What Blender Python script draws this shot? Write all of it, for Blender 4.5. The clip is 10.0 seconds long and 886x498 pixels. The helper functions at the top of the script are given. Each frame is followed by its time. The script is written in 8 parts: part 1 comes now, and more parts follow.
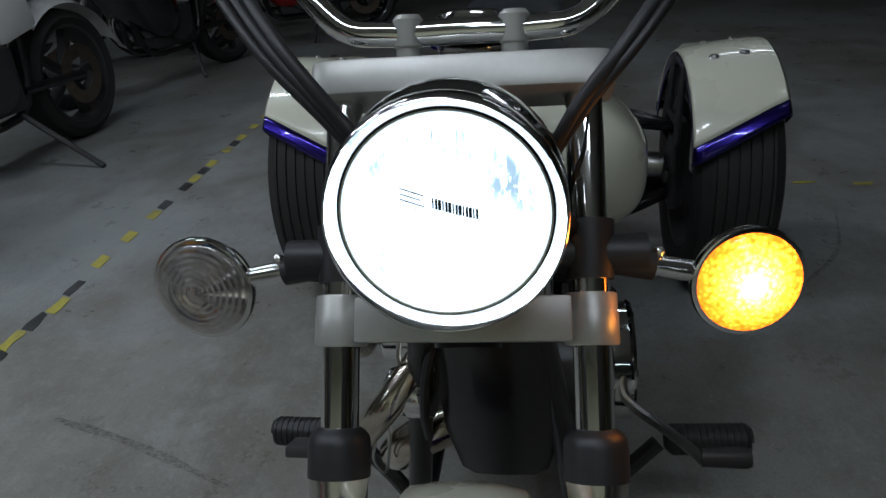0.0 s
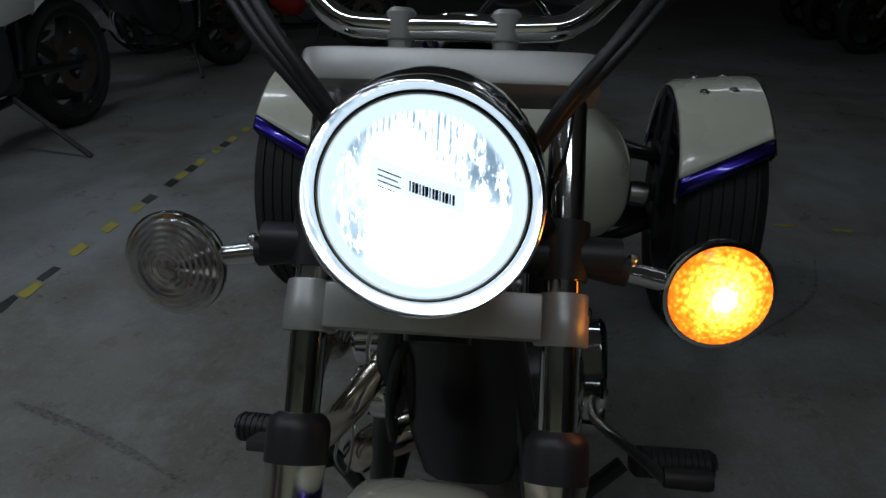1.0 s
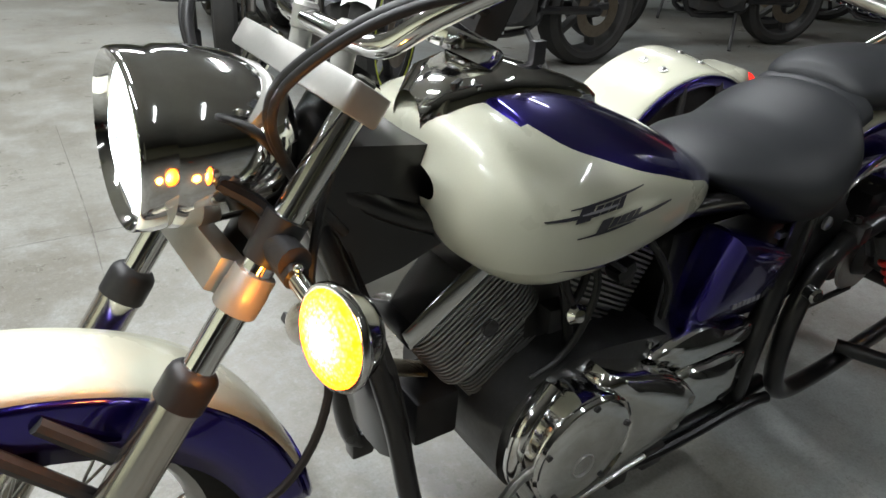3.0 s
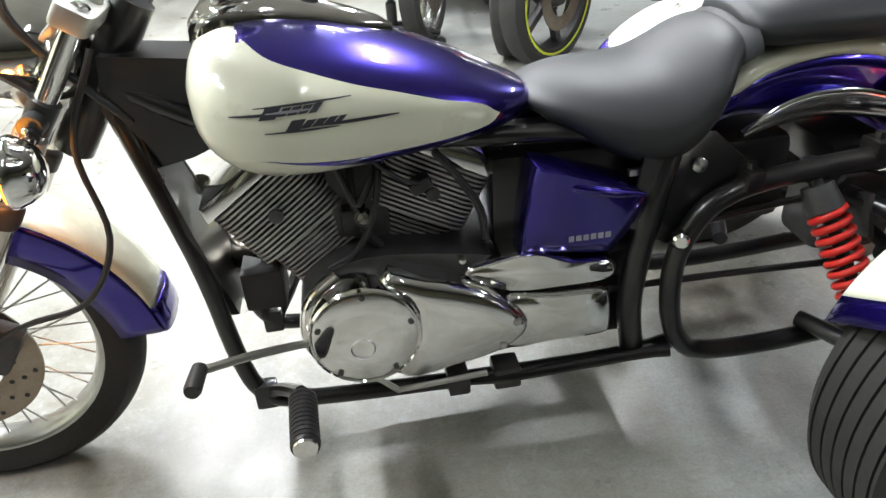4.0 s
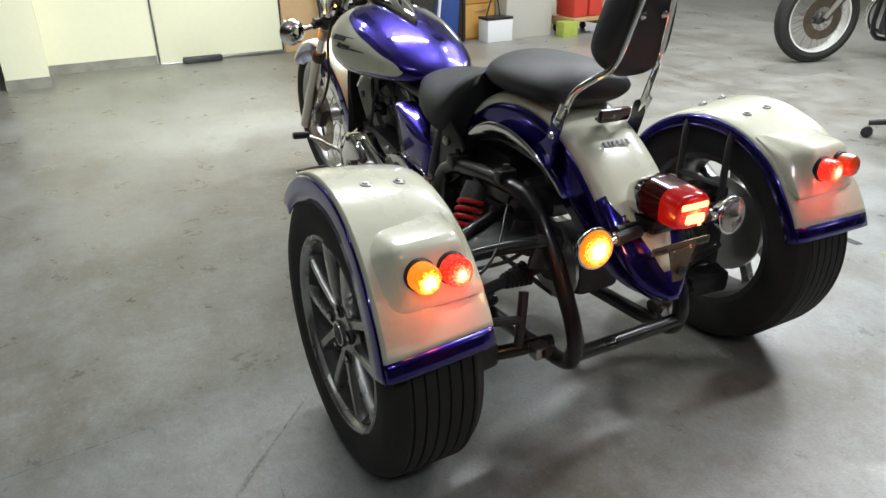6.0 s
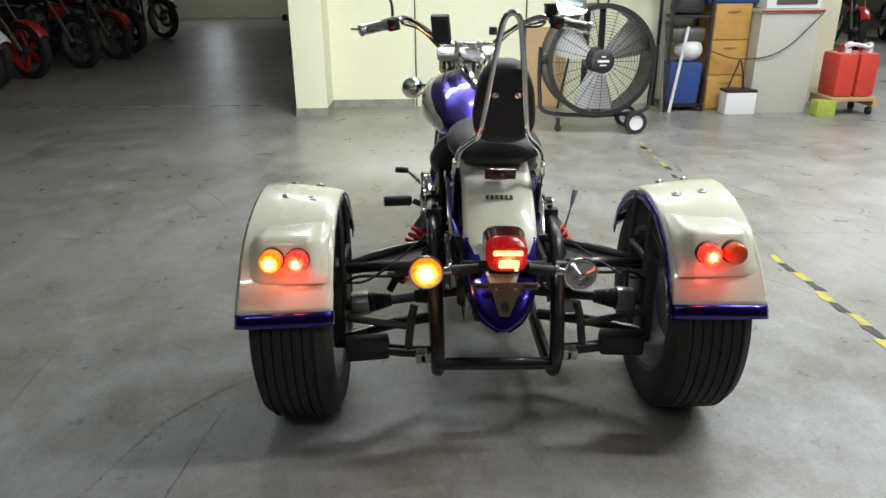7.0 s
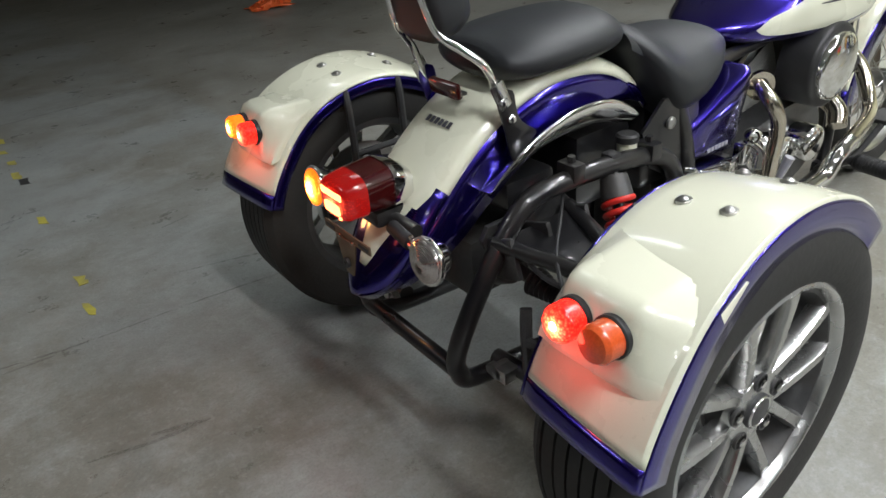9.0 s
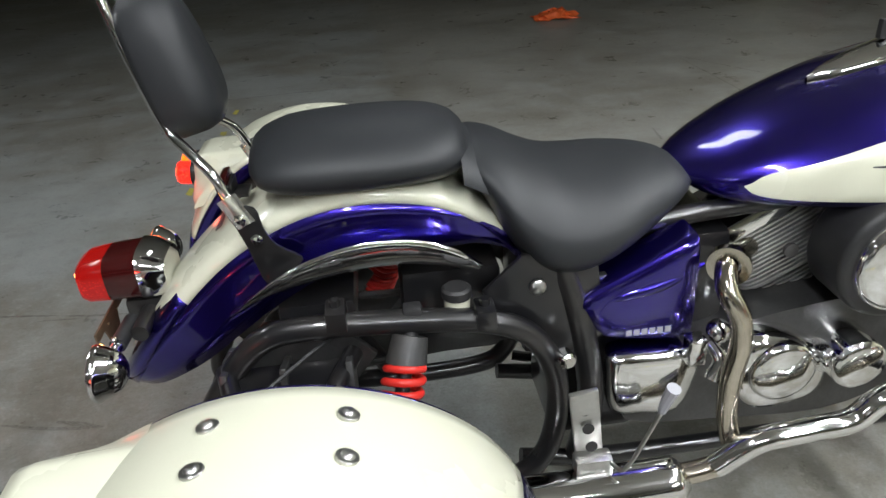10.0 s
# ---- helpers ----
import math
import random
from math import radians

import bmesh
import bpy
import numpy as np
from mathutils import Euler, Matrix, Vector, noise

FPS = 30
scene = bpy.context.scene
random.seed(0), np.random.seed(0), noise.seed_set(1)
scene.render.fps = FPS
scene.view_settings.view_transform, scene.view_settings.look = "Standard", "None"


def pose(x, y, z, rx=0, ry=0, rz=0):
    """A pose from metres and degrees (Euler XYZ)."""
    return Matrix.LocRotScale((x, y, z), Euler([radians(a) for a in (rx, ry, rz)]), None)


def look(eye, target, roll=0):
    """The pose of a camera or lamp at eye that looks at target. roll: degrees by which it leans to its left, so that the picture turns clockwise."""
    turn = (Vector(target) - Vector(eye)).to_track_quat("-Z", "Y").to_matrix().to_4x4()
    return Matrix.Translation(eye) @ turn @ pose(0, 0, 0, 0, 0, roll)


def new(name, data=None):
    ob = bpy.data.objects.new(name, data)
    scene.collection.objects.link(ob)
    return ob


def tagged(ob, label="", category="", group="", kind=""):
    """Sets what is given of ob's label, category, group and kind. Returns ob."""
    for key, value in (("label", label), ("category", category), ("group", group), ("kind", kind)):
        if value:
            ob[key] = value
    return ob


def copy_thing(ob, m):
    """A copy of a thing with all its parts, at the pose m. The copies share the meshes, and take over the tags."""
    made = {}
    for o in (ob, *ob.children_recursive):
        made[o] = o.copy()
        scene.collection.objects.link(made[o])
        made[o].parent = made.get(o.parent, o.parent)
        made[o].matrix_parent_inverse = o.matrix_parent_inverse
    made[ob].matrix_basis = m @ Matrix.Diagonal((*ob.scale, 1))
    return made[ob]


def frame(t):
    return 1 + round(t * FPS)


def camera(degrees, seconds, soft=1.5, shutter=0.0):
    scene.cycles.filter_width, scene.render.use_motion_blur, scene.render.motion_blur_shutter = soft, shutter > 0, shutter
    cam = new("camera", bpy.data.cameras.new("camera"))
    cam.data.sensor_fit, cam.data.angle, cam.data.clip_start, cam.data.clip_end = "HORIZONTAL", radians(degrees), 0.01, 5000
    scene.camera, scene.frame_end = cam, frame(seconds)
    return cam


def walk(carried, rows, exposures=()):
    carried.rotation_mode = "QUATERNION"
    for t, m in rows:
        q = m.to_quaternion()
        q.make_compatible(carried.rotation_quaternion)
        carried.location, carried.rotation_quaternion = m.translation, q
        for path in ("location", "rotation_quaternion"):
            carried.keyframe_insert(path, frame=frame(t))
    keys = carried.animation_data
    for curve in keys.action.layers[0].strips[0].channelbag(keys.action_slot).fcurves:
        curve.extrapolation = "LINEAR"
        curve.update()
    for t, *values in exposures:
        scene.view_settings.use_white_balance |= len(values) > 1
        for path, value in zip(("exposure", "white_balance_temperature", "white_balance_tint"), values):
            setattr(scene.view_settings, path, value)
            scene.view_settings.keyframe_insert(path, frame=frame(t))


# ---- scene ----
cam = camera(64.5, 10.0)

PATH = [
    (0, (1.861, 0.065, 0.988), (0.09, -0.213, 0.101), -4.1),
    (0.5, (1.871, 0.072, 0.971), (0.072, -0.188, 0.137), -0.6),
    (1, (1.87, 0.073, 0.965), (0.066, -0.163, 0.135), 0.9),
    (1.5, (1.865, 0.078, 0.962), (0.067, -0.146, 0.118), 1.8),
    (2, (1.862, 0.109, 0.984), (0.092, -0.148, 0.089), 2.4),
    (2.2, (1.828, 0.186, 1.004), (0.118, -0.232, 0.054), 3.6),
    (3.3, (1.402, 0.818, 1.051), (0.672, -0.758, 0.06), -0.0),
    (3.5, (1.3, 0.92, 1.007), (0.701, -0.704, 0.005), -4.8),
    (4, (0.919, 1.094, 1.04), (0.71, -0.597, -0.008), -3.9),
    (4.5, (0.408, 1.204, 1.068), (0.542, -0.496, 0.023), -4.7),
    (5, (-0.17, 1.34, 1.123), (0.579, -0.248, 0.165), -7.9),
    (5.5, (-0.659, 1.245, 1.073), (0.589, -0.033, 0.175), -4.3),
    (5.7, (-0.866, 1.163, 1.072), (0.522, 0.04, 0.172), -2.7),
    (6.8, (-1.686, 0.338, 1.153), (0.163, 0.196, 0.403), 0.5),
    (7, (-1.754, 0.178, 1.159), (0.107, 0.134, 0.428), -0.5),
    (7.5, (-1.738, -0.23, 1.135), (0.144, -0.02, 0.493), -1.0),
    (8, (-1.567, -0.585, 1.114), (0.168, 0.118, 0.41), -1.2),
    (8.5, (-1.179, -0.814, 1.062), (0.251, 0.308, 0.228), -2.7),
    (9, (-0.759, -0.969, 1.056), (0.221, 0.463, 0.062), -5.4),
    (9.5, (-0.292, -0.97, 1.094), (0.25, 0.661, 0.071), -6.1),
    (10, (0.177, -1.021, 1.082), (0.316, 0.742, 0.147), -4.1),
]
EXPO = [(0.0, -1.15), (0.5, -1.6), (1.0, -2.05), (1.5, -2.62), (2.2, -2.2), (2.8, 0.1), (3.3, 1.1), (3.5, 1.25), (4.0, 1.82), (4.5, 2.05), (5.0, 1.82), (5.7, 1.08), (6.8, 0.74), (8.0, 0.66), (8.5, 0.82), (9.0, 0.70), (9.5, 0.64), (10.0, 0.85)]
walk(cam, [(t, look(eye, target, roll)) for t, eye, target, roll in PATH], [(t, stops, 5700 if t < 2.5 else 6300, 10) for t, stops in EXPO])

# ---- light: dim hall air, ceiling tubes, the trike's own lamps ----
hall = bpy.data.worlds.new("hall")
hall.use_nodes = True
hall.node_tree.nodes["Background"].inputs[0].default_value = (0.75, 0.85, 1.0, 1)
hall.node_tree.nodes["Background"].inputs[1].default_value = 0.02
scene.world = hall
CEIL = 3.0
# twin tubes known from their reflections; several rows added only to brighten dim areas
TUBES = [  # x, y, along which axis, watts
    (1.9, -0.6, "y", 31), (-0.3, -1.7, "y", 30), (1.9, -2.4, "y", 42), (3.0, -5.2, "y", 40), (-3.4, -3.6, "y", 13),
    (-2.4, 1.4, "y", 12), (0.4, 1.9, "y", 3), (0.6, -3.6, "x", 42), (2.8, 0.5, "y", 22), (6.6, -4.5, "y", 40), (6.6, 3.2, "y", 5), (9.5, -8.0, "y", 40), (17.5, 5.6, "y", 14),
]


def lamp(name, kind, m, watts, colour, **more):
    data = bpy.data.lights.new(name, kind)
    data.energy, data.color = watts, colour
    for key, value in more.items():
        if key == "size_x":
            data.shape, data.size = "RECTANGLE", value
        elif key == "size_y":
            data.size_y = value
        elif key == "spot":
            data.spot_size = radians(value)
        elif key == "blend":
            data.spot_blend = value
        elif key == "soft":
            data.shadow_soft_size = value
    ob = new(name, data)
    ob.matrix_world = m
    return ob


for x, y, axis, watts in TUBES:
    lamp("tube_light", "AREA", pose(x, y, CEIL - 0.14, 0, 0, 90 if axis == "y" else 0), watts, (0.99, 1.0, 1.0), size_x=1.2, size_y=0.12)
lamp("headlight_beam", "SPOT", look((1.50, 0, 0.80), (4.7, 0.30, 0.40)), 120, (0.93, 1.0, 0.98), spot=92, blend=1.0, soft=0.05)
# the glow of the lit lamps on what stands beside them
lamp("signal_glow", "POINT", pose(1.393, 0.229, 0.700), 0.4, (1.0, 0.36, 0.03), soft=0.015)
lamp("signal_glow", "POINT", pose(-0.292, 0.182, 0.500), 0.15, (1.0, 0.40, 0.08), soft=0.015)
lamp("lamp_glow", "POINT", pose(-0.295, 0.538, 0.538), 0.03, (1.0, 0.38, 0.06), soft=0.015)
for y in (0.479, -0.479):
    lamp("lamp_glow", "POINT", pose(-0.296, y, 0.530), 0.13, (1.0, 0.06, 0.035), soft=0.015)
lamp("lamp_glow", "POINT", pose(-0.345, 0.0, 0.540), 0.02, (1.0, 0.12, 0.05), soft=0.015)

# ---- materials ----
def material(name, base, rough=0.5, metal=0.0, coat=0.0, grain=0.0, scale=40.0, bump=0.0, dirt=0.0, dirt_colour=(0.05, 0.045, 0.04), dirt_scale=4.0,
             glow=None, glow_power=0.0, glass=0.0, alpha=1.0, ior=1.45):
    """A principled surface with grain at one scale, blotches at another and a fine relief."""
    mat = bpy.data.materials.new(name)
    mat.use_nodes = True
    tree = mat.node_tree
    n, link = tree.nodes, tree.links.new
    out = n["Principled BSDF"]
    out.inputs["Base Color"].default_value = (*base, 1)
    out.inputs["Roughness"].default_value = rough
    out.inputs["Metallic"].default_value = metal
    out.inputs["Coat Weight"].default_value = coat
    out.inputs["Coat Roughness"].default_value = 0.04
    out.inputs["IOR"].default_value = ior
    out.inputs["Transmission Weight"].default_value = glass
    out.inputs["Alpha"].default_value = alpha
    if glow:
        out.inputs["Emission Color"].default_value = (*glow, 1)
        out.inputs["Emission Strength"].default_value = glow_power
    if grain or bump or dirt:
        place = n.new("ShaderNodeTexCoord")
        fine = n.new("ShaderNodeTexNoise")
        fine.inputs["Scale"].default_value, fine.inputs["Detail"].default_value = scale, 4
        link(place.outputs["Object"], fine.inputs["Vector"])
        broad = n.new("ShaderNodeTexNoise")
        broad.inputs["Scale"].default_value, broad.inputs["Detail"].default_value = dirt_scale, 6
        link(place.outputs["Object"], broad.inputs["Vector"])
        value = n.new("ShaderNodeMapRange")
        value.inputs["To Min"].default_value, value.inputs["To Max"].default_value = 1 - grain, 1 + grain
        link(fine.outputs["Fac"], value.inputs["Value"])
        tint = n.new("ShaderNodeMix")
        tint.data_type, tint.blend_type = "RGBA", "MULTIPLY"
        tint.inputs["Factor"].default_value = 1
        tint.inputs["A"].default_value = (*base, 1)
        link(value.outputs["Result"], tint.inputs["B"])
        soil = n.new("ShaderNodeMix")
        soil.data_type = "RGBA"
        soil.inputs["B"].default_value = (*dirt_colour, 1)
        amount = n.new("ShaderNodeMapRange")
        amount.inputs["From Min"].default_value, amount.inputs["From Max"].default_value = 0.45, 0.75
        amount.inputs["To Max"].default_value = dirt
        link(broad.outputs["Fac"], amount.inputs["Value"])
        link(amount.outputs["Result"], soil.inputs["Factor"])
        link(tint.outputs["Result"], soil.inputs["A"])
        link(soil.outputs["Result"], out.inputs["Base Color"])
        gloss = n.new("ShaderNodeMapRange")
        gloss.inputs["To Min"].default_value, gloss.inputs["To Max"].default_value = rough * 0.8, min(1, rough * 1.25 + 0.15 * dirt)
        link(broad.outputs["Fac"], gloss.inputs["Value"])
        link(gloss.outputs["Result"], out.inputs["Roughness"])
        if bump:
            relief = n.new("ShaderNodeBump")
            relief.inputs["Strength"].default_value, relief.inputs["Distance"].default_value = bump, 0.002
            link(fine.outputs["Fac"], relief.inputs["Height"])
            link(relief.outputs["Normal"], out.inputs["Normal"])
    return mat


CREAM = material("cream_pearl_paint", (0.71, 0.71, 0.565), 0.26, 0, 0.8, grain=0.03, scale=500, dirt=0.10, dirt_colour=(0.5, 0.48, 0.38))
BLUE = material("blue_metallic_paint", (0.026, 0.0142, 0.235), 0.23, 0.95, 1.0, grain=0.15, scale=900, dirt=0.04)
CHROME = material("chrome", (0.80, 0.80, 0.79), 0.07, 1, grain=0.03, scale=60, dirt=0.06, dirt_colour=(0.35, 0.33, 0.3), dirt_scale=14)
STEEL = material("brushed_steel", (0.52, 0.52, 0.50), 0.3, 1, grain=0.1, scale=120, dirt=0.2, dirt_colour=(0.2, 0.17, 0.14), dirt_scale=20)
DISCSTEEL = material("brown_disc_steel", (0.30, 0.25, 0.20), 0.32, 1, grain=0.15, scale=120, dirt=0.4, dirt_colour=(0.14, 0.09, 0.05), dirt_scale=20)
ALLOY = material("painted_alloy", (0.50, 0.50, 0.49), 0.24, 0.93, 0.2, grain=0.05, scale=200, dirt=0.3, dirt_colour=(0.12, 0.11, 0.1), dirt_scale=12)
LEGSILVER = material("polished_fork_leg", (0.52, 0.50, 0.46), 0.14, 0.97, grain=0.05, scale=120, dirt=0.2, dirt_colour=(0.28, 0.25, 0.2), dirt_scale=15)
FORKGREY = material("grey_fork_metal", (0.44, 0.44, 0.41), 0.38, 0.45, grain=0.06, scale=200, dirt=0.2, dirt_colour=(0.2, 0.18, 0.15), dirt_scale=15)
ENGINE = material("engine_alloy", (0.42, 0.42, 0.40), 0.42, 0.6, grain=0.15, scale=150, bump=0.2, dirt=0.35, dirt_colour=(0.09, 0.08, 0.07), dirt_scale=18)
CASEGREY = material("dark_engine_case", (0.10, 0.10, 0.10), 0.32, 0.7, grain=0.15, scale=150, bump=0.15, dirt=0.4, dirt_colour=(0.04, 0.036, 0.03), dirt_scale=18)
DARKMETAL = material("dark_metal", (0.065, 0.065, 0.066), 0.45, 0.4, grain=0.25, scale=90, bump=0.2, dirt=0.35, dirt_colour=(0.11, 0.09, 0.07), dirt_scale=14)
FRAMEBLACK = material("black_frame_paint", (0.009, 0.009, 0.010), 0.28, 0, 0.4, grain=0.1, scale=100, dirt=0.25, dirt_colour=(0.07, 0.06, 0.05), dirt_scale=12)
RUBBER = material("tyre_rubber", (0.022, 0.0215, 0.02), 0.7, grain=0.25, scale=120, bump=0.25, dirt=0.3, dirt_colour=(0.055, 0.05, 0.043), dirt_scale=9)
BLACKPLASTIC = material("black_plastic", (0.02, 0.02, 0.021), 0.42, grain=0.15, scale=200, bump=0.1, dirt=0.2, dirt_colour=(0.06, 0.055, 0.05))
LEATHER = material("black_seat_leather", (0.020, 0.0218, 0.0242), 0.47, grain=0.25, scale=800, bump=0.16, dirt=0.15, dirt_colour=(0.06, 0.06, 0.062), dirt_scale=5)
REDSPRING = material("red_spring_paint", (0.62, 0.025, 0.018), 0.35, grain=0.08, scale=100, dirt=0.25, dirt_colour=(0.12, 0.03, 0.02), dirt_scale=15)
BRASS = material("heat_tinted_pipe", (0.64, 0.59, 0.50), 0.13, 1, grain=0.15, scale=40, dirt=0.35, dirt_colour=(0.16, 0.10, 0.06), dirt_scale=16)
REDLENS = material("red_lens", (0.038, 0.003, 0.003), 0.15, 0, 0.6, grain=0.2, scale=300)
HOT = material("lit_bulb", (1, 0.8, 0.5), 0.2, glow=(1.0, 0.50, 0.18), glow_power=18)
TAILHOT = material("lit_tail_bulb", (0.6, 0.2, 0.1), 0.2, glow=(1.0, 0.22, 0.06), glow_power=5)
AMBERLENS = material("orange_lens", (0.62, 0.09, 0.02), 0.15, 0, 0.6, grain=0.25, scale=300)
# light and dark grain stands in for broken reflections in the ribbed lens
CLEARLENS = material("clear_lamp_lens", (0.52, 0.50, 0.48), 0.13, 0.85, 0.9, grain=0.4, scale=160, dirt=0.15, dirt_colour=(0.42, 0.13, 0.05), dirt_scale=18)
RAIL = material("worn_rail_chrome", (0.90, 0.90, 0.89), 0.11, 1, grain=0.06, scale=80, dirt=0.15, dirt_colour=(0.40, 0.37, 0.33), dirt_scale=20)
SATIN = material("satin_chrome", (0.74, 0.74, 0.72), 0.19, 1, grain=0.05, scale=80, dirt=0.12, dirt_colour=(0.33, 0.30, 0.27), dirt_scale=14)
# brown base holds the red tail lamp's light on the bracket, with rust blotches
PLATEBROWN = material("lamp_tinted_bare_steel", (0.20, 0.15, 0.10), 0.45, 0.7, grain=0.15, scale=80, dirt=0.5, dirt_colour=(0.16, 0.10, 0.06), dirt_scale=25)
PLATEGREY = material("grey_bare_steel", (0.15, 0.145, 0.13), 0.5, 0.7, grain=0.15, scale=80, dirt=0.5, dirt_colour=(0.16, 0.10, 0.06), dirt_scale=25)
BADGEGREY = material("dark_badge_film", (0.045, 0.045, 0.055), 0.35)
BADGEPALE = material("pale_badge_film", (0.33, 0.33, 0.36), 0.35)
WHITEPAINT = material("white_gloss_paint", (0.78, 0.78, 0.75), 0.3, 0, 0.4, grain=0.03, scale=100, dirt=0.15, dirt_colour=(0.4, 0.38, 0.34))
REDPAINT = material("red_gloss_paint", (0.45, 0.02, 0.018), 0.3, 0, 0.4, grain=0.05, scale=100, dirt=0.2)
ORANGEPLASTIC = material("orange_plastic", (0.75, 0.13, 0.03), 0.45, grain=0.05, scale=60, dirt=0.15)
YELLOWTAPE = material("yellow_floor_tape", (0.45, 0.40, 0.07), 0.5, grain=0.2, scale=60, dirt=0.8, dirt_colour=(0.16, 0.15, 0.12), dirt_scale=9)
BLACKTAPE = material("black_floor_tape", (0.035, 0.035, 0.035), 0.5, grain=0.2, scale=60, dirt=0.4, dirt_colour=(0.14, 0.14, 0.13), dirt_scale=9)
WALLPAINT = material("pale_yellow_wall_paint", (0.70, 0.69, 0.50), 0.65, grain=0.03, scale=30, bump=0.1, dirt=0.12, dirt_colour=(0.50, 0.48, 0.36), dirt_scale=1.5)
CEILPAINT = material("grey_ceiling_paint", (0.45, 0.45, 0.43), 0.8, grain=0.05, scale=8, dirt=0.3, dirt_colour=(0.28, 0.27, 0.25), dirt_scale=0.8)


def lit_lens(name, base, edge, core, low, high, centre=(0.5, 0.5), reach=0.5):
    """A moulded lens lit from a bulb behind it: hot in the middle, its own colour at the rim, broken by the moulding."""
    mat = bpy.data.materials.new(name)
    mat.use_nodes = True
    n, link = mat.node_tree.nodes, mat.node_tree.links.new
    out = n["Principled BSDF"]
    out.inputs["Base Color"].default_value, out.inputs["Roughness"].default_value = (*base, 1), 0.15
    place = n.new("ShaderNodeTexCoord")
    split = n.new("ShaderNodeSeparateXYZ")
    link(place.outputs["Generated"], split.inputs[0])
    flat = n.new("ShaderNodeCombineXYZ")
    link(split.outputs["Y"], flat.inputs["X"])
    link(split.outputs["Z"], flat.inputs["Y"])
    apart = n.new("ShaderNodeVectorMath")
    apart.operation = "DISTANCE"
    apart.inputs[1].default_value = (*centre, 0)
    link(flat.outputs[0], apart.inputs[0])
    cells = n.new("ShaderNodeTexVoronoi")
    cells.inputs["Scale"].default_value = 260
    link(place.outputs["Object"], cells.inputs["Vector"])
    wobble = n.new("ShaderNodeMath")
    wobble.operation = "MULTIPLY_ADD"
    wobble.inputs[1].default_value, wobble.inputs[2].default_value = 0.28, -0.10
    link(cells.outputs["Distance"], wobble.inputs[0])
    total = n.new("ShaderNodeMath")
    total.operation = "ADD"
    link(apart.outputs["Value"], total.inputs[0])
    link(wobble.outputs[0], total.inputs[1])
    glow = n.new("ShaderNodeMapRange")
    glow.inputs["From Min"].default_value, glow.inputs["From Max"].default_value = reach, 0.0
    link(total.outputs[0], glow.inputs["Value"])
    power = n.new("ShaderNodeMath")
    power.operation = "POWER"
    power.inputs[1].default_value = 2.2
    link(glow.outputs["Result"], power.inputs[0])
    strength = n.new("ShaderNodeMapRange")
    strength.inputs["To Min"].default_value, strength.inputs["To Max"].default_value = low, high
    link(power.outputs[0], strength.inputs["Value"])
    hue = n.new("ShaderNodeMix")
    hue.data_type = "RGBA"
    hue.inputs["A"].default_value, hue.inputs["B"].default_value = (*edge, 1), (*core, 1)
    link(power.outputs[0], hue.inputs["Factor"])
    link(hue.outputs["Result"], out.inputs["Emission Color"])
    link(strength.outputs["Result"], out.inputs["Emission Strength"])
    return mat


REDLIT = lit_lens("lit_red_lens", (0.25, 0.008, 0.006), (1.0, 0.012, 0.006), (1.0, 0.085, 0.025), 0.7, 34.0, (0.5, 0.5), 0.64)
TAILLIT = lit_lens("lit_tail_lens", (0.09, 0.004, 0.004), (1.0, 0.012, 0.006), (1.0, 0.16, 0.05), 0.16, 5.0, (0.47, 0.46), 0.52)
AMBERLIT = lit_lens("lit_orange_lens", (0.7, 0.16, 0.01), (1.0, 0.16, 0.001), (1.0, 0.50, 0.05), 4.5, 90.0, (0.52, 0.55), 0.66)
AMBERDIM = lit_lens("lit_rear_orange_lens", (0.7, 0.12, 0.01), (1.0, 0.15, 0.004), (1.0, 0.55, 0.14), 0.9, 45.0)


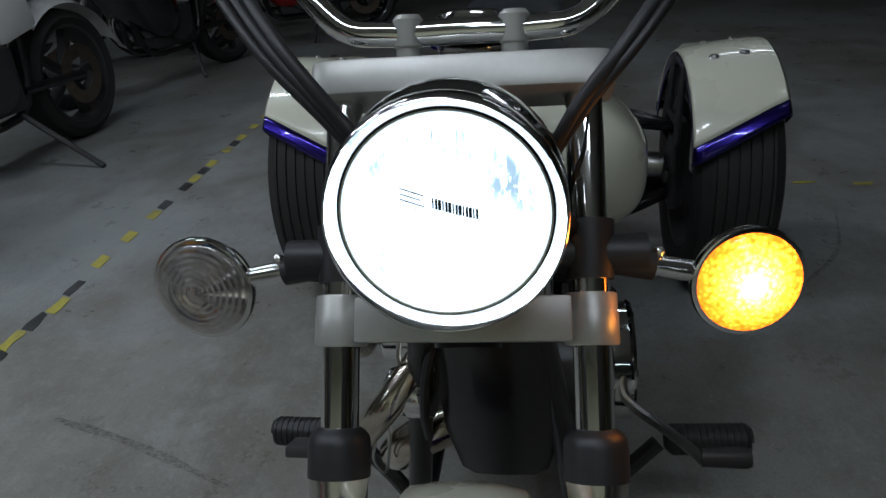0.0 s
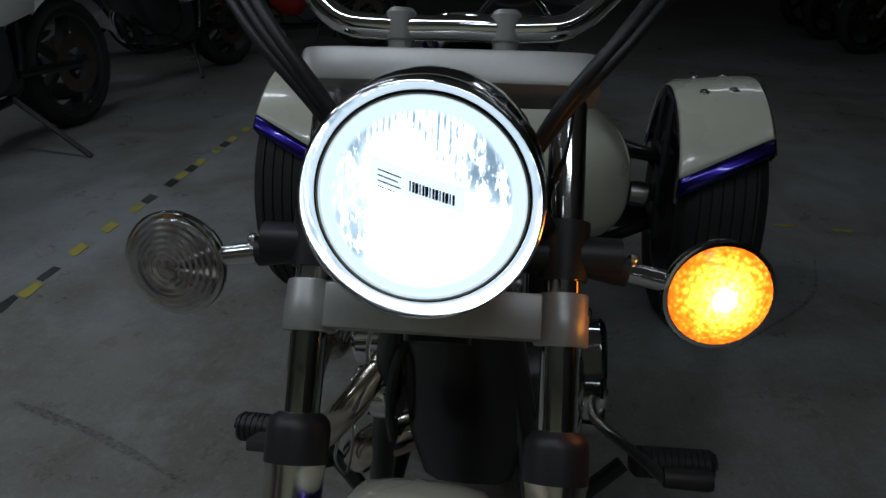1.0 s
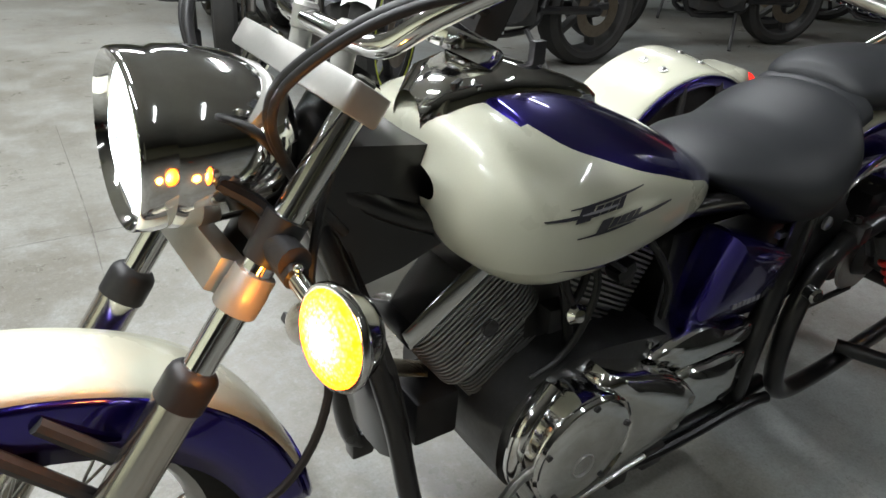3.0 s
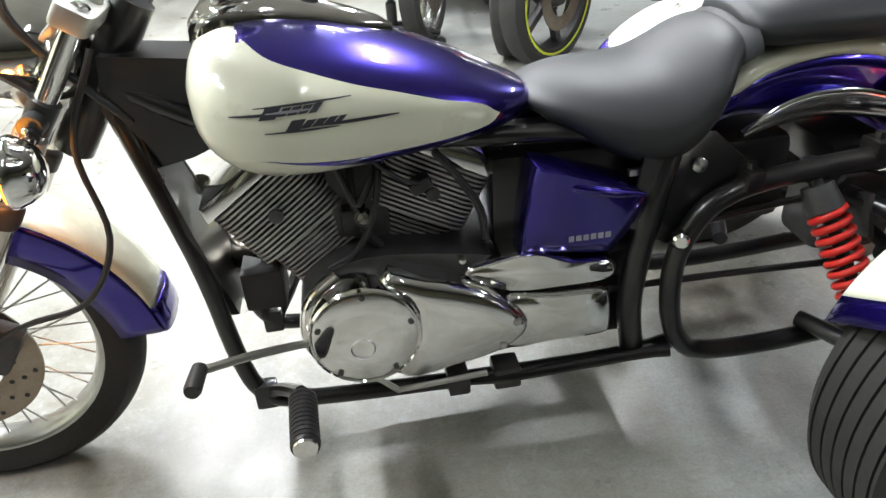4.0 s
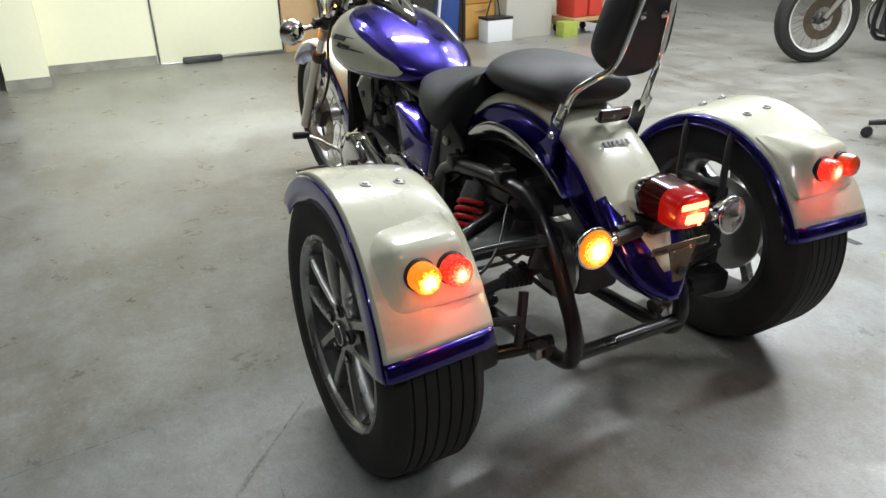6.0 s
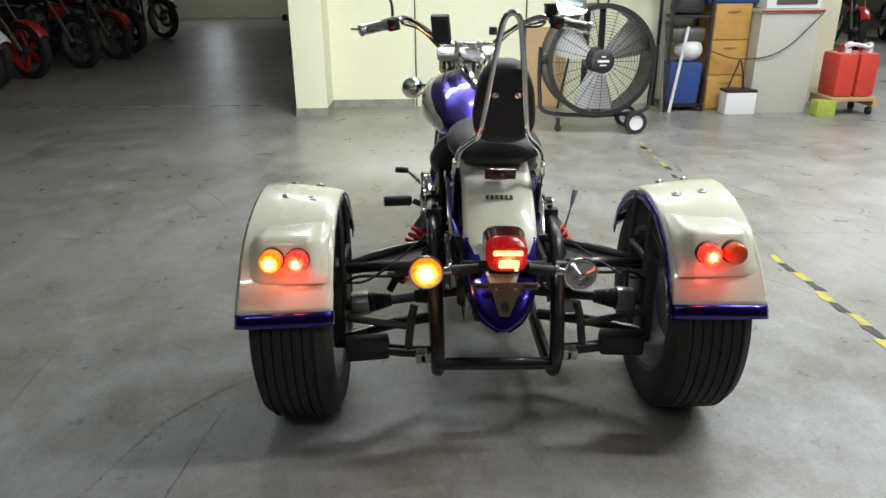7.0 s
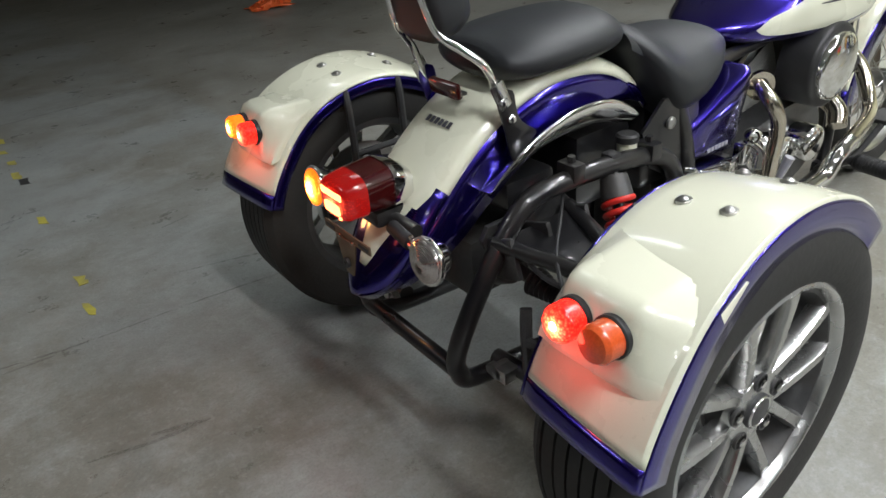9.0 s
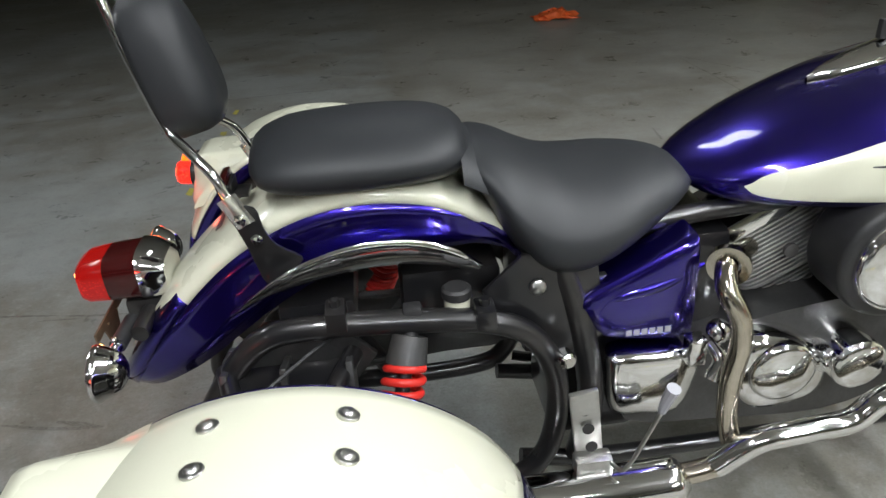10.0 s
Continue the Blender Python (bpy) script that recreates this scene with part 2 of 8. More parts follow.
def floor_material():
    """Worn grey floor paint: broad stains, scuffs and a fine grit, with a soft gloss."""
    mat = bpy.data.materials.new("worn_grey_floor_paint")
    mat.use_nodes = True
    n, link = mat.node_tree.nodes, mat.node_tree.links.new
    out = n["Principled BSDF"]
    place = n.new("ShaderNodeTexCoord")

    def noise_at(scale, detail, rough=0.6, stretch=None):
        tex = n.new("ShaderNodeTexNoise")
        tex.inputs["Scale"].default_value, tex.inputs["Detail"].default_value, tex.inputs["Roughness"].default_value = scale, detail, rough
        if stretch:
            warp = n.new("ShaderNodeMapping")
            warp.inputs["Scale"].default_value = stretch
            warp.inputs["Rotation"].default_value = (0, 0, 0.4)
            link(place.outputs["Object"], warp.inputs["Vector"])
            link(warp.outputs["Vector"], tex.inputs["Vector"])
        else:
            link(place.outputs["Object"], tex.inputs["Vector"])
        return tex

    def ramp(tex, a, b, lo, hi):
        node = n.new("ShaderNodeMapRange")
        for key, value in (("From Min", a), ("From Max", b), ("To Min", lo), ("To Max", hi)):
            node.inputs[key].default_value = value
        link(tex.outputs["Fac"], node.inputs["Value"])
        return node

    def blend(a, b, fac, mode="MIX"):
        node = n.new("ShaderNodeMix")
        node.data_type, node.blend_type = "RGBA", mode
        if isinstance(a, tuple):
            node.inputs["A"].default_value = (*a, 1)
        else:
            link(a, node.inputs["A"])
        if isinstance(b, tuple):
            node.inputs["B"].default_value = (*b, 1)
        else:
            link(b, node.inputs["B"])
        link(fac, node.inputs["Factor"])
        return node.outputs["Result"]

    broad, mid, grit, streak = noise_at(0.9, 6, 0.65), noise_at(5, 10, 0.78), noise_at(150, 4, 0.75), noise_at(1.1, 9, 0.72, (1.0, 2.2, 1.0))
    blot, spots = noise_at(17, 8, 0.8), noise_at(46, 5, 0.7)
    # two casts of the slab meet along a line across the hall
    split = n.new("ShaderNodeSeparateXYZ")
    link(place.outputs["Object"], split.inputs[0])
    lean = n.new("ShaderNodeMath")
    lean.operation = "MULTIPLY_ADD"
    lean.inputs[1].default_value = 0.035
    link(split.outputs["Y"], lean.inputs[0])
    link(split.outputs["X"], lean.inputs[2])
    jitter = n.new("ShaderNodeMath")
    jitter.operation = "MULTIPLY_ADD"
    jitter.inputs[1].default_value = 0.10
    link(blot.outputs["Fac"], jitter.inputs[0])
    link(lean.outputs[0], jitter.inputs[2])
    zone = n.new("ShaderNodeMapRange")
    zone.inputs["From Min"].default_value, zone.inputs["From Max"].default_value = 0.405, 0.455
    link(jitter.outputs[0], zone.inputs["Value"])
    colour = blend((0.285, 0.30, 0.29), (0.265, 0.26, 0.23), zone.outputs["Result"])
    colour = blend(colour, (0.195, 0.185, 0.155), ramp(broad, 0.44, 0.57, 0, 0.9).outputs["Result"])
    colour = blend(colour, (0.37, 0.385, 0.37), ramp(mid, 0.47, 0.64, 0, 0.50).outputs["Result"])
    colour = blend(colour, (0.135, 0.115, 0.085), ramp(streak, 0.51, 0.66, 0, 0.42).outputs["Result"])
    colour = blend(colour, (0.13, 0.125, 0.11), ramp(blot, 0.51, 0.66, 0, 0.34).outputs["Result"])
    colour = blend(colour, (0.40, 0.41, 0.39), ramp(spots, 0.54, 0.68, 0, 0.28).outputs["Result"])
    colour = blend(colour, (0.10, 0.10, 0.095), ramp(grit, 0.46, 0.66, 0, 0.30).outputs["Result"])
    link(colour, out.inputs["Base Color"])
    link(ramp(mid, 0.35, 0.7, 0.24, 0.50).outputs["Result"], out.inputs["Roughness"])
    out.inputs["Specular IOR Level"].default_value = 0.45
    relief = n.new("ShaderNodeBump")
    relief.inputs["Strength"].default_value, relief.inputs["Distance"].default_value = 0.12, 0.002
    link(grit.outputs["Fac"], relief.inputs["Height"])
    link(relief.outputs["Normal"], out.inputs["Normal"])
    return mat


FLOOR = floor_material()

# ---- shapes ----
def smooth_path(points, steps=8, closed=False):
    """Points along a Catmull-Rom curve through the given ones."""
    pts = [Vector(p) for p in points]
    n = len(pts)
    out = []
    for i in range(n if closed else n - 1):
        if closed:
            a, b, c, d = pts[i - 1], pts[i], pts[(i + 1) % n], pts[(i + 2) % n]
        else:
            b, c = pts[i], pts[i + 1]
            a, d = pts[i - 1] if i else b * 2 - c, pts[i + 2] if i + 2 < n else c * 2 - b
        for k in range(steps):
            t = k / steps
            out.append(0.5 * (2 * b + (c - a) * t + (2 * a - 5 * b + 4 * c - d) * t * t + (3 * b - a - 3 * c + d) * t ** 3))
    if not closed:
        out.append(pts[-1])
    return out


def curve_at(points, x):
    """The value at x of a smooth line through (x, value, ...) points in rising x."""
    xs = [p[0] for p in points]
    out = []
    for j in range(1, len(points[0])):
        ys = [p[j] for p in points]
        if x <= xs[0]:
            out.append(ys[0])
        elif x >= xs[-1]:
            out.append(ys[-1])
        else:
            i = max(k for k in range(len(xs) - 1) if xs[k] <= x)
            h = xs[i + 1] - xs[i]
            t = (x - xs[i]) / h
            m0 = (ys[i + 1] - ys[i - 1]) / (xs[i + 1] - xs[i - 1]) if i else (ys[1] - ys[0]) / h
            m1 = (ys[i + 2] - ys[i]) / (xs[i + 2] - xs[i]) if i + 2 < len(xs) else (ys[i + 1] - ys[i]) / h
            out.append((2 * t ** 3 - 3 * t * t + 1) * ys[i] + (t ** 3 - 2 * t * t + t) * h * m0 + (3 * t * t - 2 * t ** 3) * ys[i + 1] + (t ** 3 - t * t) * h * m1)
    return out if len(out) > 1 else out[0]


class Shape:
    """A mesh being put together from rings, boxes, tubes and turned forms."""

    def __init__(self):
        self.v, self.f = [], []

    def add(self, verts, faces, m=None):
        k = len(self.v)
        self.v += [m @ Vector(p) if m else Vector(p) for p in verts]
        self.f += [tuple(i + k for i in face) for face in faces]
        return self

    def rings(self, rings, closed=True, caps=True, loop=False, m=None):
        n = len(rings[0])
        verts = [p for ring in rings for p in ring]
        faces = []
        for i in range(len(rings) if loop else len(rings) - 1):
            a, b = i * n, ((i + 1) % len(rings)) * n
            for j in range(n if closed else n - 1):
                k = (j + 1) % n
                faces.append((a + j, a + k, b + k, b + j))
        if caps and closed and not loop:
            faces.append(tuple(range(n - 1, -1, -1)))
            faces.append(tuple(range((len(rings) - 1) * n, len(rings) * n)))
        return self.add(verts, faces, m)

    def tube(self, points, r, sides=10, steps=6, closed=False, smooth=True):
        path = smooth_path(points, steps, closed) if smooth else [Vector(p) for p in points]
        n = len(path)
        radius = r if callable(r) else (lambda u: r)
        side = None
        rings = []
        for i, p in enumerate(path):
            ahead = (path[(i + 1) % n] if closed else path[min(i + 1, n - 1)]) - (path[i - 1] if closed else path[max(i - 1, 0)])
            ahead.normalize()
            if side is None:
                side = ahead.orthogonal().normalized()
            side = (side - ahead * side.dot(ahead)).normalized()
            up = ahead.cross(side)
            rr = radius(i / (n - 1))
            rings.append([p + rr * (math.cos(a) * side + math.sin(a) * up) for a in [2 * math.pi * k / sides for k in range(sides)]])
        return self.rings(rings, loop=closed)

    def turned(self, profile, m=None, sides=32, close=False):
        """A form turned about z from (radius, height) pairs."""
        rings = [[(r * math.cos(a), r * math.sin(a), z) for a in [2 * math.pi * k / sides for k in range(sides)]] for r, z in profile]
        if close:
            return self.rings(rings, loop=True, m=m)
        return self.rings(rings, m=m)

    def box(self, x, y, z, m=None, bevel=0.0, taper=1.0):
        """A box of that size round its middle; bevelled edges; its top narrowed by taper."""
        bm = bmesh.new()
        bmesh.ops.create_cube(bm, size=1)
        for v in bm.verts:
            k = taper if v.co.z > 0 else 1
            v.co = Vector((v.co.x * x * k, v.co.y * y * k, v.co.z * z))
        if bevel:
            bmesh.ops.bevel(bm, geom=bm.edges[:], offset=bevel, segments=2, affect="EDGES", profile=0.6)
        bm.verts.index_update()
        self.add([v.co.copy() for v in bm.verts], [[v.index for v in f.verts] for f in bm.faces], m)
        bm.free()
        return self

    def slab(self, outline, thick, m=None, bevel=0.0):
        """A plate with that outline in x, y, from z = 0 to thick."""
        bm = bmesh.new()
        face = bm.faces.new([bm.verts.new((p[0], p[1], 0)) for p in outline])
        up = bmesh.ops.extrude_face_region(bm, geom=[face])["geom"]
        bmesh.ops.translate(bm, vec=(0, 0, thick), verts=[g for g in up if isinstance(g, bmesh.types.BMVert)])
        bmesh.ops.recalc_face_normals(bm, faces=bm.faces[:])
        if bevel:
            edges = [e for e in bm.edges if abs(e.verts[0].co.z - e.verts[1].co.z) < 1e-6]
            bmesh.ops.bevel(bm, geom=edges, offset=bevel, segments=2, affect="EDGES", profile=0.6)
        bm.verts.index_update()
        self.add([v.co.copy() for v in bm.verts], [[v.index for v in f.verts] for f in bm.faces], m)
        bm.free()
        return self

    def ball(self, r, m=None, squash=1.0, sides=16):
        half = sides // 2
        return self.turned([(r * math.sin(math.pi * i / half) + 1e-5, -r * squash * math.cos(math.pi * i / half)) for i in range(half + 1)], m, sides)

    def mesh(self, name, sharp=35):
        me = bpy.data.meshes.new(name)
        me.from_pydata([tuple(p) for p in self.v], [], self.f)
        bm = bmesh.new()
        bm.from_mesh(me)
        bmesh.ops.recalc_face_normals(bm, faces=bm.faces[:])
        bm.to_mesh(me)
        bm.free()
        me.polygons.foreach_set("use_smooth", [True] * len(me.polygons))
        me.set_sharp_from_angle(angle=radians(sharp))
        return me


def part(name, shape, mat, parent=None, label="", sharp=35):
    """One mesh object under a thing or a part."""
    me = shape.mesh(name, sharp)
    me.materials.append(mat)
    ob = new(name, me)
    ob.parent = parent
    if label:
        tagged(ob, label)
    return ob


def thing(name, label, category, m=None, group="", kind=""):
    ob = new(name)
    ob.empty_display_size = 0.1
    if m is not None:
        ob.matrix_world = m
    return tagged(ob, label, category, group, kind)


def solid(name, shape, mat, label, category, kind="", group="", m=None, sharp=35):
    ob = part(name, shape, mat, None, "", sharp)
    if m is not None:
        ob.matrix_world = m
    return tagged(ob, label, category, group, kind)


def towards(origin, way):
    """A pose at origin whose z points along way."""
    return Matrix.Translation(origin) @ Vector(way).to_track_quat("Z", "Y").to_matrix().to_4x4()


def oval(n, a, b, power=2.5):
    """n points (u, v) round a squarish oval with half-axes a and b."""
    out = []
    for k in range(n):
        t = 2 * math.pi * k / n
        c, s = math.cos(t), math.sin(t)
        out.append((a * math.copysign(abs(c) ** (2 / power), c), b * math.copysign(abs(s) ** (2 / power), s)))
    return out


def thick(ob, depth, offset=-1):
    mod = ob.modifiers.new("thickness", "SOLIDIFY")
    mod.thickness, mod.offset = depth, offset
    return ob

# ---- the hall ----
def wall(name, x0, x1, y0, y1, z0, z1, mat, label="pale yellow painted concrete wall"):
    s = Shape().box(x1 - x0, y1 - y0, z1 - z0, pose((x0 + x1) / 2, (y0 + y1) / 2, (z0 + z1) / 2))
    return solid(name, s, mat, label, "wall", "structure")


def ground_sheet():
    s = Shape()
    s.add([(-14, -14, 0), (20, -14, 0), (20, 14, 0), (-14, 14, 0)], [(0, 1, 2, 3)])
    return solid("floor", s, FLOOR, "worn grey painted concrete garage floor with stains", "floor", "structure")


ground_sheet()
solid("ceiling", Shape().box(34, 28, 0.2, pose(3, 0, CEIL + 0.1)), CEILPAINT, "grey concrete garage ceiling", "ceiling", "structure")
wall("wall_west", -14.2, -14, -14.2, 14.2, 0, CEIL, WALLPAINT)
wall("wall_east", 20, 20.2, -14.2, 14.2, 0, CEIL, WALLPAINT)
wall("wall_north", -14, 20, 14, 14.2, 0, CEIL, WALLPAINT)
wall("wall_south", -14, 20, -14.2, -14, 0, CEIL, WALLPAINT)
wall("wall_front", 4.86, 5.06, -3.6, 1.03, 0, CEIL, WALLPAINT)
wall("pillar_1", 4.44, 5.2, 1.03, 1.30, 0, CEIL, WALLPAINT, "pale yellow painted concrete pillar with scuffed base")
wall("pillar_2", 4.45, 5.4, 6.75, 8.2, 0, CEIL, WALLPAINT, "pale yellow painted concrete pillar with scuffed base")

win = thing("window_1", "small lit window in the far wall", "window", kind="structure")
part("pane", Shape().box(0.02, 0.62, 1.1, pose(19.985, 6.25, 1.75)), material("lit_window_pane", (0.7, 0.75, 0.8), 0.2, glow=(0.85, 0.95, 1.0), glow_power=1.6), win)
for y in (5.92, 6.58):
    part("frame", Shape().box(0.05, 0.05, 1.2, pose(19.972, y, 1.75), 0.004), WALLPAINT, win)
part("sill", Shape().box(0.08, 0.74, 0.05, pose(19.955, 6.25, 1.17), 0.004), WALLPAINT, win)

COVE = material("dirty_grey_wall_base", (0.26, 0.255, 0.21), 0.75, grain=0.2, scale=30, bump=0.2, dirt=0.6, dirt_colour=(0.12, 0.115, 0.10), dirt_scale=7)
for name, x0, x1, y0, y1 in (("baseboard", 4.434, 4.440, 1.026, 1.306), ("baseboard", 4.440, 5.20, 1.300, 1.306), ("baseboard", 4.440, 4.850, 1.024, 1.030), ("baseboard", 4.852, 4.860, 0.27, 1.024), ("baseboard", 4.444, 4.450, 6.744, 8.20), ("baseboard", 4.450, 5.40, 6.744, 6.750)):
    solid(name, Shape().box(x1 - x0, y1 - y0, 0.07, pose((x0 + x1) / 2, (y0 + y1) / 2, 0.035)), COVE, "dirty grey strip along the wall base", "baseboard", "structure")

# ---- the trike: x ahead, y to its left, rear axle over the origin ----
trike = thing("trike", "cream and blue motorcycle trike, lamps lit, parked on grey floor", "trike")
AXLE_Z, TYRE_R = 0.304, 0.304


def mirror_y(points):
    return [(p[0], -p[1], p[2]) for p in points]


FENDER_R = [(15, 0.339), (40, 0.342), (68, 0.330), (95, 0.3165), (120, 0.304), (140, 0.292), (163, 0.291)]
FENDER_OUT = [(15, 0.608), (90, 0.608), (125, 0.618), (163, 0.629)]


def fender_ring(a, first, side):
    """The fender's section at angle a, from its inner skirt over the crown to its outer skirt."""
    inner, outer, r = 0.405, curve_at(FENDER_OUT, math.degrees(a)), curve_at(FENDER_R, math.degrees(a))
    mid = (inner + outer) / 2
    half = (outer - inner) / 2
    pts = []
    for u, dr in inner_outer_profile:
        if dr < -0.02 and u > 0:
            dr = -0.012 + (dr + 0.012) * (0.80 + 0.20 * min(1, first / 0.25))
        y = mid + half * u
        rr = r + dr + 0.11 * (y - 0.485)
        pts.append((rr * math.cos(a), side * y, 0.303 + rr * math.sin(a)))
    return pts


inner_outer_profile = [(-1, -0.032), (-1, -0.022), (-1, -0.012), (-0.985, -0.006), (-0.93, -0.001), (-0.7, 0.002), (-0.35, 0.0035), (0, 0.004), (0.35, 0.0035),
                       (0.7, 0.002), (0.93, -0.001), (0.985, -0.006), (1, -0.012), (1, -0.034), (1, -0.058)]


def rear_fender(side):
    body = thing("wheel_fender", "", "", group="")
    body.parent = trike
    a1 = radians(163)
    steps = 60
    rings = []
    for i in range(steps + 1):
        ring = []
        for k in range(len(inner_outer_profile)):
            u = inner_outer_profile[k][0] * 0.5 + 0.5
            start = radians(20) + radians(18) * u
            ring.append(fender_ring(start + (a1 - start) * i / steps, i / steps, side)[k])
        rings.append(ring)
    lo, hi = 3, 11
    crown = Shape().rings([r[lo:hi + 1] for r in rings[3:-3]], closed=False, caps=False)
    thick(part("crown", crown, CREAM, body, "cream painted fender crown"), 0.004, 1 if side > 0 else -1)
    for name, a, b in (("inner_skirt", 0, lo), ("outer_skirt", hi, 14)):
        s = Shape().rings([r[a:b + 1] for r in rings], closed=False, caps=False)
        thick(part(name, s, BLUE, body, "blue painted fender skirt"), 0.004, 1 if side > 0 else -1)
    for name, some in (("front_trim", rings[:4]), ("rear_trim", rings[-4:])):
        s = Shape().rings([r[lo:hi + 1] for r in some], closed=False, caps=False)
        thick(part(name, s, BLUE, body, "blue painted fender edge"), 0.004, 1 if side > 0 else -1)
    return body


def rear_wheel(side):
    hub = (0.025, side * 0.516, AXLE_Z)
    w = thing("rear_wheel", "", "")
    w.parent = trike
    m = towards(hub, (0, side, 0))
    prof = [(0.205, -0.088), (0.23, -0.098), (0.267, -0.098), (0.290, -0.088), (0.301, -0.07)]
    for g in (-0.060, -0.036, -0.012, 0.012, 0.036, 0.060):
        prof += [(0.304, g - 0.008), (0.304, g - 0.0022), (0.2985, g - 0.0015), (0.2985, g + 0.0015), (0.304, g + 0.0022), (0.304, g + 0.008)]
    prof += [(0.301, 0.07), (0.290, 0.088), (0.267, 0.098), (0.23, 0.098), (0.205, 0.088)]
    part("tyre", Shape().turned(prof, m, 72, True), RUBBER, w, "worn black tyre with ribbed tread", 30)
    # barrel darker than the rim lip: shade of the recess put into its colour
    part("barrel", Shape().turned([(0.19, -0.085), (0.207, -0.088), (0.207, -0.08), (0.187, -0.06), (0.187, 0.06), (0.195, 0.076), (0.189, 0.076), (0.180, 0.060), (0.180, -0.06)], m, 64, True), DARKMETAL, w, "rim barrel darkened for its shaded recess")
    part("rim", Shape().turned([(0.195, 0.066), (0.199, 0.078), (0.206, 0.080), (0.2095, 0.089), (0.205, 0.092), (0.200, 0.090), (0.197, 0.082), (0.192, 0.072)], m, 64, True), ALLOY, w, "silver alloy rim lip", 50)
    for k in range(5):
        s = Shape()
        for off in (-1, 1):
            a = radians(72 * k + 18)
            r0, r1 = 0.040, 0.195
            p0 = Vector((math.cos(a) * r0 - math.sin(a) * 0.024 * off, math.sin(a) * r0 + math.cos(a) * 0.024 * off, 0.072))
            e = a + off * radians(15)
            p1 = Vector((math.cos(e) * r1, math.sin(e) * r1, 0.074))
            mid = (p0 + p1) / 2
            d = (p1 - p0)
            across = Vector((-d.y, d.x, 0)).normalized()
            rings = []
            for u, wd, zz in ((0, 0.0140, -0.002), (0.2, 0.0110, 0.002), (0.45, 0.0105, 0.005), (0.8, 0.0120, 0.006), (0.93, 0.0145, 0.005), (1, 0.0185, 0.003)):
                c = p0 + d * u + Vector((0, 0, zz))
                rings.append([c + across * wd * 0.7, c + across * wd - Vector((0, 0, 0.008)), c + across * wd - Vector((0, 0, 0.026)), c - across * wd - Vector((0, 0, 0.026)), c - across * wd - Vector((0, 0, 0.008)), c - across * wd * 0.7])
            s.rings(rings, m=m)
        part("spoke", s, ALLOY, w)
    part("hub", Shape().turned([(0.0, 0.03), (0.066, 0.03), (0.068, 0.06), (0.058, 0.073), (0.03, 0.076), (0.0, 0.076)], m, 32), ALLOY, w)
    part("hub_cap", Shape().turned([(0.0, 0.074), (0.029, 0.074), (0.028, 0.081), (0.020, 0.0835), (0.0, 0.0845)], m, 24), DARKMETAL, w, "dark hub cap")
    part("cap_ring", Shape().turned([(0.0225, 0.0825), (0.0235, 0.0838), (0.0255, 0.0835), (0.0265, 0.0815)], m, 32, True), SATIN, w)
    for k in range(5):
        a = radians(72 * k + 18)
        part("nut_pocket", Shape().turned([(0.0, 0.0725), (0.0150, 0.0725), (0.0150, 0.0775), (0.0125, 0.0778), (0.0125, 0.0745), (0.0, 0.0745)], m @ pose(0.052 * math.cos(a), 0.052 * math.sin(a), 0), 18), DARKMETAL, w)
        part("wheel_nut", Shape().turned([(0.0, 0.066), (0.0075, 0.066), (0.0075, 0.080), (0.005, 0.082), (0.0, 0.082)], m @ pose(0.052 * math.cos(a), 0.052 * math.sin(a), 0), 6), CHROME, w)
    part("brake_disc", Shape().turned([(0.0, -0.012), (0.128, -0.012), (0.128, -0.004), (0.080, -0.004), (0.074, 0.018), (0.062, 0.03), (0, 0.03)], m, 48), STEEL, w, "steel brake disc", 40)
    part("caliper", Shape().box(0.055, 0.13, 0.06, m @ pose(0.105, 0.02, -0.012), 0.014), SATIN, w, "pale brake caliper")
    return w


for side in (1, -1):
    rear_fender(side)
    rear_wheel(side)


def lamp_boss(side):
    """The raised seat of the two lamps on the fender's rear face."""
    rings = []
    for y, k in ((0.416, 0.0), (0.428, 0.14), (0.438, 0.46), (0.446, 0.78), (0.454, 0.95), (0.464, 1.0), (0.556, 1.0), (0.566, 0.95), (0.576, 0.78), (0.588, 0.46), (0.602, 0.14), (0.616, 0.0)):
        ring = []
        for x, z, px, pz in ((-0.10, 0.592, -0.10, 0.600), (-0.203, 0.592, -0.165, 0.572), (-0.222, 0.587, -0.185, 0.56), (-0.231, 0.574, -0.20, 0.545), (-0.243, 0.515, -0.235, 0.510), (-0.249, 0.497, -0.246, 0.497), (-0.248, 0.485, -0.25, 0.487), (-0.20, 0.50, -0.20, 0.50)):
            px, pz = px * 0.965, 0.303 + (pz - 0.300) * 0.965
            ring.append((px + (x - px) * k, side * y, pz + (z - pz) * k))
        rings.append(ring)
    return Shape().rings(rings)


def round_lamp(parent, at, way, r, depth, mat, bulb, label):
    m = towards(at, way)
    b = part("lamp", Shape().turned([(0, -0.006), (r * 1.06, -0.006), (r * 1.06, 0.008), (r, 0.010), (0, 0.010)], m, 28), BLACKPLASTIC, parent, label)
    prof = [(r * 0.97, 0.008)]
    for k in range(1, 7):
        prof += [(r * 0.965, 0.008 + depth * 0.75 * (k - 0.5) / 6), (r * 0.94, 0.008 + depth * 0.75 * k / 6)]
    prof += [(r * 0.8, 0.008 + depth * 0.92), (r * 0.5, 0.008 + depth), (0.0, 0.009 + depth)]
    part("lens", Shape().turned(prof, m, 28), mat, b)
    if bulb:
        part("bulb", Shape().ball(r * 0.36, m @ pose(0, 0, 0.008 + depth * 0.92), 0.5, 12), HOT, b, "glowing bulb")


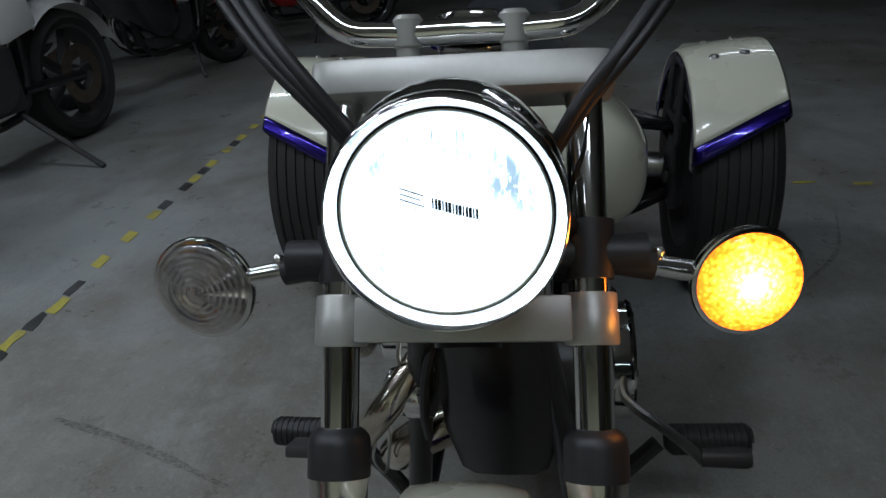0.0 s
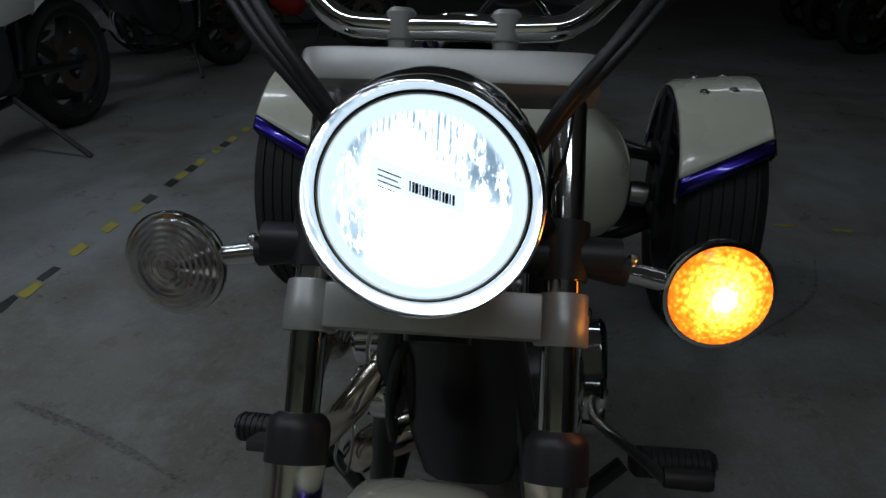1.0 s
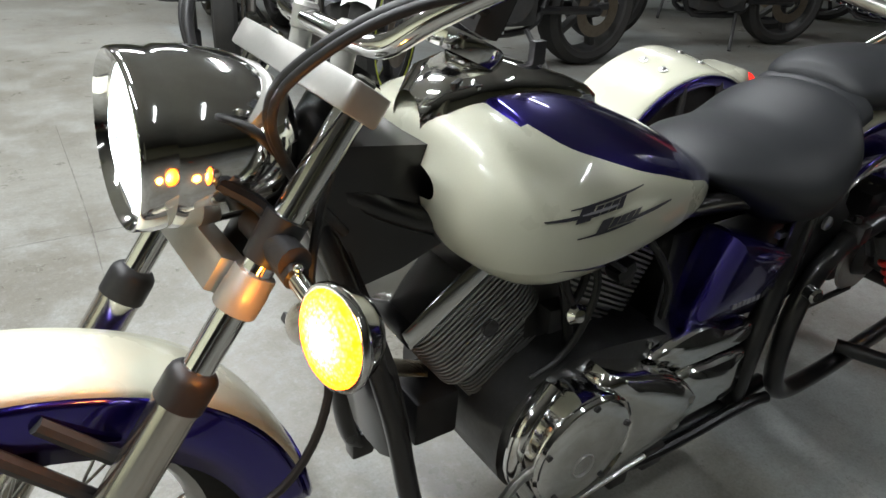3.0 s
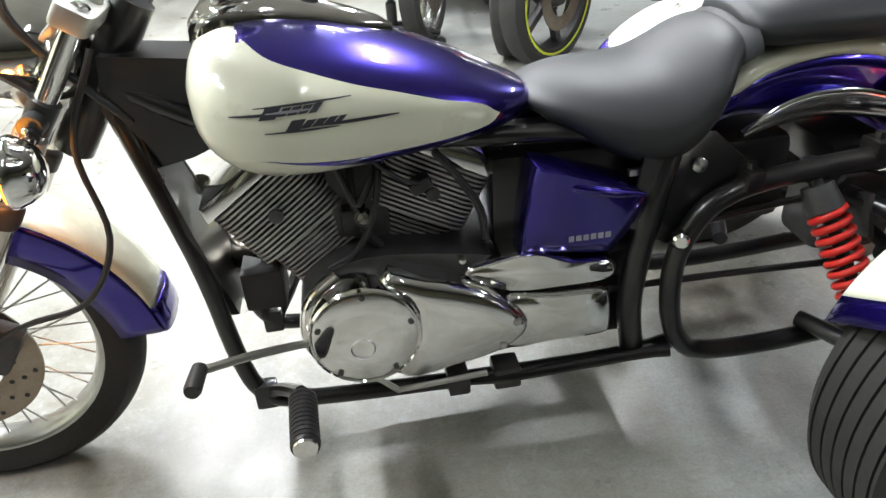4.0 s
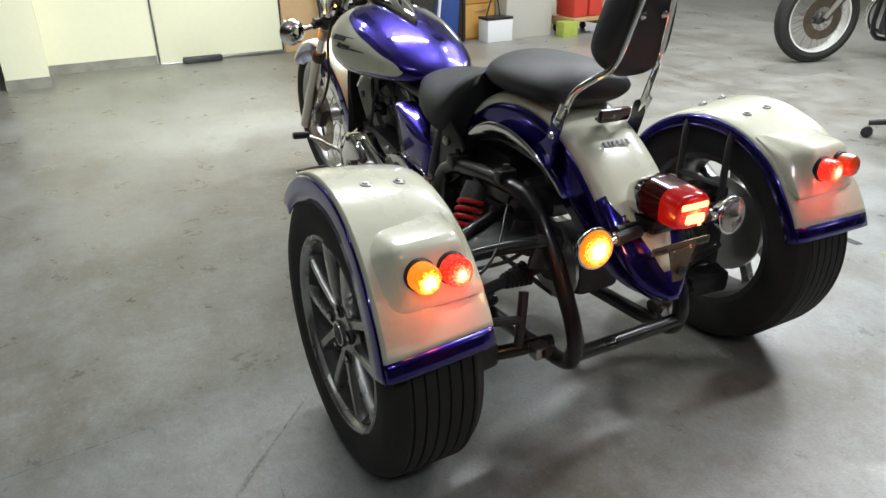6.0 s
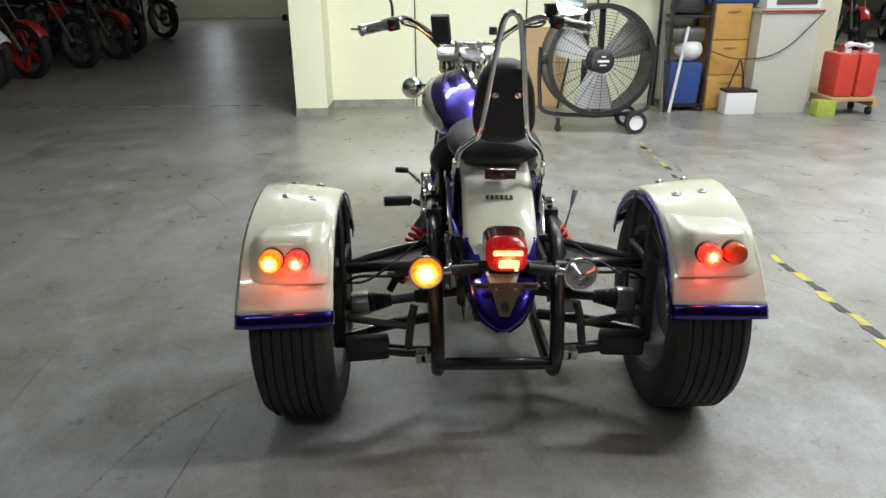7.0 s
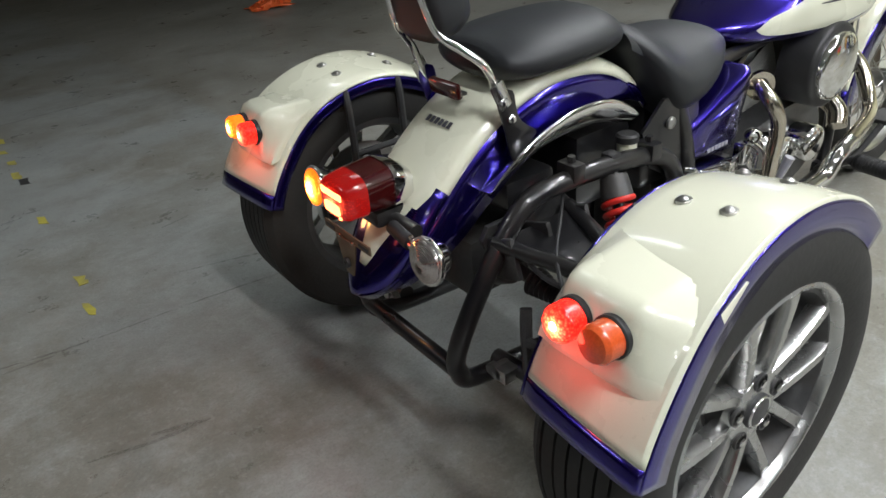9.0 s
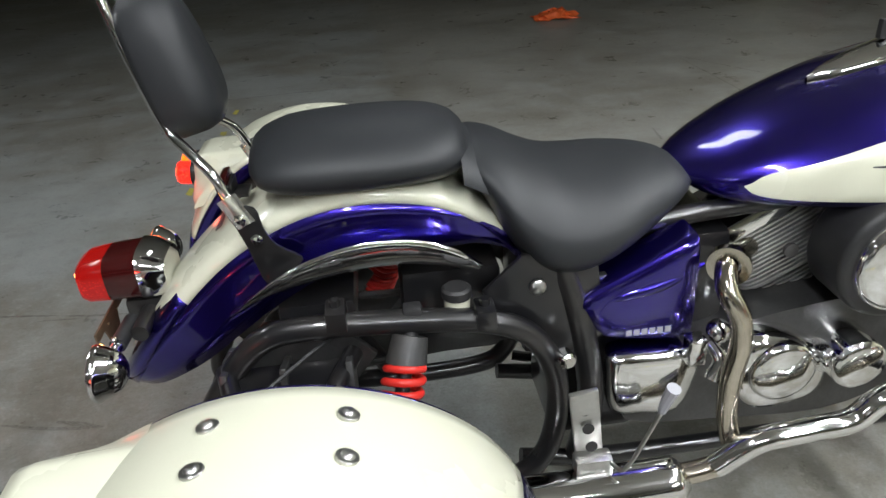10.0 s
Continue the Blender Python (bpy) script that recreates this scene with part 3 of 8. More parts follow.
for side in (1, -1):
    f = thing("lamp_seat", "", "")
    f.parent = trike
    part("seat_block", lamp_boss(side), CREAM, f, "cream painted raised lamp seat", 75)
    red = (-0.234, side * 0.479, 0.543)
    amber = (-0.234, side * 0.538, 0.545)
    round_lamp(f, red, (-1, 0, 0.1), 0.0265, 0.034, REDLIT, True, "lit red round tail lamp")
    round_lamp(f, amber, (-1, 0, 0.1), 0.0265, 0.034, AMBERDIM if side > 0 else AMBERLENS, side > 0, "lit orange round lamp" if side > 0 else "unlit orange round lamp")
    for x, top, way in ((0.115, 0.6175, 0.40), (-0.023, 0.6240, -0.06)):
        for y in (0.469, 0.536):
            m = towards((x, side * y, top + 0.11 * (y - 0.485) + (0.003 if side > 0 else 0.0)), (way, -0.11 * side, 1))
            b = part("dome_bolt", Shape().turned([(0, -0.004), (0.0115, -0.004), (0.0115, 0.0008), (0.0105, 0.0016), (0.0075, 0.0018), (0.0070, 0.0032), (0.0050, 0.0050), (0.0025, 0.0056), (0, 0.0057)], m, 20), STEEL, f, "polished dome-headed bolt")
    # inner braces of the fender
    s = Shape()
    for x in (0.10, -0.04):
        s.tube([(x, side * 0.412, 0.60), (x, side * 0.404, 0.55), (x, side * 0.402, 0.40)], 0.009, 8)
    s.tube([(-0.04, side * 0.402, 0.45), (0.10, side * 0.402, 0.45)], 0.008, 8)
    s.box(0.10, 0.012, 0.09, pose(0.03, side * 0.405, 0.36), 0.003)
    part("fender_brace", s, DARKMETAL, f, "dark steel fender brace")

# -- tank
TANK_HALF = [(0.632, 0.0517), (0.6604, 0.0862), (0.7011, 0.1173), (0.762, 0.1449), (0.8433, 0.1679), (0.9246, 0.1851), (1.0058, 0.1943), (1.0668, 0.1909), (1.1074, 0.1702), (1.1328, 0.1357), (1.146, 0.0805)]
TANK_TOP = [(0.632, 0.666), (0.6604, 0.682), (0.7011, 0.702), (0.762, 0.733), (0.8433, 0.766), (0.9246, 0.793), (1.0058, 0.81), (1.0668, 0.813), (1.1074, 0.803), (1.1328, 0.783), (1.146, 0.748)]
TANK_LOW = [(0.632, 0.639), (0.6604, 0.626), (0.7011, 0.619), (0.762, 0.612), (0.8433, 0.606), (0.9246, 0.602), (1.0058, 0.602), (1.0668, 0.612), (1.1074, 0.634), (1.1328, 0.662), (1.146, 0.704)]
HIGH_LINE = [(0.70, 0.653), (0.712, 0.666), (0.731, 0.677), (0.79, 0.695), (0.854, 0.717), (0.91, 0.735), (0.97, 0.757), (1.02, 0.776), (1.05, 0.795), (1.068, 0.807), (1.076, 0.9)]
MID_LINE = [(0.70, 0.652), (0.712, 0.643), (0.76, 0.637), (0.84, 0.634), (0.93, 0.634), (1.0, 0.642), (1.04, 0.650), (1.05, 0.650)]
LOW_LINE = [(0.70, 0.55), (0.86, 0.60), (0.90, 0.612), (0.95, 0.626), (1.0, 0.638), (1.04, 0.649), (1.05, 0.650)]


def tank_side(x, z):
    """The tank's half width at x and height z."""
    half, top, low = curve_at(TANK_HALF, x), curve_at(TANK_TOP, x), curve_at(TANK_LOW, x)
    belly = low + (top - low) * 0.40
    if z >= belly:
        u = min(1, (z - belly) / (top - belly))
        return half * (1 - u ** 2.3) ** (1 / 2.0)
    u = min(1, (belly - z) / (belly - low))
    return half * (0.55 + 0.45 * (1 - u ** 3.0) ** (1 / 2.2))


def tank_panels():
    n = 56
    xs = [0.632 + (1.146 - 0.632) * (0.5 - 0.5 * math.cos(math.pi * i / n)) for i in range(n + 1)]
    bands = {"lower": [], "stripe": [], "side": [], "top": []}
    for x in xs:
        top, low = curve_at(TANK_TOP, x), curve_at(TANK_LOW, x)
        clamp = lambda z: max(low, min(top, z))
        hi = clamp(curve_at(HIGH_LINE, x) if x > 0.70 else 0.655)
        mid = clamp(curve_at(MID_LINE, x) if x > 0.70 else 0.655)
        lo = min(mid, clamp(curve_at(LOW_LINE, x)))
        if x <= 0.70:
            lo = low
        for name, a, b, k in (("lower", low, lo, 5), ("stripe", lo, mid, 5), ("side", mid, hi, 12), ("top", hi, top, 14)):
            col = []
            for j in range(k + 1):
                u = j / k
                if name == "top":
                    u = 1 - (1 - u) ** 2
                z = a + (b - a) * u
                col.append((x, tank_side(x, z), z))
            bands[name].append(col)
    return bands


tank = thing("fuel_tank", "", "")
tank.parent = trike
panels = tank_panels()
for side in (1, -1):
    flip = lambda cols: [[(p[0], side * p[1], p[2]) for p in col] for col in cols]
    part("side_panel", Shape().rings(flip(panels["side"]), closed=False, caps=False), CREAM, tank, "cream pearl tank side", 60)
    part("lower_panel", Shape().rings(flip(panels["lower"]), closed=False, caps=False), CREAM, tank, "cream pearl tank underside", 60)
    part("stripe", Shape().rings(flip(panels["stripe"]), closed=False, caps=False), BLUE, tank, "blue metallic tapering stripe", 60)
    part("top_panel", Shape().rings(flip(panels["top"]), closed=False, caps=False), BLUE, tank, "blue metallic tank top", 60)
    # the maker's lettering, as slanted dark strokes on the side
    def stroke(s, x0, z0, x1, z1, h):
        pts = []
        for k in range(7):
            x, z = x0 + (x1 - x0) * k / 6, z0 + (z1 - z0) * k / 6
            hh = h * math.sin(math.pi * (0.12 + 0.76 * k / 6))
            pts.append([(x, side * (tank_side(x, z - hh) + 0.0012), z - hh), (x, side * (tank_side(x, z + hh) + 0.0012), z + hh)])
        s.rings(pts, closed=False, caps=False)
    def letter(s, x, z, w, h, lean):
        pts = [(x, z - h), (x - w, z - h), (x - w + lean, z + h), (x + lean, z + h)]
        s.add([(px, side * (tank_side(px, pz) + 0.0014), pz) for px, pz in pts], [(0, 1, 2, 3)])
    dark, pale = Shape(), Shape()
    stroke(dark, 1.078, 0.7165, 1.0, 0.7150, 0.0020)
    stroke(dark, 1.045, 0.7245, 0.915, 0.7235, 0.0016)
    stroke(dark, 0.965, 0.6935, 0.852, 0.6905, 0.0024)
    stroke(dark, 1.035, 0.6905, 0.935, 0.6885, 0.0016)
    # two rows of plain slanted bars
    for k, (w, h) in enumerate(((0.022, 0.0075), (0.012, 0.0050), (0.013, 0.0050), (0.013, 0.0050), (0.011, 0.0056))):
        letter(dark, 1.040 - (0, 0.0235, 0.0368, 0.0511, 0.0654)[k], 0.7165, w, h, -0.011)
    for k, (w, h) in enumerate(((0.019, 0.0072), (0.013, 0.0050), (0.014, 0.0048), (0.013, 0.0050), (0.010, 0.0045))):
        letter(dark, 1.008 - (0, 0.0204, 0.0347, 0.0500, 0.0643)[k], 0.6975, w, h, -0.011)
    stroke(pale, 1.030, 0.7168, 0.968, 0.7160, 0.0017)
    part("badge", dark, BADGEGREY, tank, "dark slanted emblem strokes")
    part("badge_inlay", Shape().add([(p[0], p[1] + side * 0.0006, p[2]) for p in pale.v], pale.f), BADGEPALE, tank)
tank_floor = Shape()
tank_floor.rings([[(p[0], s_ * p[1], p[2]) for s_ in (1, -1)] for p in [col[0] for col in panels["lower"]]], closed=False, caps=False)
part("tank_floor", tank_floor, FRAMEBLACK, tank)

# -- dash on the tank, with the round speedometer
dash = thing("dash", "", "")
dash.parent = trike
rings = []
for x, half, z in ((0.838, 0.004, 0.775), (0.86, 0.018, 0.79), (0.90, 0.030, 0.806), (0.96, 0.040, 0.826), (1.02, 0.052, 0.842), (1.07, 0.056, 0.848), (1.11, 0.049, 0.838), (1.135, 0.03, 0.81)):
    base = curve_at(TANK_TOP, x) - 0.014
    rings.append([(x, half * math.cos(a), base + (z - base) * max(0, math.sin(a)) ** 0.7) for a in [math.pi * k / 14 for k in range(15)]])
part("dash_cover", Shape().rings(rings, closed=False, caps=False), CHROME, dash, "chrome teardrop dash cover", 60)
m = towards((1.075, 0, 0.846), (-0.45, 0, 1))
part("speedometer", Shape().turned([(0.0, 0), (0.050, 0), (0.054, 0.014), (0.053, 0.021), (0.048, 0.024), (0.043, 0.020), (0.040, 0.0185), (0, 0.018)], m, 40), CHROME, dash, "chrome speedometer rim")
part("dial", Shape().turned([(0.0, 0.0185), (0.038, 0.0185), (0.036, 0.0195), (0.0, 0.02)], m, 32), material("dial_face", (0.12, 0.125, 0.13), 0.3, grain=0.2, scale=200), dash, "pale dial face")
s = Shape()
for k in range(12):
    a = radians(-120 + 240 * k / 11)
    s.box(0.007, 0.0012, 0.0006, m @ pose(0, 0, 0.0203) @ pose(0, 0, 0, 0, 0, math.degrees(a)) @ pose(-0.030, 0, 0))
s.box(0.026, 0.0014, 0.0006, m @ pose(-0.008, 0.006, 0.0206, 0, 0, -35))
part("dial_marks", s, BLACKPLASTIC, dash)
part("ignition_key", Shape().box(0.02, 0.012, 0.03, pose(0.95, 0.0, 0.838), 0.003), BLACKPLASTIC, dash, "black ignition key head")
part("filler_cap", Shape().turned([(0, 0), (0.026, 0), (0.027, 0.008), (0.022, 0.014), (0, 0.016)], towards((1.0, -0.085, curve_at(TANK_TOP, 1.0) - 0.028), (0, -0.45, 1)), 28), CHROME, dash, "chrome fuel filler cap")


# -- seats
def cushion(sections, power=2.8, n=28):
    rings = []
    for x, half, low, top, dip in sections:
        ring = []
        for u, v in oval(n, 1, 1, power):
            z = (low + top) / 2 + (top - low) / 2 * v
            if v > 0:
                z -= dip * (1 - u ** 4) * v ** 0.5
            ring.append((x, half * u * (1 - 0.12 * max(0, v)), z))
        rings.append(ring)
    return Shape().rings(rings)


def dense(sections, k=4):
    xs = sorted(p[0] for p in sections)
    pts = sorted(sections)
    out = []
    for i in range(len(xs) - 1):
        for j in range(k):
            x = xs[i] + (xs[i + 1] - xs[i]) * j / k
            out.append((x, *curve_at(pts, x)))
    return out + [pts[-1]]


seat = thing("rider_seat", "", "")
seat.parent = trike
part("cushion", cushion(dense([(0.300, 0.095, 0.690, 0.738, 0), (0.32, 0.120, 0.652, 0.739, 0), (0.35, 0.152, 0.588, 0.730, 0), (0.39, 0.166, 0.536, 0.710, 0), (0.43, 0.169, 0.521, 0.694, 0), (0.48, 0.165, 0.532, 0.688, 0), (0.53, 0.150, 0.558, 0.687, 0), (0.58, 0.121, 0.590, 0.683, 0), (0.62, 0.092, 0.618, 0.673, 0), (0.645, 0.058, 0.635, 0.660, 0)]), 2.2, 36), LEATHER, seat, "black leather bucket seat", 70)
pillion = thing("pillion_seat", "", "")
pillion.parent = trike
part("cushion", cushion(dense([(0.004, 0.0742, 0.735, 0.775, 0), (0.018, 0.1018, 0.718, 0.785, 0), (0.06, 0.1198, 0.706, 0.798, 0), (0.13, 0.1251, 0.703, 0.803, 0), (0.2, 0.124, 0.704, 0.803, 0), (0.26, 0.1145, 0.706, 0.799, 0), (0.298, 0.0954, 0.715, 0.787, 0), (0.314, 0.0636, 0.735, 0.772, 0)]), 2.2, 36), LEATHER, pillion, "black leather pillion pad", 70).location = (-0.016, 0, -0.017)
part("strap", Shape().rings([[(0.318 + 0.022 * a, 0.116 * math.cos(t), 0.705 + 0.050 * math.sin(t) - 0.012 * a) for t in [math.pi * k / 16 for k in range(17)]] for a in (-1, -0.4, 0.4, 1)], closed=False, caps=False), LEATHER, pillion, "black seat strap").location = (-0.012, 0, -0.014)

# -- rear mudguard
CREST = smooth_path([(0.385, 0, 0.585), (0.33, 0, 0.648), (0.26, 0, 0.688), (0.18, 0, 0.706), (0.10, 0, 0.706), (0.02, 0, 0.687), (-0.05, 0, 0.652), (-0.11, 0, 0.610), (-0.17, 0, 0.553), (-0.225, 0, 0.488), (-0.27, 0, 0.425), (-0.300, 0, 0.375)], 5)


def guard_ring(i):
    p = CREST[i]
    t = (CREST[min(i + 1, len(CREST) - 1)] - CREST[max(i - 1, 0)]).normalized()
    nrm = Vector((t.z, 0, -t.x))
    if nrm.z < 0:
        nrm = -nrm
    u = i / (len(CREST) - 1)
    half = 0.092 if u < 0.74 else 0.092 * max(0.03, (1 - ((u - 0.74) / 0.265) ** 2.2)) ** 0.60
    deep = curve_at([(0, 0.02), (0.2, 0.11), (0.5, 0.13), (0.75, 0.115), (0.92, 0.06), (1, 0.012)], u)
    prof = [(1.0, -deep), (1.0, -deep * 0.7), (1.0, -deep * 0.4), (1.0, -0.030), (0.985, -0.020), (0.94, -0.0125), (0.86, -0.0075), (0.6, -0.002), (0.3, 0.0), (0, 0.0005)]
    full = [(a, b) for a, b in prof] + [(-a, b) for a, b in prof[-2::-1]]
    return [tuple(p + Vector((0, half * a, 0)) + nrm * b) for a, b in full]


guard = thing("rear_mudguard", "", "")
guard.parent = trike
rings = [guard_ring(i) for i in range(len(CREST))]
last = 40
crown = [r[3:16] for r in rings[:last]]
for k in range(1, 12):  # the cream runs out in a point above the blue tail
    r = rings[last - 1 + k]
    w = 1 - (k / 13.0) ** 1.15
    crown.append([tuple(Vector(r[9]).lerp(Vector(r[3 + j]), w) + Vector((-0.0015, 0, 0.001))) for j in range(13)])
thick(part("crown", Shape().rings(crown, closed=False, caps=False), CREAM, guard, "cream mudguard crown", 60), 0.003)
thick(part("tail_tip", Shape().rings([r[3:16] for r in rings[last - 1:]], closed=False, caps=False), BLUE, guard, "blue pointed mudguard tip", 60), 0.003)
for a, b in ((0, 4), (15, 19)):
    thick(part("side_panel", Shape().rings([r[a:b] for r in rings], closed=False, caps=False), BLUE, guard, "blue metallic mudguard side", 60), 0.003)
s = Shape()  # the maker's lettering as six plain bars
for k in range(6):
    y = 0.030 - 0.012 * k
    s.box(0.0078, 0.0135, 0.0014, towards((-0.081, y, 0.638), (-0.57, 0, 0.82)), 0.0004)
part("badge", s, BADGEGREY, guard, "row of dark emblem bars")
for side in (1, -1):
    top = smooth_path([(0.298, side * 0.112, 0.568), (0.255, side * 0.114, 0.590), (0.20, side * 0.114, 0.605), (0.13, side * 0.114, 0.606), (0.06, side * 0.113, 0.592), (0.0, side * 0.111, 0.570), (-0.070, side * 0.106, 0.532)], 6)
    rings2 = []
    for i, p in enumerate(top):
        u = i / (len(top) - 1)
        h = 0.004 + 0.0240 * math.sin(math.pi * min(1, 0.08 + u * 0.95)) ** 0.7
        t = (top[min(i + 1, len(top) - 1)] - top[max(i - 1, 0)]).normalized()
        nrm = Vector((-t.z, 0, t.x))
        rings2.append([p + nrm * h * math.cos(a) + Vector((0, side * 0.010 * math.sin(a) - side * 0.013 * math.cos(a), 0)) for a in [2 * math.pi * k / 12 for k in range(12)]])
    part("guard_rail", Shape().rings(rings2), RAIL, guard, "curved chrome side rail", 60)
    foot_line = smooth_path([(-0.042, 0.700, 0), (-0.008, 0.700, 0), (0.000, 0.667, 0), (0.013, 0.640, 0), (0.045, 0.616, 0), (0.034, 0.600, 0), (-0.008, 0.574, 0), (-0.026, 0.635, 0)], 3, True)
    part("bracket_foot", Shape().slab([(q.x, q.y) for q in foot_line], 0.005, Matrix(((1, 0, 0, 0), (0, 0, side, side * 0.1085), (0, 1, 0, 0), (0, 0, 0, 1))), 0.0015), FRAMEBLACK if side < 0 else BLUE, guard, "flat bracket plate")
    plate = Shape().tube([(-0.022, side * 0.109, 0.675), (-0.030, side * 0.107, 0.692), (-0.042, side * 0.104, 0.718)], 0.015, 8)
    plate.v = [Vector((q.x, side * 0.1125 + (q.y - side * 0.107) * 0.30, q.z)) for q in plate.v]
    part("bar_bracket", plate, SATIN, guard, "flat satin bar bracket")
    for x, z in ((-0.029, 0.686), (-0.012, 0.652)):
        part("bolt", Shape().turned([(0, 0), (0.0085, 0), (0.0085, 0.004), (0.006, 0.007), (0, 0.008)], towards((x, side * 0.112, z), (0, side, 0)), 14), CHROME, guard)

# -- sissy bar and backrest
rest = thing("backrest", "", "")
rest.parent = trike
left = [(-0.036, 0.106, 0.705), (-0.055, 0.100, 0.748), (-0.085, 0.078, 0.778), (-0.112, 0.056, 0.806), (-0.135, 0.045, 0.88), (-0.16, 0.032, 0.98), (-0.178, 0.020, 1.055), (-0.184, 0.008, 1.078)]
part("bar", Shape().tube(left + mirror_y(left)[::-1], 0.0072, 12, 5), CHROME, rest, "bent chrome sissy bar", 60)
pad_m = Matrix.Translation((-0.112, 0, 0.876)) @ Matrix.Rotation(radians(-14), 4, "Y")
rings = []
for d, k in ((-0.020, 0.75), (-0.018, 0.93), (-0.008, 1.0), (0.028, 1.0), (0.048, 0.94), (0.058, 0.75), (0.061, 0.3)):
    ring = []
    for u, v in oval(36, 1, 1, 2.9):
        w = 0.078 - 0.026 * max(0, v * 0.5 + 0.3)
        ring.append((d, u * w * k, v * (0.098 * k if k > 0.5 else 0.098 * k)))
    rings.append(ring)
part("pad", Shape().rings(rings, m=pad_m), LEATHER, rest, "black padded backrest", 70)
for y in (0.026, -0.026):
    part("bolt", Shape().turned([(0, 0), (0.008, 0), (0.008, 0.005), (0.005, 0.008), (0, 0.009)], towards((-0.139, y, 0.900), (-1, 0, -0.25)), 14), CHROME, rest)
part("reflector", Shape().box(0.012, 0.078, 0.027, Matrix.Translation((-0.064, -0.002, 0.694)) @ Matrix.Rotation(radians(-12), 4, "Y"), 0.003), REDLENS, rest, "red rectangular reflector")
part("reflector_bracket", Shape().box(0.03, 0.04, 0.006, pose(-0.045, 0, 0.680), 0.001).box(0.006, 0.05, 0.02, pose(-0.055, 0, 0.69), 0.001), FRAMEBLACK, rest)


# -- front end
RAKE = Vector((-0.573, 0, 0.819)).normalized()


def on_fork(z, y=0.0, ahead=0.0):
    """A point of the fork's plane at height z, moved square off it."""
    k = Vector((0.819, 0, 0.573)) * ahead
    return Vector((1.372 + 0.70 * (0.68 - z), y, z)) + k


fork = thing("front_fork", "", "")
fork.parent = trike
for side in (1, -1):
    y = side * 0.103
    part("upper_tube", Shape().tube([on_fork(0.59, y), on_fork(0.85, y)], 0.0157, 20, 1, smooth=False), CHROME, fork, "polished fork tube")
    part("lower_leg", Shape().turned([(0.0, 0), (0.022, 0), (0.0235, 0.02), (0.0235, 0.360), (0.0250, 0.366), (0.0250, 0.388), (0.0235, 0.392), (0, 0.392)], towards(on_fork(0.275, y), RAKE), 24), LEGSILVER, fork, "silver fork lower leg")
    # the seal is lengthened downward to stand in for the leg's shaded front
    part("dust_seal", Shape().turned([(0.0, -0.030), (0.0256, -0.030), (0.0256, -0.004), (0.0245, 0.002), (0.0215, 0.006), (0.0175, 0.009), (0.0, 0.009)], towards(on_fork(0.600, y), RAKE), 24), BLACKPLASTIC, fork, "black dust seal, stretched over the leg's dark top")
    part("lower_clamp", Shape().turned([(0, -0.021), (0.0210, -0.021), (0.0222, -0.019), (0.0222, 0.004), (0.0214, 0.006), (0.0214, 0.019), (0.0205, 0.021), (0, 0.021)], towards(on_fork(0.678, y), RAKE), 24), FORKGREY, fork, "grey fork clamp")
    part("signal_bracket", Shape().turned([(0, -0.024), (0.0195, -0.024), (0.0215, 0.024), (0, 0.024)], towards(on_fork(0.724, y), RAKE), 20).tube([on_fork(0.722, y - side * 0.045), on_fork(0.722, y + side * 0.046)], 0.0165, 12, 1, smooth=False), BLACKPLASTIC, fork, "black turn signal bracket")
    part("top_nut", Shape().turned([(0, 0), (0.014, 0), (0.014, 0.006), (0.010, 0.009), (0, 0.009)], towards(on_fork(0.855, y), RAKE), 6), CHROME, fork)
    part("caliper" if side > 0 else "axle_lug", Shape().box(0.035, 0.05, 0.09, towards(on_fork(0.37, side * 0.073, -0.06), RAKE), 0.008) if side > 0 else Shape().ball(0.022, pose(1.645, -0.09, 0.30)), DARKMETAL, fork, "dark brake caliper" if side > 0 else "")
clamp_m = towards(on_fork(0.678, 0, 0.01), RAKE)
part("lower_yoke", Shape().box(0.172, 0.036, 0.036, clamp_m, 0.0025), FORKGREY, fork, "grey lower fork yoke")
out = []
for u, v in oval(40, 0.128, 0.0275, 7):
    out.append((u, v))
part("top_yoke", Shape().slab(out, 0.031, towards(on_fork(0.832, 0, 0.004), RAKE), 0.004), FORKGREY, fork, "grey top fork yoke")
part("steering_neck", Shape().tube([on_fork(0.66, 0, -0.045), on_fork(0.87, 0, -0.045)], 0.030, 18, 1, smooth=False), FRAMEBLACK, fork)
for y in (0.046, -0.046):
    part("bar_riser", Shape().turned([(0, 0), (0.0115, 0), (0.0115, 0.022), (0.0135, 0.024), (0.0135, 0.046), (0.010, 0.050), (0, 0.050)], towards(on_fork(0.856, y, -0.006), (-0.25, 0, 1)), 20), FORKGREY, fork, "grey handlebar riser")

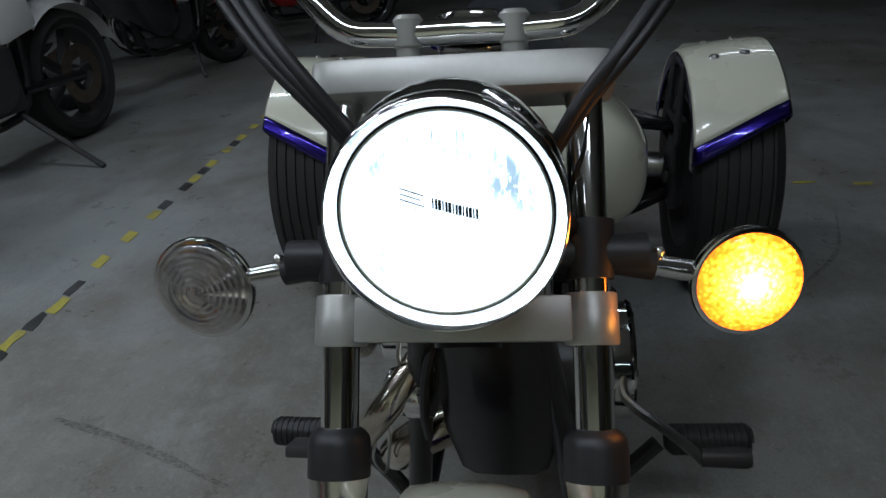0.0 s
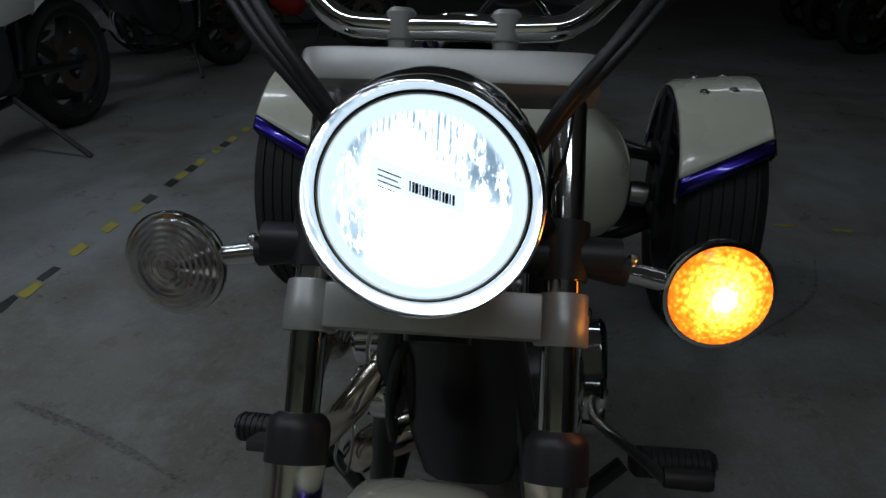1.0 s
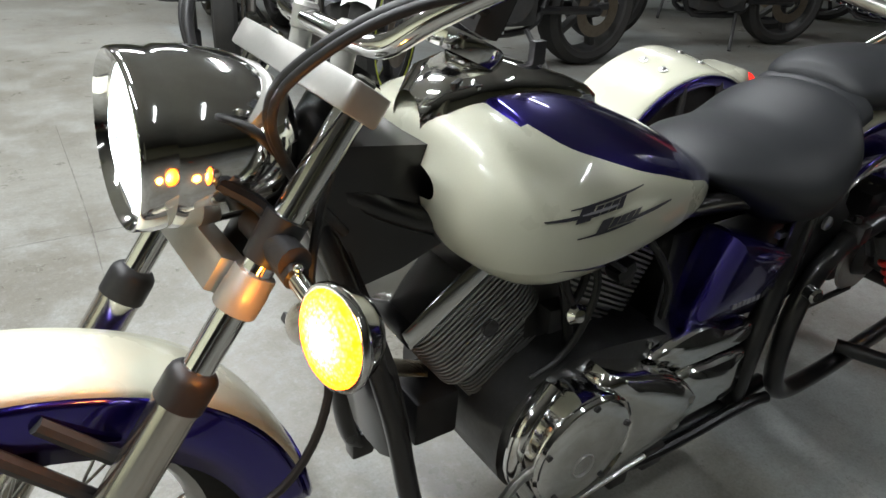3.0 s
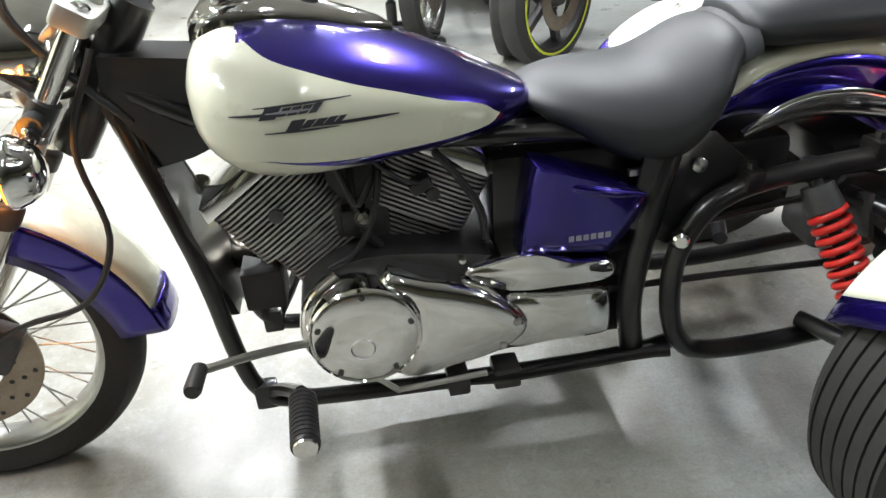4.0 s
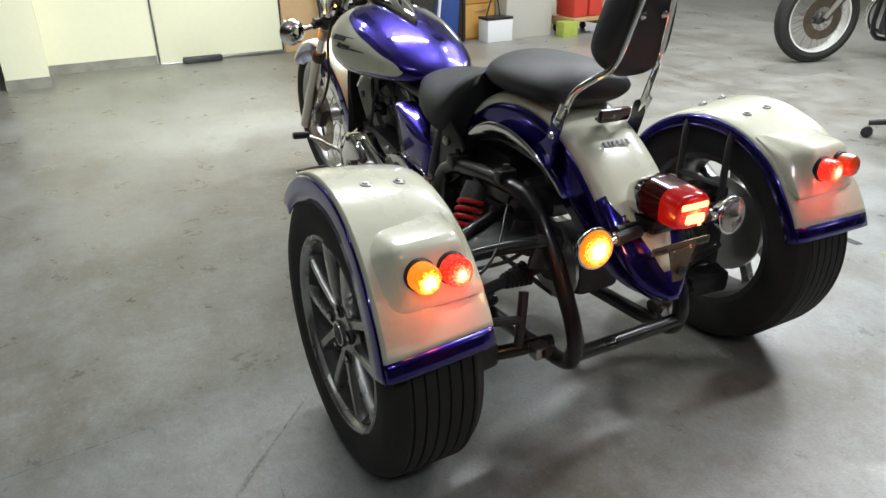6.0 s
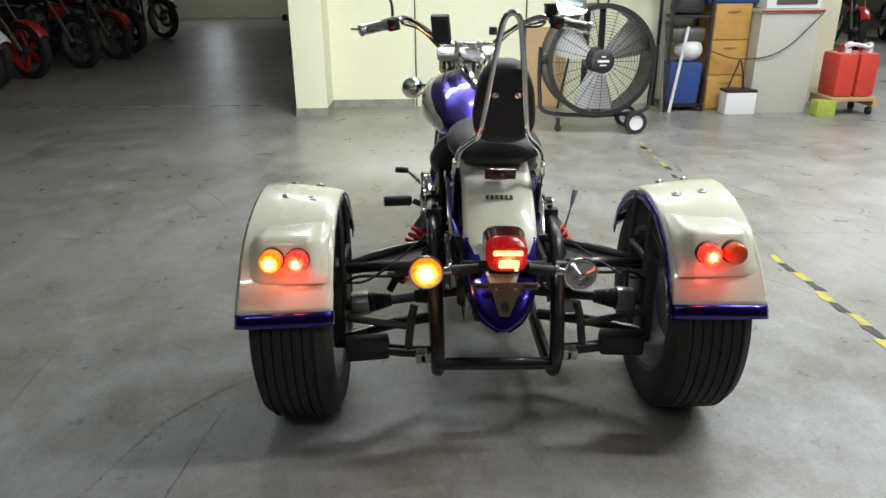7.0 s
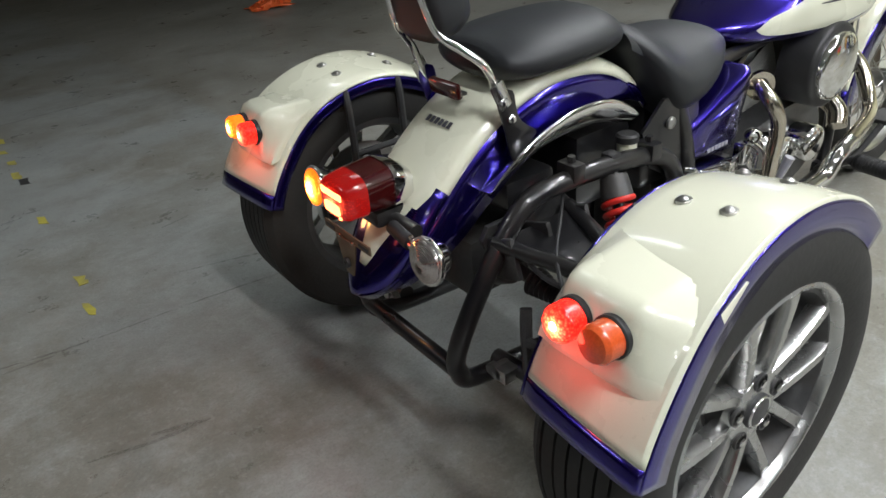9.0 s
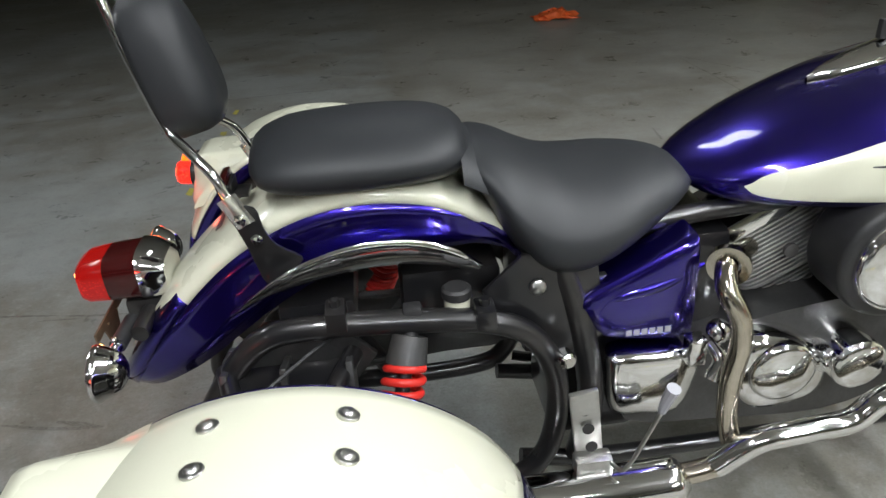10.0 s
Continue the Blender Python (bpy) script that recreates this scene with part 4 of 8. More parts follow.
# -- handlebar with grips, levers, mirrors and cables
bars = thing("handlebar", "", "")
bars.parent = trike
half = [(1.236, 0.0, 0.886), (1.235, 0.065, 0.886), (1.228, 0.105, 0.892), (1.200, 0.145, 0.925), (1.14, 0.200, 0.968), (1.06, 0.248, 0.998), (1.0, 0.285, 1.0), (0.955, 0.34, 0.985), (0.93, 0.42, 0.966)]
part("bar", Shape().tube(mirror_y(half)[:0:-1] + half, 0.0112, 14, 6), CHROME, bars, "chrome pulled-back handlebar", 60)
for side in (1, -1):
    a, b = Vector((0.958, side * 0.325, 0.986)), Vector((0.93, side * 0.428, 0.966))
    way = (b - a).normalized()
    prof = [(0.0, 0), (0.018, 0), (0.0215, 0.004), (0.0215, 0.012)]
    for k in range(8):
        z = 0.016 + k * 0.009
        prof += [(0.0200, z), (0.0200, z + 0.004), (0.0190, z + 0.005), (0.0190, z + 0.008)]
    prof += [(0.0200, 0.09), (0.0220, 0.094), (0.0220, 0.104), (0.014, 0.109), (0, 0.109)]
    part("grip", Shape().turned(prof, towards(a, way), 20), CHROME, bars, "ribbed chrome hand grip")
    c = Vector((0.968, side * 0.305, 0.992))
    part("switch_box", Shape().box(0.050, 0.046, 0.042, towards(c + Vector((0, 0, -0.006)), way), 0.007).box(0.016, 0.024, 0.016, Matrix.Translation(c + Vector((-0.026, 0, 0.004))), 0.003), BLACKPLASTIC, bars, "black switch box")
    part("switch_button", Shape().box(0.010, 0.014, 0.010, Matrix.Translation(c + Vector((-0.030, 0, -0.016))), 0.002), REDPAINT, bars, "red switch button")
    part("lever", Shape().tube([c + Vector((0.035, -side * 0.015, -0.002)), c + Vector((0.048, side * 0.03, -0.004)), c + Vector((0.030, side * 0.10, -0.022)), c + Vector((0.022, side * 0.155, -0.024))], lambda u: 0.0062 - 0.0015 * u, 8, 5), STEEL, bars, "metal hand lever", 60)
    part("lever_mount", Shape().box(0.03, 0.034, 0.026, Matrix.Translation(c + Vector((0.022, -side * 0.008, 0.0))), 0.005), BLACKPLASTIC, bars)
    if side > 0:
        stem = [c + Vector((0.01, 0, 0.02)), c + Vector((0.012, 0.004, 0.07)), c + Vector((0.0, 0.03, 0.11)), c + Vector((-0.01, 0.055, 0.135))]
        head, tilt = Vector((0.955, 0.365, 1.150)), (-1, -0.25, 0.42)
    else:
        stem = [c + Vector((0.01, 0, 0.02)), c + Vector((0.012, -0.006, 0.045)), c + Vector((-0.002, -0.02, 0.06)), c + Vector((-0.02, -0.03, 0.068))]
        head, tilt = Vector((0.925, -0.345, 1.060)), (-0.871, -0.244, 0.427)
        part("brake_reservoir", Shape().box(0.046, 0.040, 0.034, Matrix.Translation(c + Vector((0.022, 0.022, 0.036))), 0.006).box(0.050, 0.044, 0.008, Matrix.Translation(c + Vector((0.022, 0.022, 0.056))), 0.002), BLACKPLASTIC, bars, "black brake fluid reservoir")
    part("mirror_stem", Shape().tube(stem, 0.0052, 8, 5), BLACKPLASTIC if side > 0 else CHROME, bars)
    hm = towards(head, tilt)
    tall = 0.042 if side > 0 else 0.050
    body = [[(p[0] * k * 0.062, p[1] * k * tall, z) for p in oval(28, 1, 1, 2.5 if side > 0 else 4)] for z, k in ((-0.022, 0.25), (-0.018, 0.65), (-0.008, 0.93), (0.0, 1.0), (0.004, 0.98))]
    mirror = part("mirror", Shape().rings(body, m=hm), CHROME, bars, "oval chrome mirror")
    glassy = [[(p[0] * 0.058, p[1] * (tall - 0.004), z) for p in oval(28, 1, 1, 2.5 if side > 0 else 4)] for z in (0.004, 0.0048)]
    part("mirror_glass", Shape().rings(glassy, m=hm), material("mirror_glass", (0.9, 0.9, 0.9), 0.02, 1), mirror)
mount = part("phone_mount", Shape().box(0.074, 0.030, 0.118, towards((1.12, 0.118, 0.955), (-0.35, 0.12, 1)), 0.010), BLACKPLASTIC, bars, "black handlebar phone holder")
part("mount_arm", Shape().tube([(1.125, 0.118, 0.92), (1.15, 0.14, 0.925), (1.18, 0.16, 0.94)], 0.006, 8), BLACKPLASTIC, mount)
part("mount_screen", Shape().box(0.056, 0.0345, 0.094, towards((1.12, 0.118, 0.955), (-0.35, 0.12, 1)), 0.002), material("dark_screen", (0.03, 0.032, 0.035), 0.15), mount)
part("clock", Shape().box(0.028, 0.03, 0.03, pose(1.15, -0.09, 0.945), 0.005), BLACKPLASTIC, bars, "small black handlebar gauge")
for side, k in ((1, 0), (1, 1), (-1, 0), (-1, 1), (-1, 2)):
    j = 0.012 * k
    route = [(1.03 - j, side * 0.27, 0.985), (1.14, side * (0.25 + j), 0.985 - j), (1.26, side * (0.185 + j), 0.945), (1.325, side * (0.13 + j * 0.8), 0.89), (1.335, side * (0.088 + j * 0.5), 0.835), (1.30, side * 0.06, 0.76), (1.24, side * 0.05, 0.68)]
    part("cable", Shape().tube(route, 0.0046 if k else 0.0060, 8, 6), BLACKPLASTIC, bars, "black control cable" if k == 0 else "", 60)

# -- headlight
light = thing("headlight", "", "")
light.parent = trike
LIT = Vector((1.440, -0.003, 0.798))
hm = towards(LIT, (1, 0.0, 0.09))
prof = [(0.0, -0.165), (0.026, -0.162), (0.052, -0.150), (0.070, -0.128), (0.081, -0.095), (0.0855, -0.060), (0.0850, -0.035), (0.082, -0.028), (0.080, -0.012)]
part("shell", Shape().turned(prof, hm, 48), CHROME, light, "chrome headlight bowl", 60)
part("rim", Shape().turned([(0.076, -0.028), (0.0825, -0.028), (0.0840, -0.016), (0.0838, -0.004), (0.0824, 0.002), (0.0806, 0.003), (0.0764, -0.003), (0.0726, -0.010), (0.0712, -0.014), (0.074, -0.02)], hm, 64, True), CHROME, light, "chrome headlight rim", 60)


def headlight_glass():
    """Glowing fluted glass: upright ribs, blotches of the reflector, hottest below the middle."""
    mat = bpy.data.materials.new("lit_fluted_glass")
    mat.use_nodes = True
    n, link = mat.node_tree.nodes, mat.node_tree.links.new
    out = n["Principled BSDF"]
    out.inputs["Base Color"].default_value, out.inputs["Roughness"].default_value = (0.5, 0.55, 0.6, 1), 0.06
    place = n.new("ShaderNodeTexCoord")

    def math_node(kind, a, b):
        node = n.new("ShaderNodeMath")
        node.operation = kind
        for k, v in enumerate((a, b)):
            if isinstance(v, float):
                node.inputs[k].default_value = v
            else:
                link(v, node.inputs[k])
        return node.outputs[0]

    def ramp_of(socket, a, b, lo=0.0, hi=1.0):
        node = n.new("ShaderNodeMapRange")
        node.interpolation_type = "SMOOTHSTEP"
        for key, value in (("From Min", a), ("From Max", b), ("To Min", lo), ("To Max", hi)):
            node.inputs[key].default_value = value
        link(socket, node.inputs["Value"])
        return node.outputs["Result"]

    def away(x, y, z):
        node = n.new("ShaderNodeVectorMath")
        node.operation = "DISTANCE"
        node.inputs[1].default_value = (x, y, z)
        link(flat.outputs[0], node.inputs[0])
        return node.outputs["Value"]

    split = n.new("ShaderNodeSeparateXYZ")
    link(place.outputs["Generated"], split.inputs[0])
    flat = n.new("ShaderNodeCombineXYZ")
    link(split.outputs["Y"], flat.inputs["Y"])
    link(split.outputs["Z"], flat.inputs["Z"])
    ribs = n.new("ShaderNodeTexWave")
    ribs.inputs["Scale"].default_value, ribs.inputs["Distortion"].default_value, ribs.bands_direction = 78, 0.5, "Y"
    link(place.outputs["Object"], ribs.inputs["Vector"])
    tall = n.new("ShaderNodeMapping")
    tall.inputs["Scale"].default_value = (1, 2.6, 1)
    link(place.outputs["Object"], tall.inputs["Vector"])
    blots = n.new("ShaderNodeTexNoise")
    blots.inputs["Scale"].default_value, blots.inputs["Detail"].default_value, blots.inputs["Roughness"].default_value = 75, 4, 0.7
    link(tall.outputs["Vector"], blots.inputs["Vector"])
    cloud = n.new("ShaderNodeTexNoise")
    cloud.inputs["Scale"].default_value, cloud.inputs["Detail"].default_value = 22, 2
    link(place.outputs["Object"], cloud.inputs["Vector"])
    # the moulded ribs stand in the upper middle, facets of the bowl sparkle at the sides, the bulb burns below the middle
    band = ramp_of(away(0, 0.5, 0.82), 0.30, 0.16)
    core = math_node("ADD", ramp_of(away(0, 0.56, 0.30), 0.42, 0.08, 0.0, 14.0), ramp_of(away(0, 0.40, 0.66), 0.24, 0.04, 0.0, 9.0))
    facets = ramp_of(blots.outputs["Fac"], 0.46, 0.66, 0.0, 9.0)
    lines = math_node("MULTIPLY", math_node("MULTIPLY", ribs.outputs["Fac"], band), 7.0)
    veil = ramp_of(cloud.outputs["Fac"], 0.40, 0.62, 0.0, 3.0)
    total = math_node("ADD", math_node("ADD", math_node("ADD", core, facets), math_node("ADD", lines, veil)), 1.5)
    # the clear glass collar round the moulded face
    inside = ramp_of(away(0, 0.5, 0.5), 0.435, 0.405)
    total = math_node("ADD", math_node("MULTIPLY", total, inside), math_node("MULTIPLY", math_node("SUBTRACT", 1.0, inside), 4.3))
    tint = n.new("ShaderNodeMapRange")
    tint.data_type = "FLOAT_VECTOR"
    tint.inputs[7].default_value, tint.inputs[8].default_value = (1.5, 1.5, 1.5), (6.0, 6.0, 6.0)
    tint.inputs[9].default_value, tint.inputs[10].default_value = (0.55, 0.78, 0.92), (0.93, 0.99, 1.0)
    joined = n.new("ShaderNodeCombineXYZ")
    for k in range(3):
        link(total, joined.inputs[k])
    link(joined.outputs[0], tint.inputs[6])
    link(tint.outputs[1], out.inputs["Emission Color"])
    link(total, out.inputs["Emission Strength"])
    return mat


lens = [(0.0720 * k, 0.016 * (1 - k * k) - 0.012) for k in (1.0, 0.93, 0.86, 0.75, 0.5, 0.25)] + [(0.0, 0.004)]
glass = part("lens", Shape().turned(lens, hm, 64), headlight_glass(), light, "glowing fluted headlight glass", 60)
part("lens_ring", Shape().turned([(0.0712, -0.012), (0.0728, -0.010), (0.0728, -0.0078), (0.0714, -0.0080), (0.0702, -0.010)], hm, 64, True), SATIN, light)
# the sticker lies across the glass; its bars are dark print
UP, ACROSS = Vector((0, 0, 1)), Vector((0, 1, 0))


def on_glass(y, z, off=0.0008):
    k = math.hypot(y, z) / 0.0720
    p = LIT + Vector((1, 0, 0.09)).normalized() * (0.016 * (1 - k * k) - 0.012 + off)
    return p + Vector((0, y, 0)) + Vector((-0.09, 0, 1)).normalized() * z


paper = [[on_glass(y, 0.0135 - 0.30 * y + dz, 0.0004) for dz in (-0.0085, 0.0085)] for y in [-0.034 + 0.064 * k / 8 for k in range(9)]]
# the paper emits, in place of the lamplight shining through it
part("sticker", Shape().rings(paper, closed=False, caps=False), material("self_lit_label_paper", (0.7, 0.72, 0.72), 0.6, glow=(0.80, 0.93, 1.0), glow_power=4.6), light, "pale printed sticker on the glass, made to glow")
s = Shape()
for k in range(14):
    y = -0.006 + 0.0022 * k
    w = 0.0005 + 0.0006 * ((k * 7) % 3) / 2
    s.add([on_glass(y - w, 0.010 - 0.30 * (y - 0.006) - 0.0035), on_glass(y + w, 0.010 - 0.30 * (y - 0.006) - 0.0035), on_glass(y + w, 0.010 - 0.30 * (y - 0.006) + 0.0035), on_glass(y - w, 0.010 - 0.30 * (y - 0.006) + 0.0035)], [(0, 1, 2, 3)])
for k in range(4):
    z0 = 0.023 - 0.0036 * k
    for y0, y1 in ((-0.028, -0.012 - 0.002 * (k % 2)),):
        s.add([on_glass(y0, z0 - 0.3 * 0), on_glass(y1, z0 - 0.3 * (y1 - y0)), on_glass(y1, z0 - 0.3 * (y1 - y0) + 0.0009), on_glass(y0, z0 + 0.0009)], [(0, 1, 2, 3)])
part("sticker_print", s, BLACKPLASTIC, light, "dark printed sticker bars")
for side in (1, -1):
    part("bracket", Shape().tube([LIT + Vector((-0.06, side * 0.078, -0.02)), on_fork(0.74, side * 0.085, 0.02), on_fork(0.73, side * 0.1)], 0.008, 8), FRAMEBLACK, light)


# -- turn signals
def turn_signal(at, way, root, mat, label, bulb, size=1.0):
    sig = thing("turn_signal", label, "")
    sig.parent = trike
    m = towards(at, way)
    r = 0.0375 * size
    part("cup", Shape().turned([(0.0, -0.034), (0.014, -0.033), (0.69 * r, -0.026), (0.9 * r, -0.014), (r + 0.0015, -0.002), (r + 0.0035, 0.001), (r + 0.0040, 0.005), (r + 0.0030, 0.008), (r + 0.0005, 0.0085), (0.0, 0.004)], m, 40), CHROME, sig, "chrome signal cup", 60)
    prof = [(r - 0.0005, 0.003), (r - 0.001, 0.009)]
    for k in range(7):
        rr = (r - 0.004) * (1 - k / 7.5)
        z = 0.010 + 0.009 * (1 - (rr / r) ** 2)
        prof += [(rr + 0.0022, z - 0.0004), (rr, z + 0.0012)]
    prof += [(0.004, 0.0205), (0, 0.0208)]
    part("lens", Shape().turned(prof, m, 40), mat, sig, "", 20)
    if bulb:
        part("bulb", Shape().ball(0.0115, m @ pose(0, 0, 0.016), 0.6, 12), HOT, sig, "glowing bulb")
    a, b = Vector(at), Vector(root)
    d = (b - a).normalized()
    mid = a + d * (0.080 if size > 1 else 0.062)
    part("stalk", Shape().tube([a + d * 0.022, a + d * 0.055, mid + d * 0.004], 0.0092, 14, 1, smooth=False), CHROME, sig, "chrome signal stalk")
    part("stalk_base", Shape().tube([mid - d * 0.004, b], 0.0125, 12, 1, smooth=False), BLACKPLASTIC, sig)
    part("screw", Shape().ball(0.005, Matrix.Translation(mid + Vector((0, 0, 0.013)) - d * 0.008)), CHROME, sig)
    return sig


left_signal = turn_signal((1.343, 0.229, 0.696), (1, 0.10, 0.12), on_fork(0.718, 0.12), AMBERLIT, "lit orange front turn signal", True, 1.15)
right_signal = turn_signal((1.343, -0.229, 0.697), (1, -0.10, 0.12), on_fork(0.718, -0.12), CLEARLENS, "clear unlit front turn signal", False, 1.15)
turn_signal((-0.247, 0.182, 0.507), (-1, 0.05, 0.10), (-0.235, 0.06, 0.510), AMBERDIM, "lit orange rear turn signal", True)
turn_signal((-0.247, -0.180, 0.503), (-1, -0.05, 0.10), (-0.235, -0.06, 0.510), CLEARLENS, "clear unlit rear turn signal", False)

# -- front wheel
HUB = Vector((1.645, 0, 0.302))
wheel = thing("front_wheel", "", "")
wheel.parent = trike
wm = towards(HUB, (0, 1, 0)) @ Matrix.Diagonal((1.017, 1.017, 1.0, 1.0))
part("tyre", Shape().turned([(0.233, -0.034), (0.258, -0.044), (0.276, -0.043), (0.29, -0.030), (0.296, -0.012), (0.297, -0.002), (0.294, -0.001), (0.294, 0.001), (0.297, 0.002), (0.296, 0.012), (0.29, 0.030), (0.276, 0.043), (0.258, 0.044), (0.233, 0.034)], wm, 72, True), RUBBER, wheel, "black ribbed front tyre")
part("rim", Shape().turned([(0.224, -0.030), (0.238, -0.036), (0.242, -0.033), (0.232, -0.024), (0.222, 0.0), (0.232, 0.024), (0.242, 0.033), (0.238, 0.036), (0.224, 0.030), (0.214, 0.008), (0.214, -0.008)], wm, 72, True), STEEL, wheel, "polished steel rim", 60)
part("hub", Shape().turned([(0, -0.07), (0.014, -0.07), (0.018, -0.045), (0.045, -0.04), (0.045, -0.032), (0.030, -0.026), (0.026, 0.026), (0.045, 0.032), (0.045, 0.04), (0.018, 0.045), (0.014, 0.07), (0, 0.07)], wm, 32), STEEL, wheel)
for k in range(36):
    a = 2 * math.pi * k / 36
    sgn = 1 if k % 2 else -1
    b = a + (0.42 if (k // 2) % 2 else -0.42)
    part("spoke", Shape().tube([wm @ Vector((0.040 * math.cos(b), 0.040 * math.sin(b), sgn * 0.036)), wm @ Vector((0.220 * math.cos(a), 0.220 * math.sin(a), sgn * 0.006))], 0.0019, 5, 1, smooth=False), STEEL, wheel)
disc = Shape()
n = 72
for r0, r1 in ((0.080, 0.142),):
    disc.turned([(r0, -0.002), (r1, -0.002), (r1, 0.002), (r0, 0.002)], wm @ pose(0, 0, 0.056), n, True)
disc_part = part("brake_disc", disc, DISCSTEEL, wheel, "drilled steel brake disc")
for k in range(5):
    a = 2 * math.pi * k / 5
    part("disc_carrier", Shape().box(0.06, 0.016, 0.004, wm @ pose(0, 0, 0.055) @ pose(0, 0, 0, 0, 0, math.degrees(a)) @ pose(0.065, 0, 0), 0.001), DARKMETAL, disc_part)
for k in range(40):
    a = 2 * math.pi * k / 40
    rr = (0.096, 0.112, 0.128)[k % 3]
    part("disc_hole", Shape().turned([(0, 0), (0.0045, 0), (0.0045, 0.0006), (0, 0.0006)], wm @ pose(rr * math.cos(a), rr * math.sin(a), 0.0584), 8), BLACKPLASTIC, disc_part)

mud = thing("front_mudguard", "", "")
mud.parent = trike
rings = []
for i in range(49):
    a = radians(180 - 135 * i / 48)
    ring = []
    for u, dr in ((1, -0.085), (1, -0.05), (1.0, -0.022), (0.96, -0.011), (0.84, -0.004), (0.5, 0.0), (0, 0.0015), (-0.5, 0.0), (-0.84, -0.004), (-0.96, -0.011), (-1.0, -0.022), (-1, -0.05), (-1, -0.085)):
        w = 0.062
        taper = 1.0 if i < 42 else 0.45 + 0.55 * (48 - i) / 6
        d = dr if dr > -0.03 else -0.022 + (dr + 0.022) * taper
        rr = curve_at([(40, 0.310), (90, 0.312), (118, 0.317), (150, 0.340), (182, 0.366)], math.degrees(a)) + d
        ring.append((HUB.x + rr * math.cos(a), w * u, HUB.z + rr * math.sin(a)))
    rings.append(ring)
thick(part("crown", Shape().rings([r[3:10] for r in rings[3:]], closed=False, caps=False), CREAM, mud, "cream mudguard crown", 60), 0.003)
thick(part("tip", Shape().rings([r[3:10] for r in rings[:4]], closed=False, caps=False), BLUE, mud, "blue mudguard tip", 60), 0.003)
for a, b in ((0, 4), (9, 13)):
    thick(part("side_panel", Shape().rings([r[a:b] for r in rings], closed=False, caps=False), BLUE, mud, "blue metallic mudguard side", 60), 0.003)
for side in (1, -1):
    part("stay", Shape().tube([(1.56, side * 0.064, 0.57), on_fork(0.50, side * 0.075)], 0.009, 8).tube([(1.62, side * 0.064, 0.58), on_fork(0.46, side * 0.075)], 0.009, 8), DARKMETAL, mud)
part("speed_cable", Shape().tube([(1.60, 0.085, 0.33), (1.47, 0.12, 0.40), (1.36, 0.14, 0.44), (1.30, 0.13, 0.54), (1.31, 0.11, 0.68), (1.26, 0.07, 0.80)], 0.005, 8), BLACKPLASTIC, mud, "black speedometer cable")

# -- frame
frame_body = thing("frame", "", "")
frame_body.parent = trike
for side in (1, -1):
    part("down_tube", Shape().tube([(1.265, side * 0.035, 0.70), (1.222, side * 0.065, 0.56), (1.188, side * 0.085, 0.42), (1.163, side * 0.105, 0.26), (1.13, side * 0.115, 0.185), (1.05, side * 0.12, 0.165), (0.80, side * 0.12, 0.155), (0.50, side * 0.12, 0.155), (0.36, side * 0.12, 0.175)], 0.0155, 12, 5), FRAMEBLACK, frame_body, "black frame tube", 60)
    part("backbone", Shape().tube([(1.27, side * 0.03, 0.74), (1.10, side * 0.06, 0.66), (0.85, side * 0.075, 0.615), (0.60, side * 0.085, 0.60), (0.42, side * 0.10, 0.575)], 0.016, 10, 4), FRAMEBLACK, frame_body, "", 60)
    part("upright", Shape().tube([(0.42, side * 0.125, 0.575), (0.455, side * 0.135, 0.45), (0.475, side * 0.135, 0.30), (0.46, side * 0.125, 0.17)], 0.022, 10, 5), FRAMEBLACK, frame_body, "", 60)
    part("seat_plate", Shape().slab([(0.47, 0.60), (0.36, 0.595), (0.30, 0.54), (0.33, 0.46), (0.42, 0.40), (0.49, 0.44)], 0.008, Matrix(((1, 0, 0, 0), (0, 0, side, side * 0.135), (0, 1, 0, 0), (0, 0, 0, 1))), 0.002), FRAMEBLACK, frame_body, "black side plate")
    part("bolt", Shape().turned([(0, 0), (0.0125, 0), (0.0125, 0.005), (0.009, 0.008), (0, 0.009)], towards((0.382, side * 0.145, 0.542), (0, side, 0)), 18), STEEL, frame_body, "bright steel bolt")
    part("bolt", Shape().turned([(0, 0), (0.014, 0), (0.014, 0.018), (0.010, 0.022), (0, 0.022)], towards((0.415, side * 0.172, 0.43), (0.3, side, 0)), 18), CHROME, frame_body)
    loop = [(x, side * y, z) for x, y, z in ((-0.186, 0.150, 0.225), (-0.185, 0.152, 0.275), (-0.14, 0.155, 0.365), (-0.075, 0.158, 0.463), (-0.02, 0.160, 0.514), (0.06, 0.162, 0.525), (0.20, 0.162, 0.517), (0.30, 0.160, 0.501), (0.36, 0.160, 0.474), (0.395, 0.159, 0.425), (0.412, 0.158, 0.36), (0.408, 0.158, 0.27), (0.385, 0.158, 0.205), (0.335, 0.158, 0.170), (0.20, 0.156, 0.163), (0.02, 0.152, 0.174), (-0.15, 0.150, 0.190))]
    part("guard_tube", Shape().tube(loop, 0.0185, 14, 5, closed=True), FRAMEBLACK, frame_body, "black bent guard tube", 60)
    for x, z in ((0.30, 0.514), (0.085, 0.540)):
        part("clip", Shape().box(0.03, 0.045, 0.034, pose(x, side * 0.160, z), 0.005).turned([(0, 0), (0.008, 0), (0.008, 0.014), (0, 0.014)], pose(x, side * 0.160, z + 0.014), 6), FRAMEBLACK, frame_body)
    part("seat_tip", Shape().box(0.022, 0.012, 0.012, pose(0.482, side * 0.128, 0.535), 0.003), STEEL, frame_body)
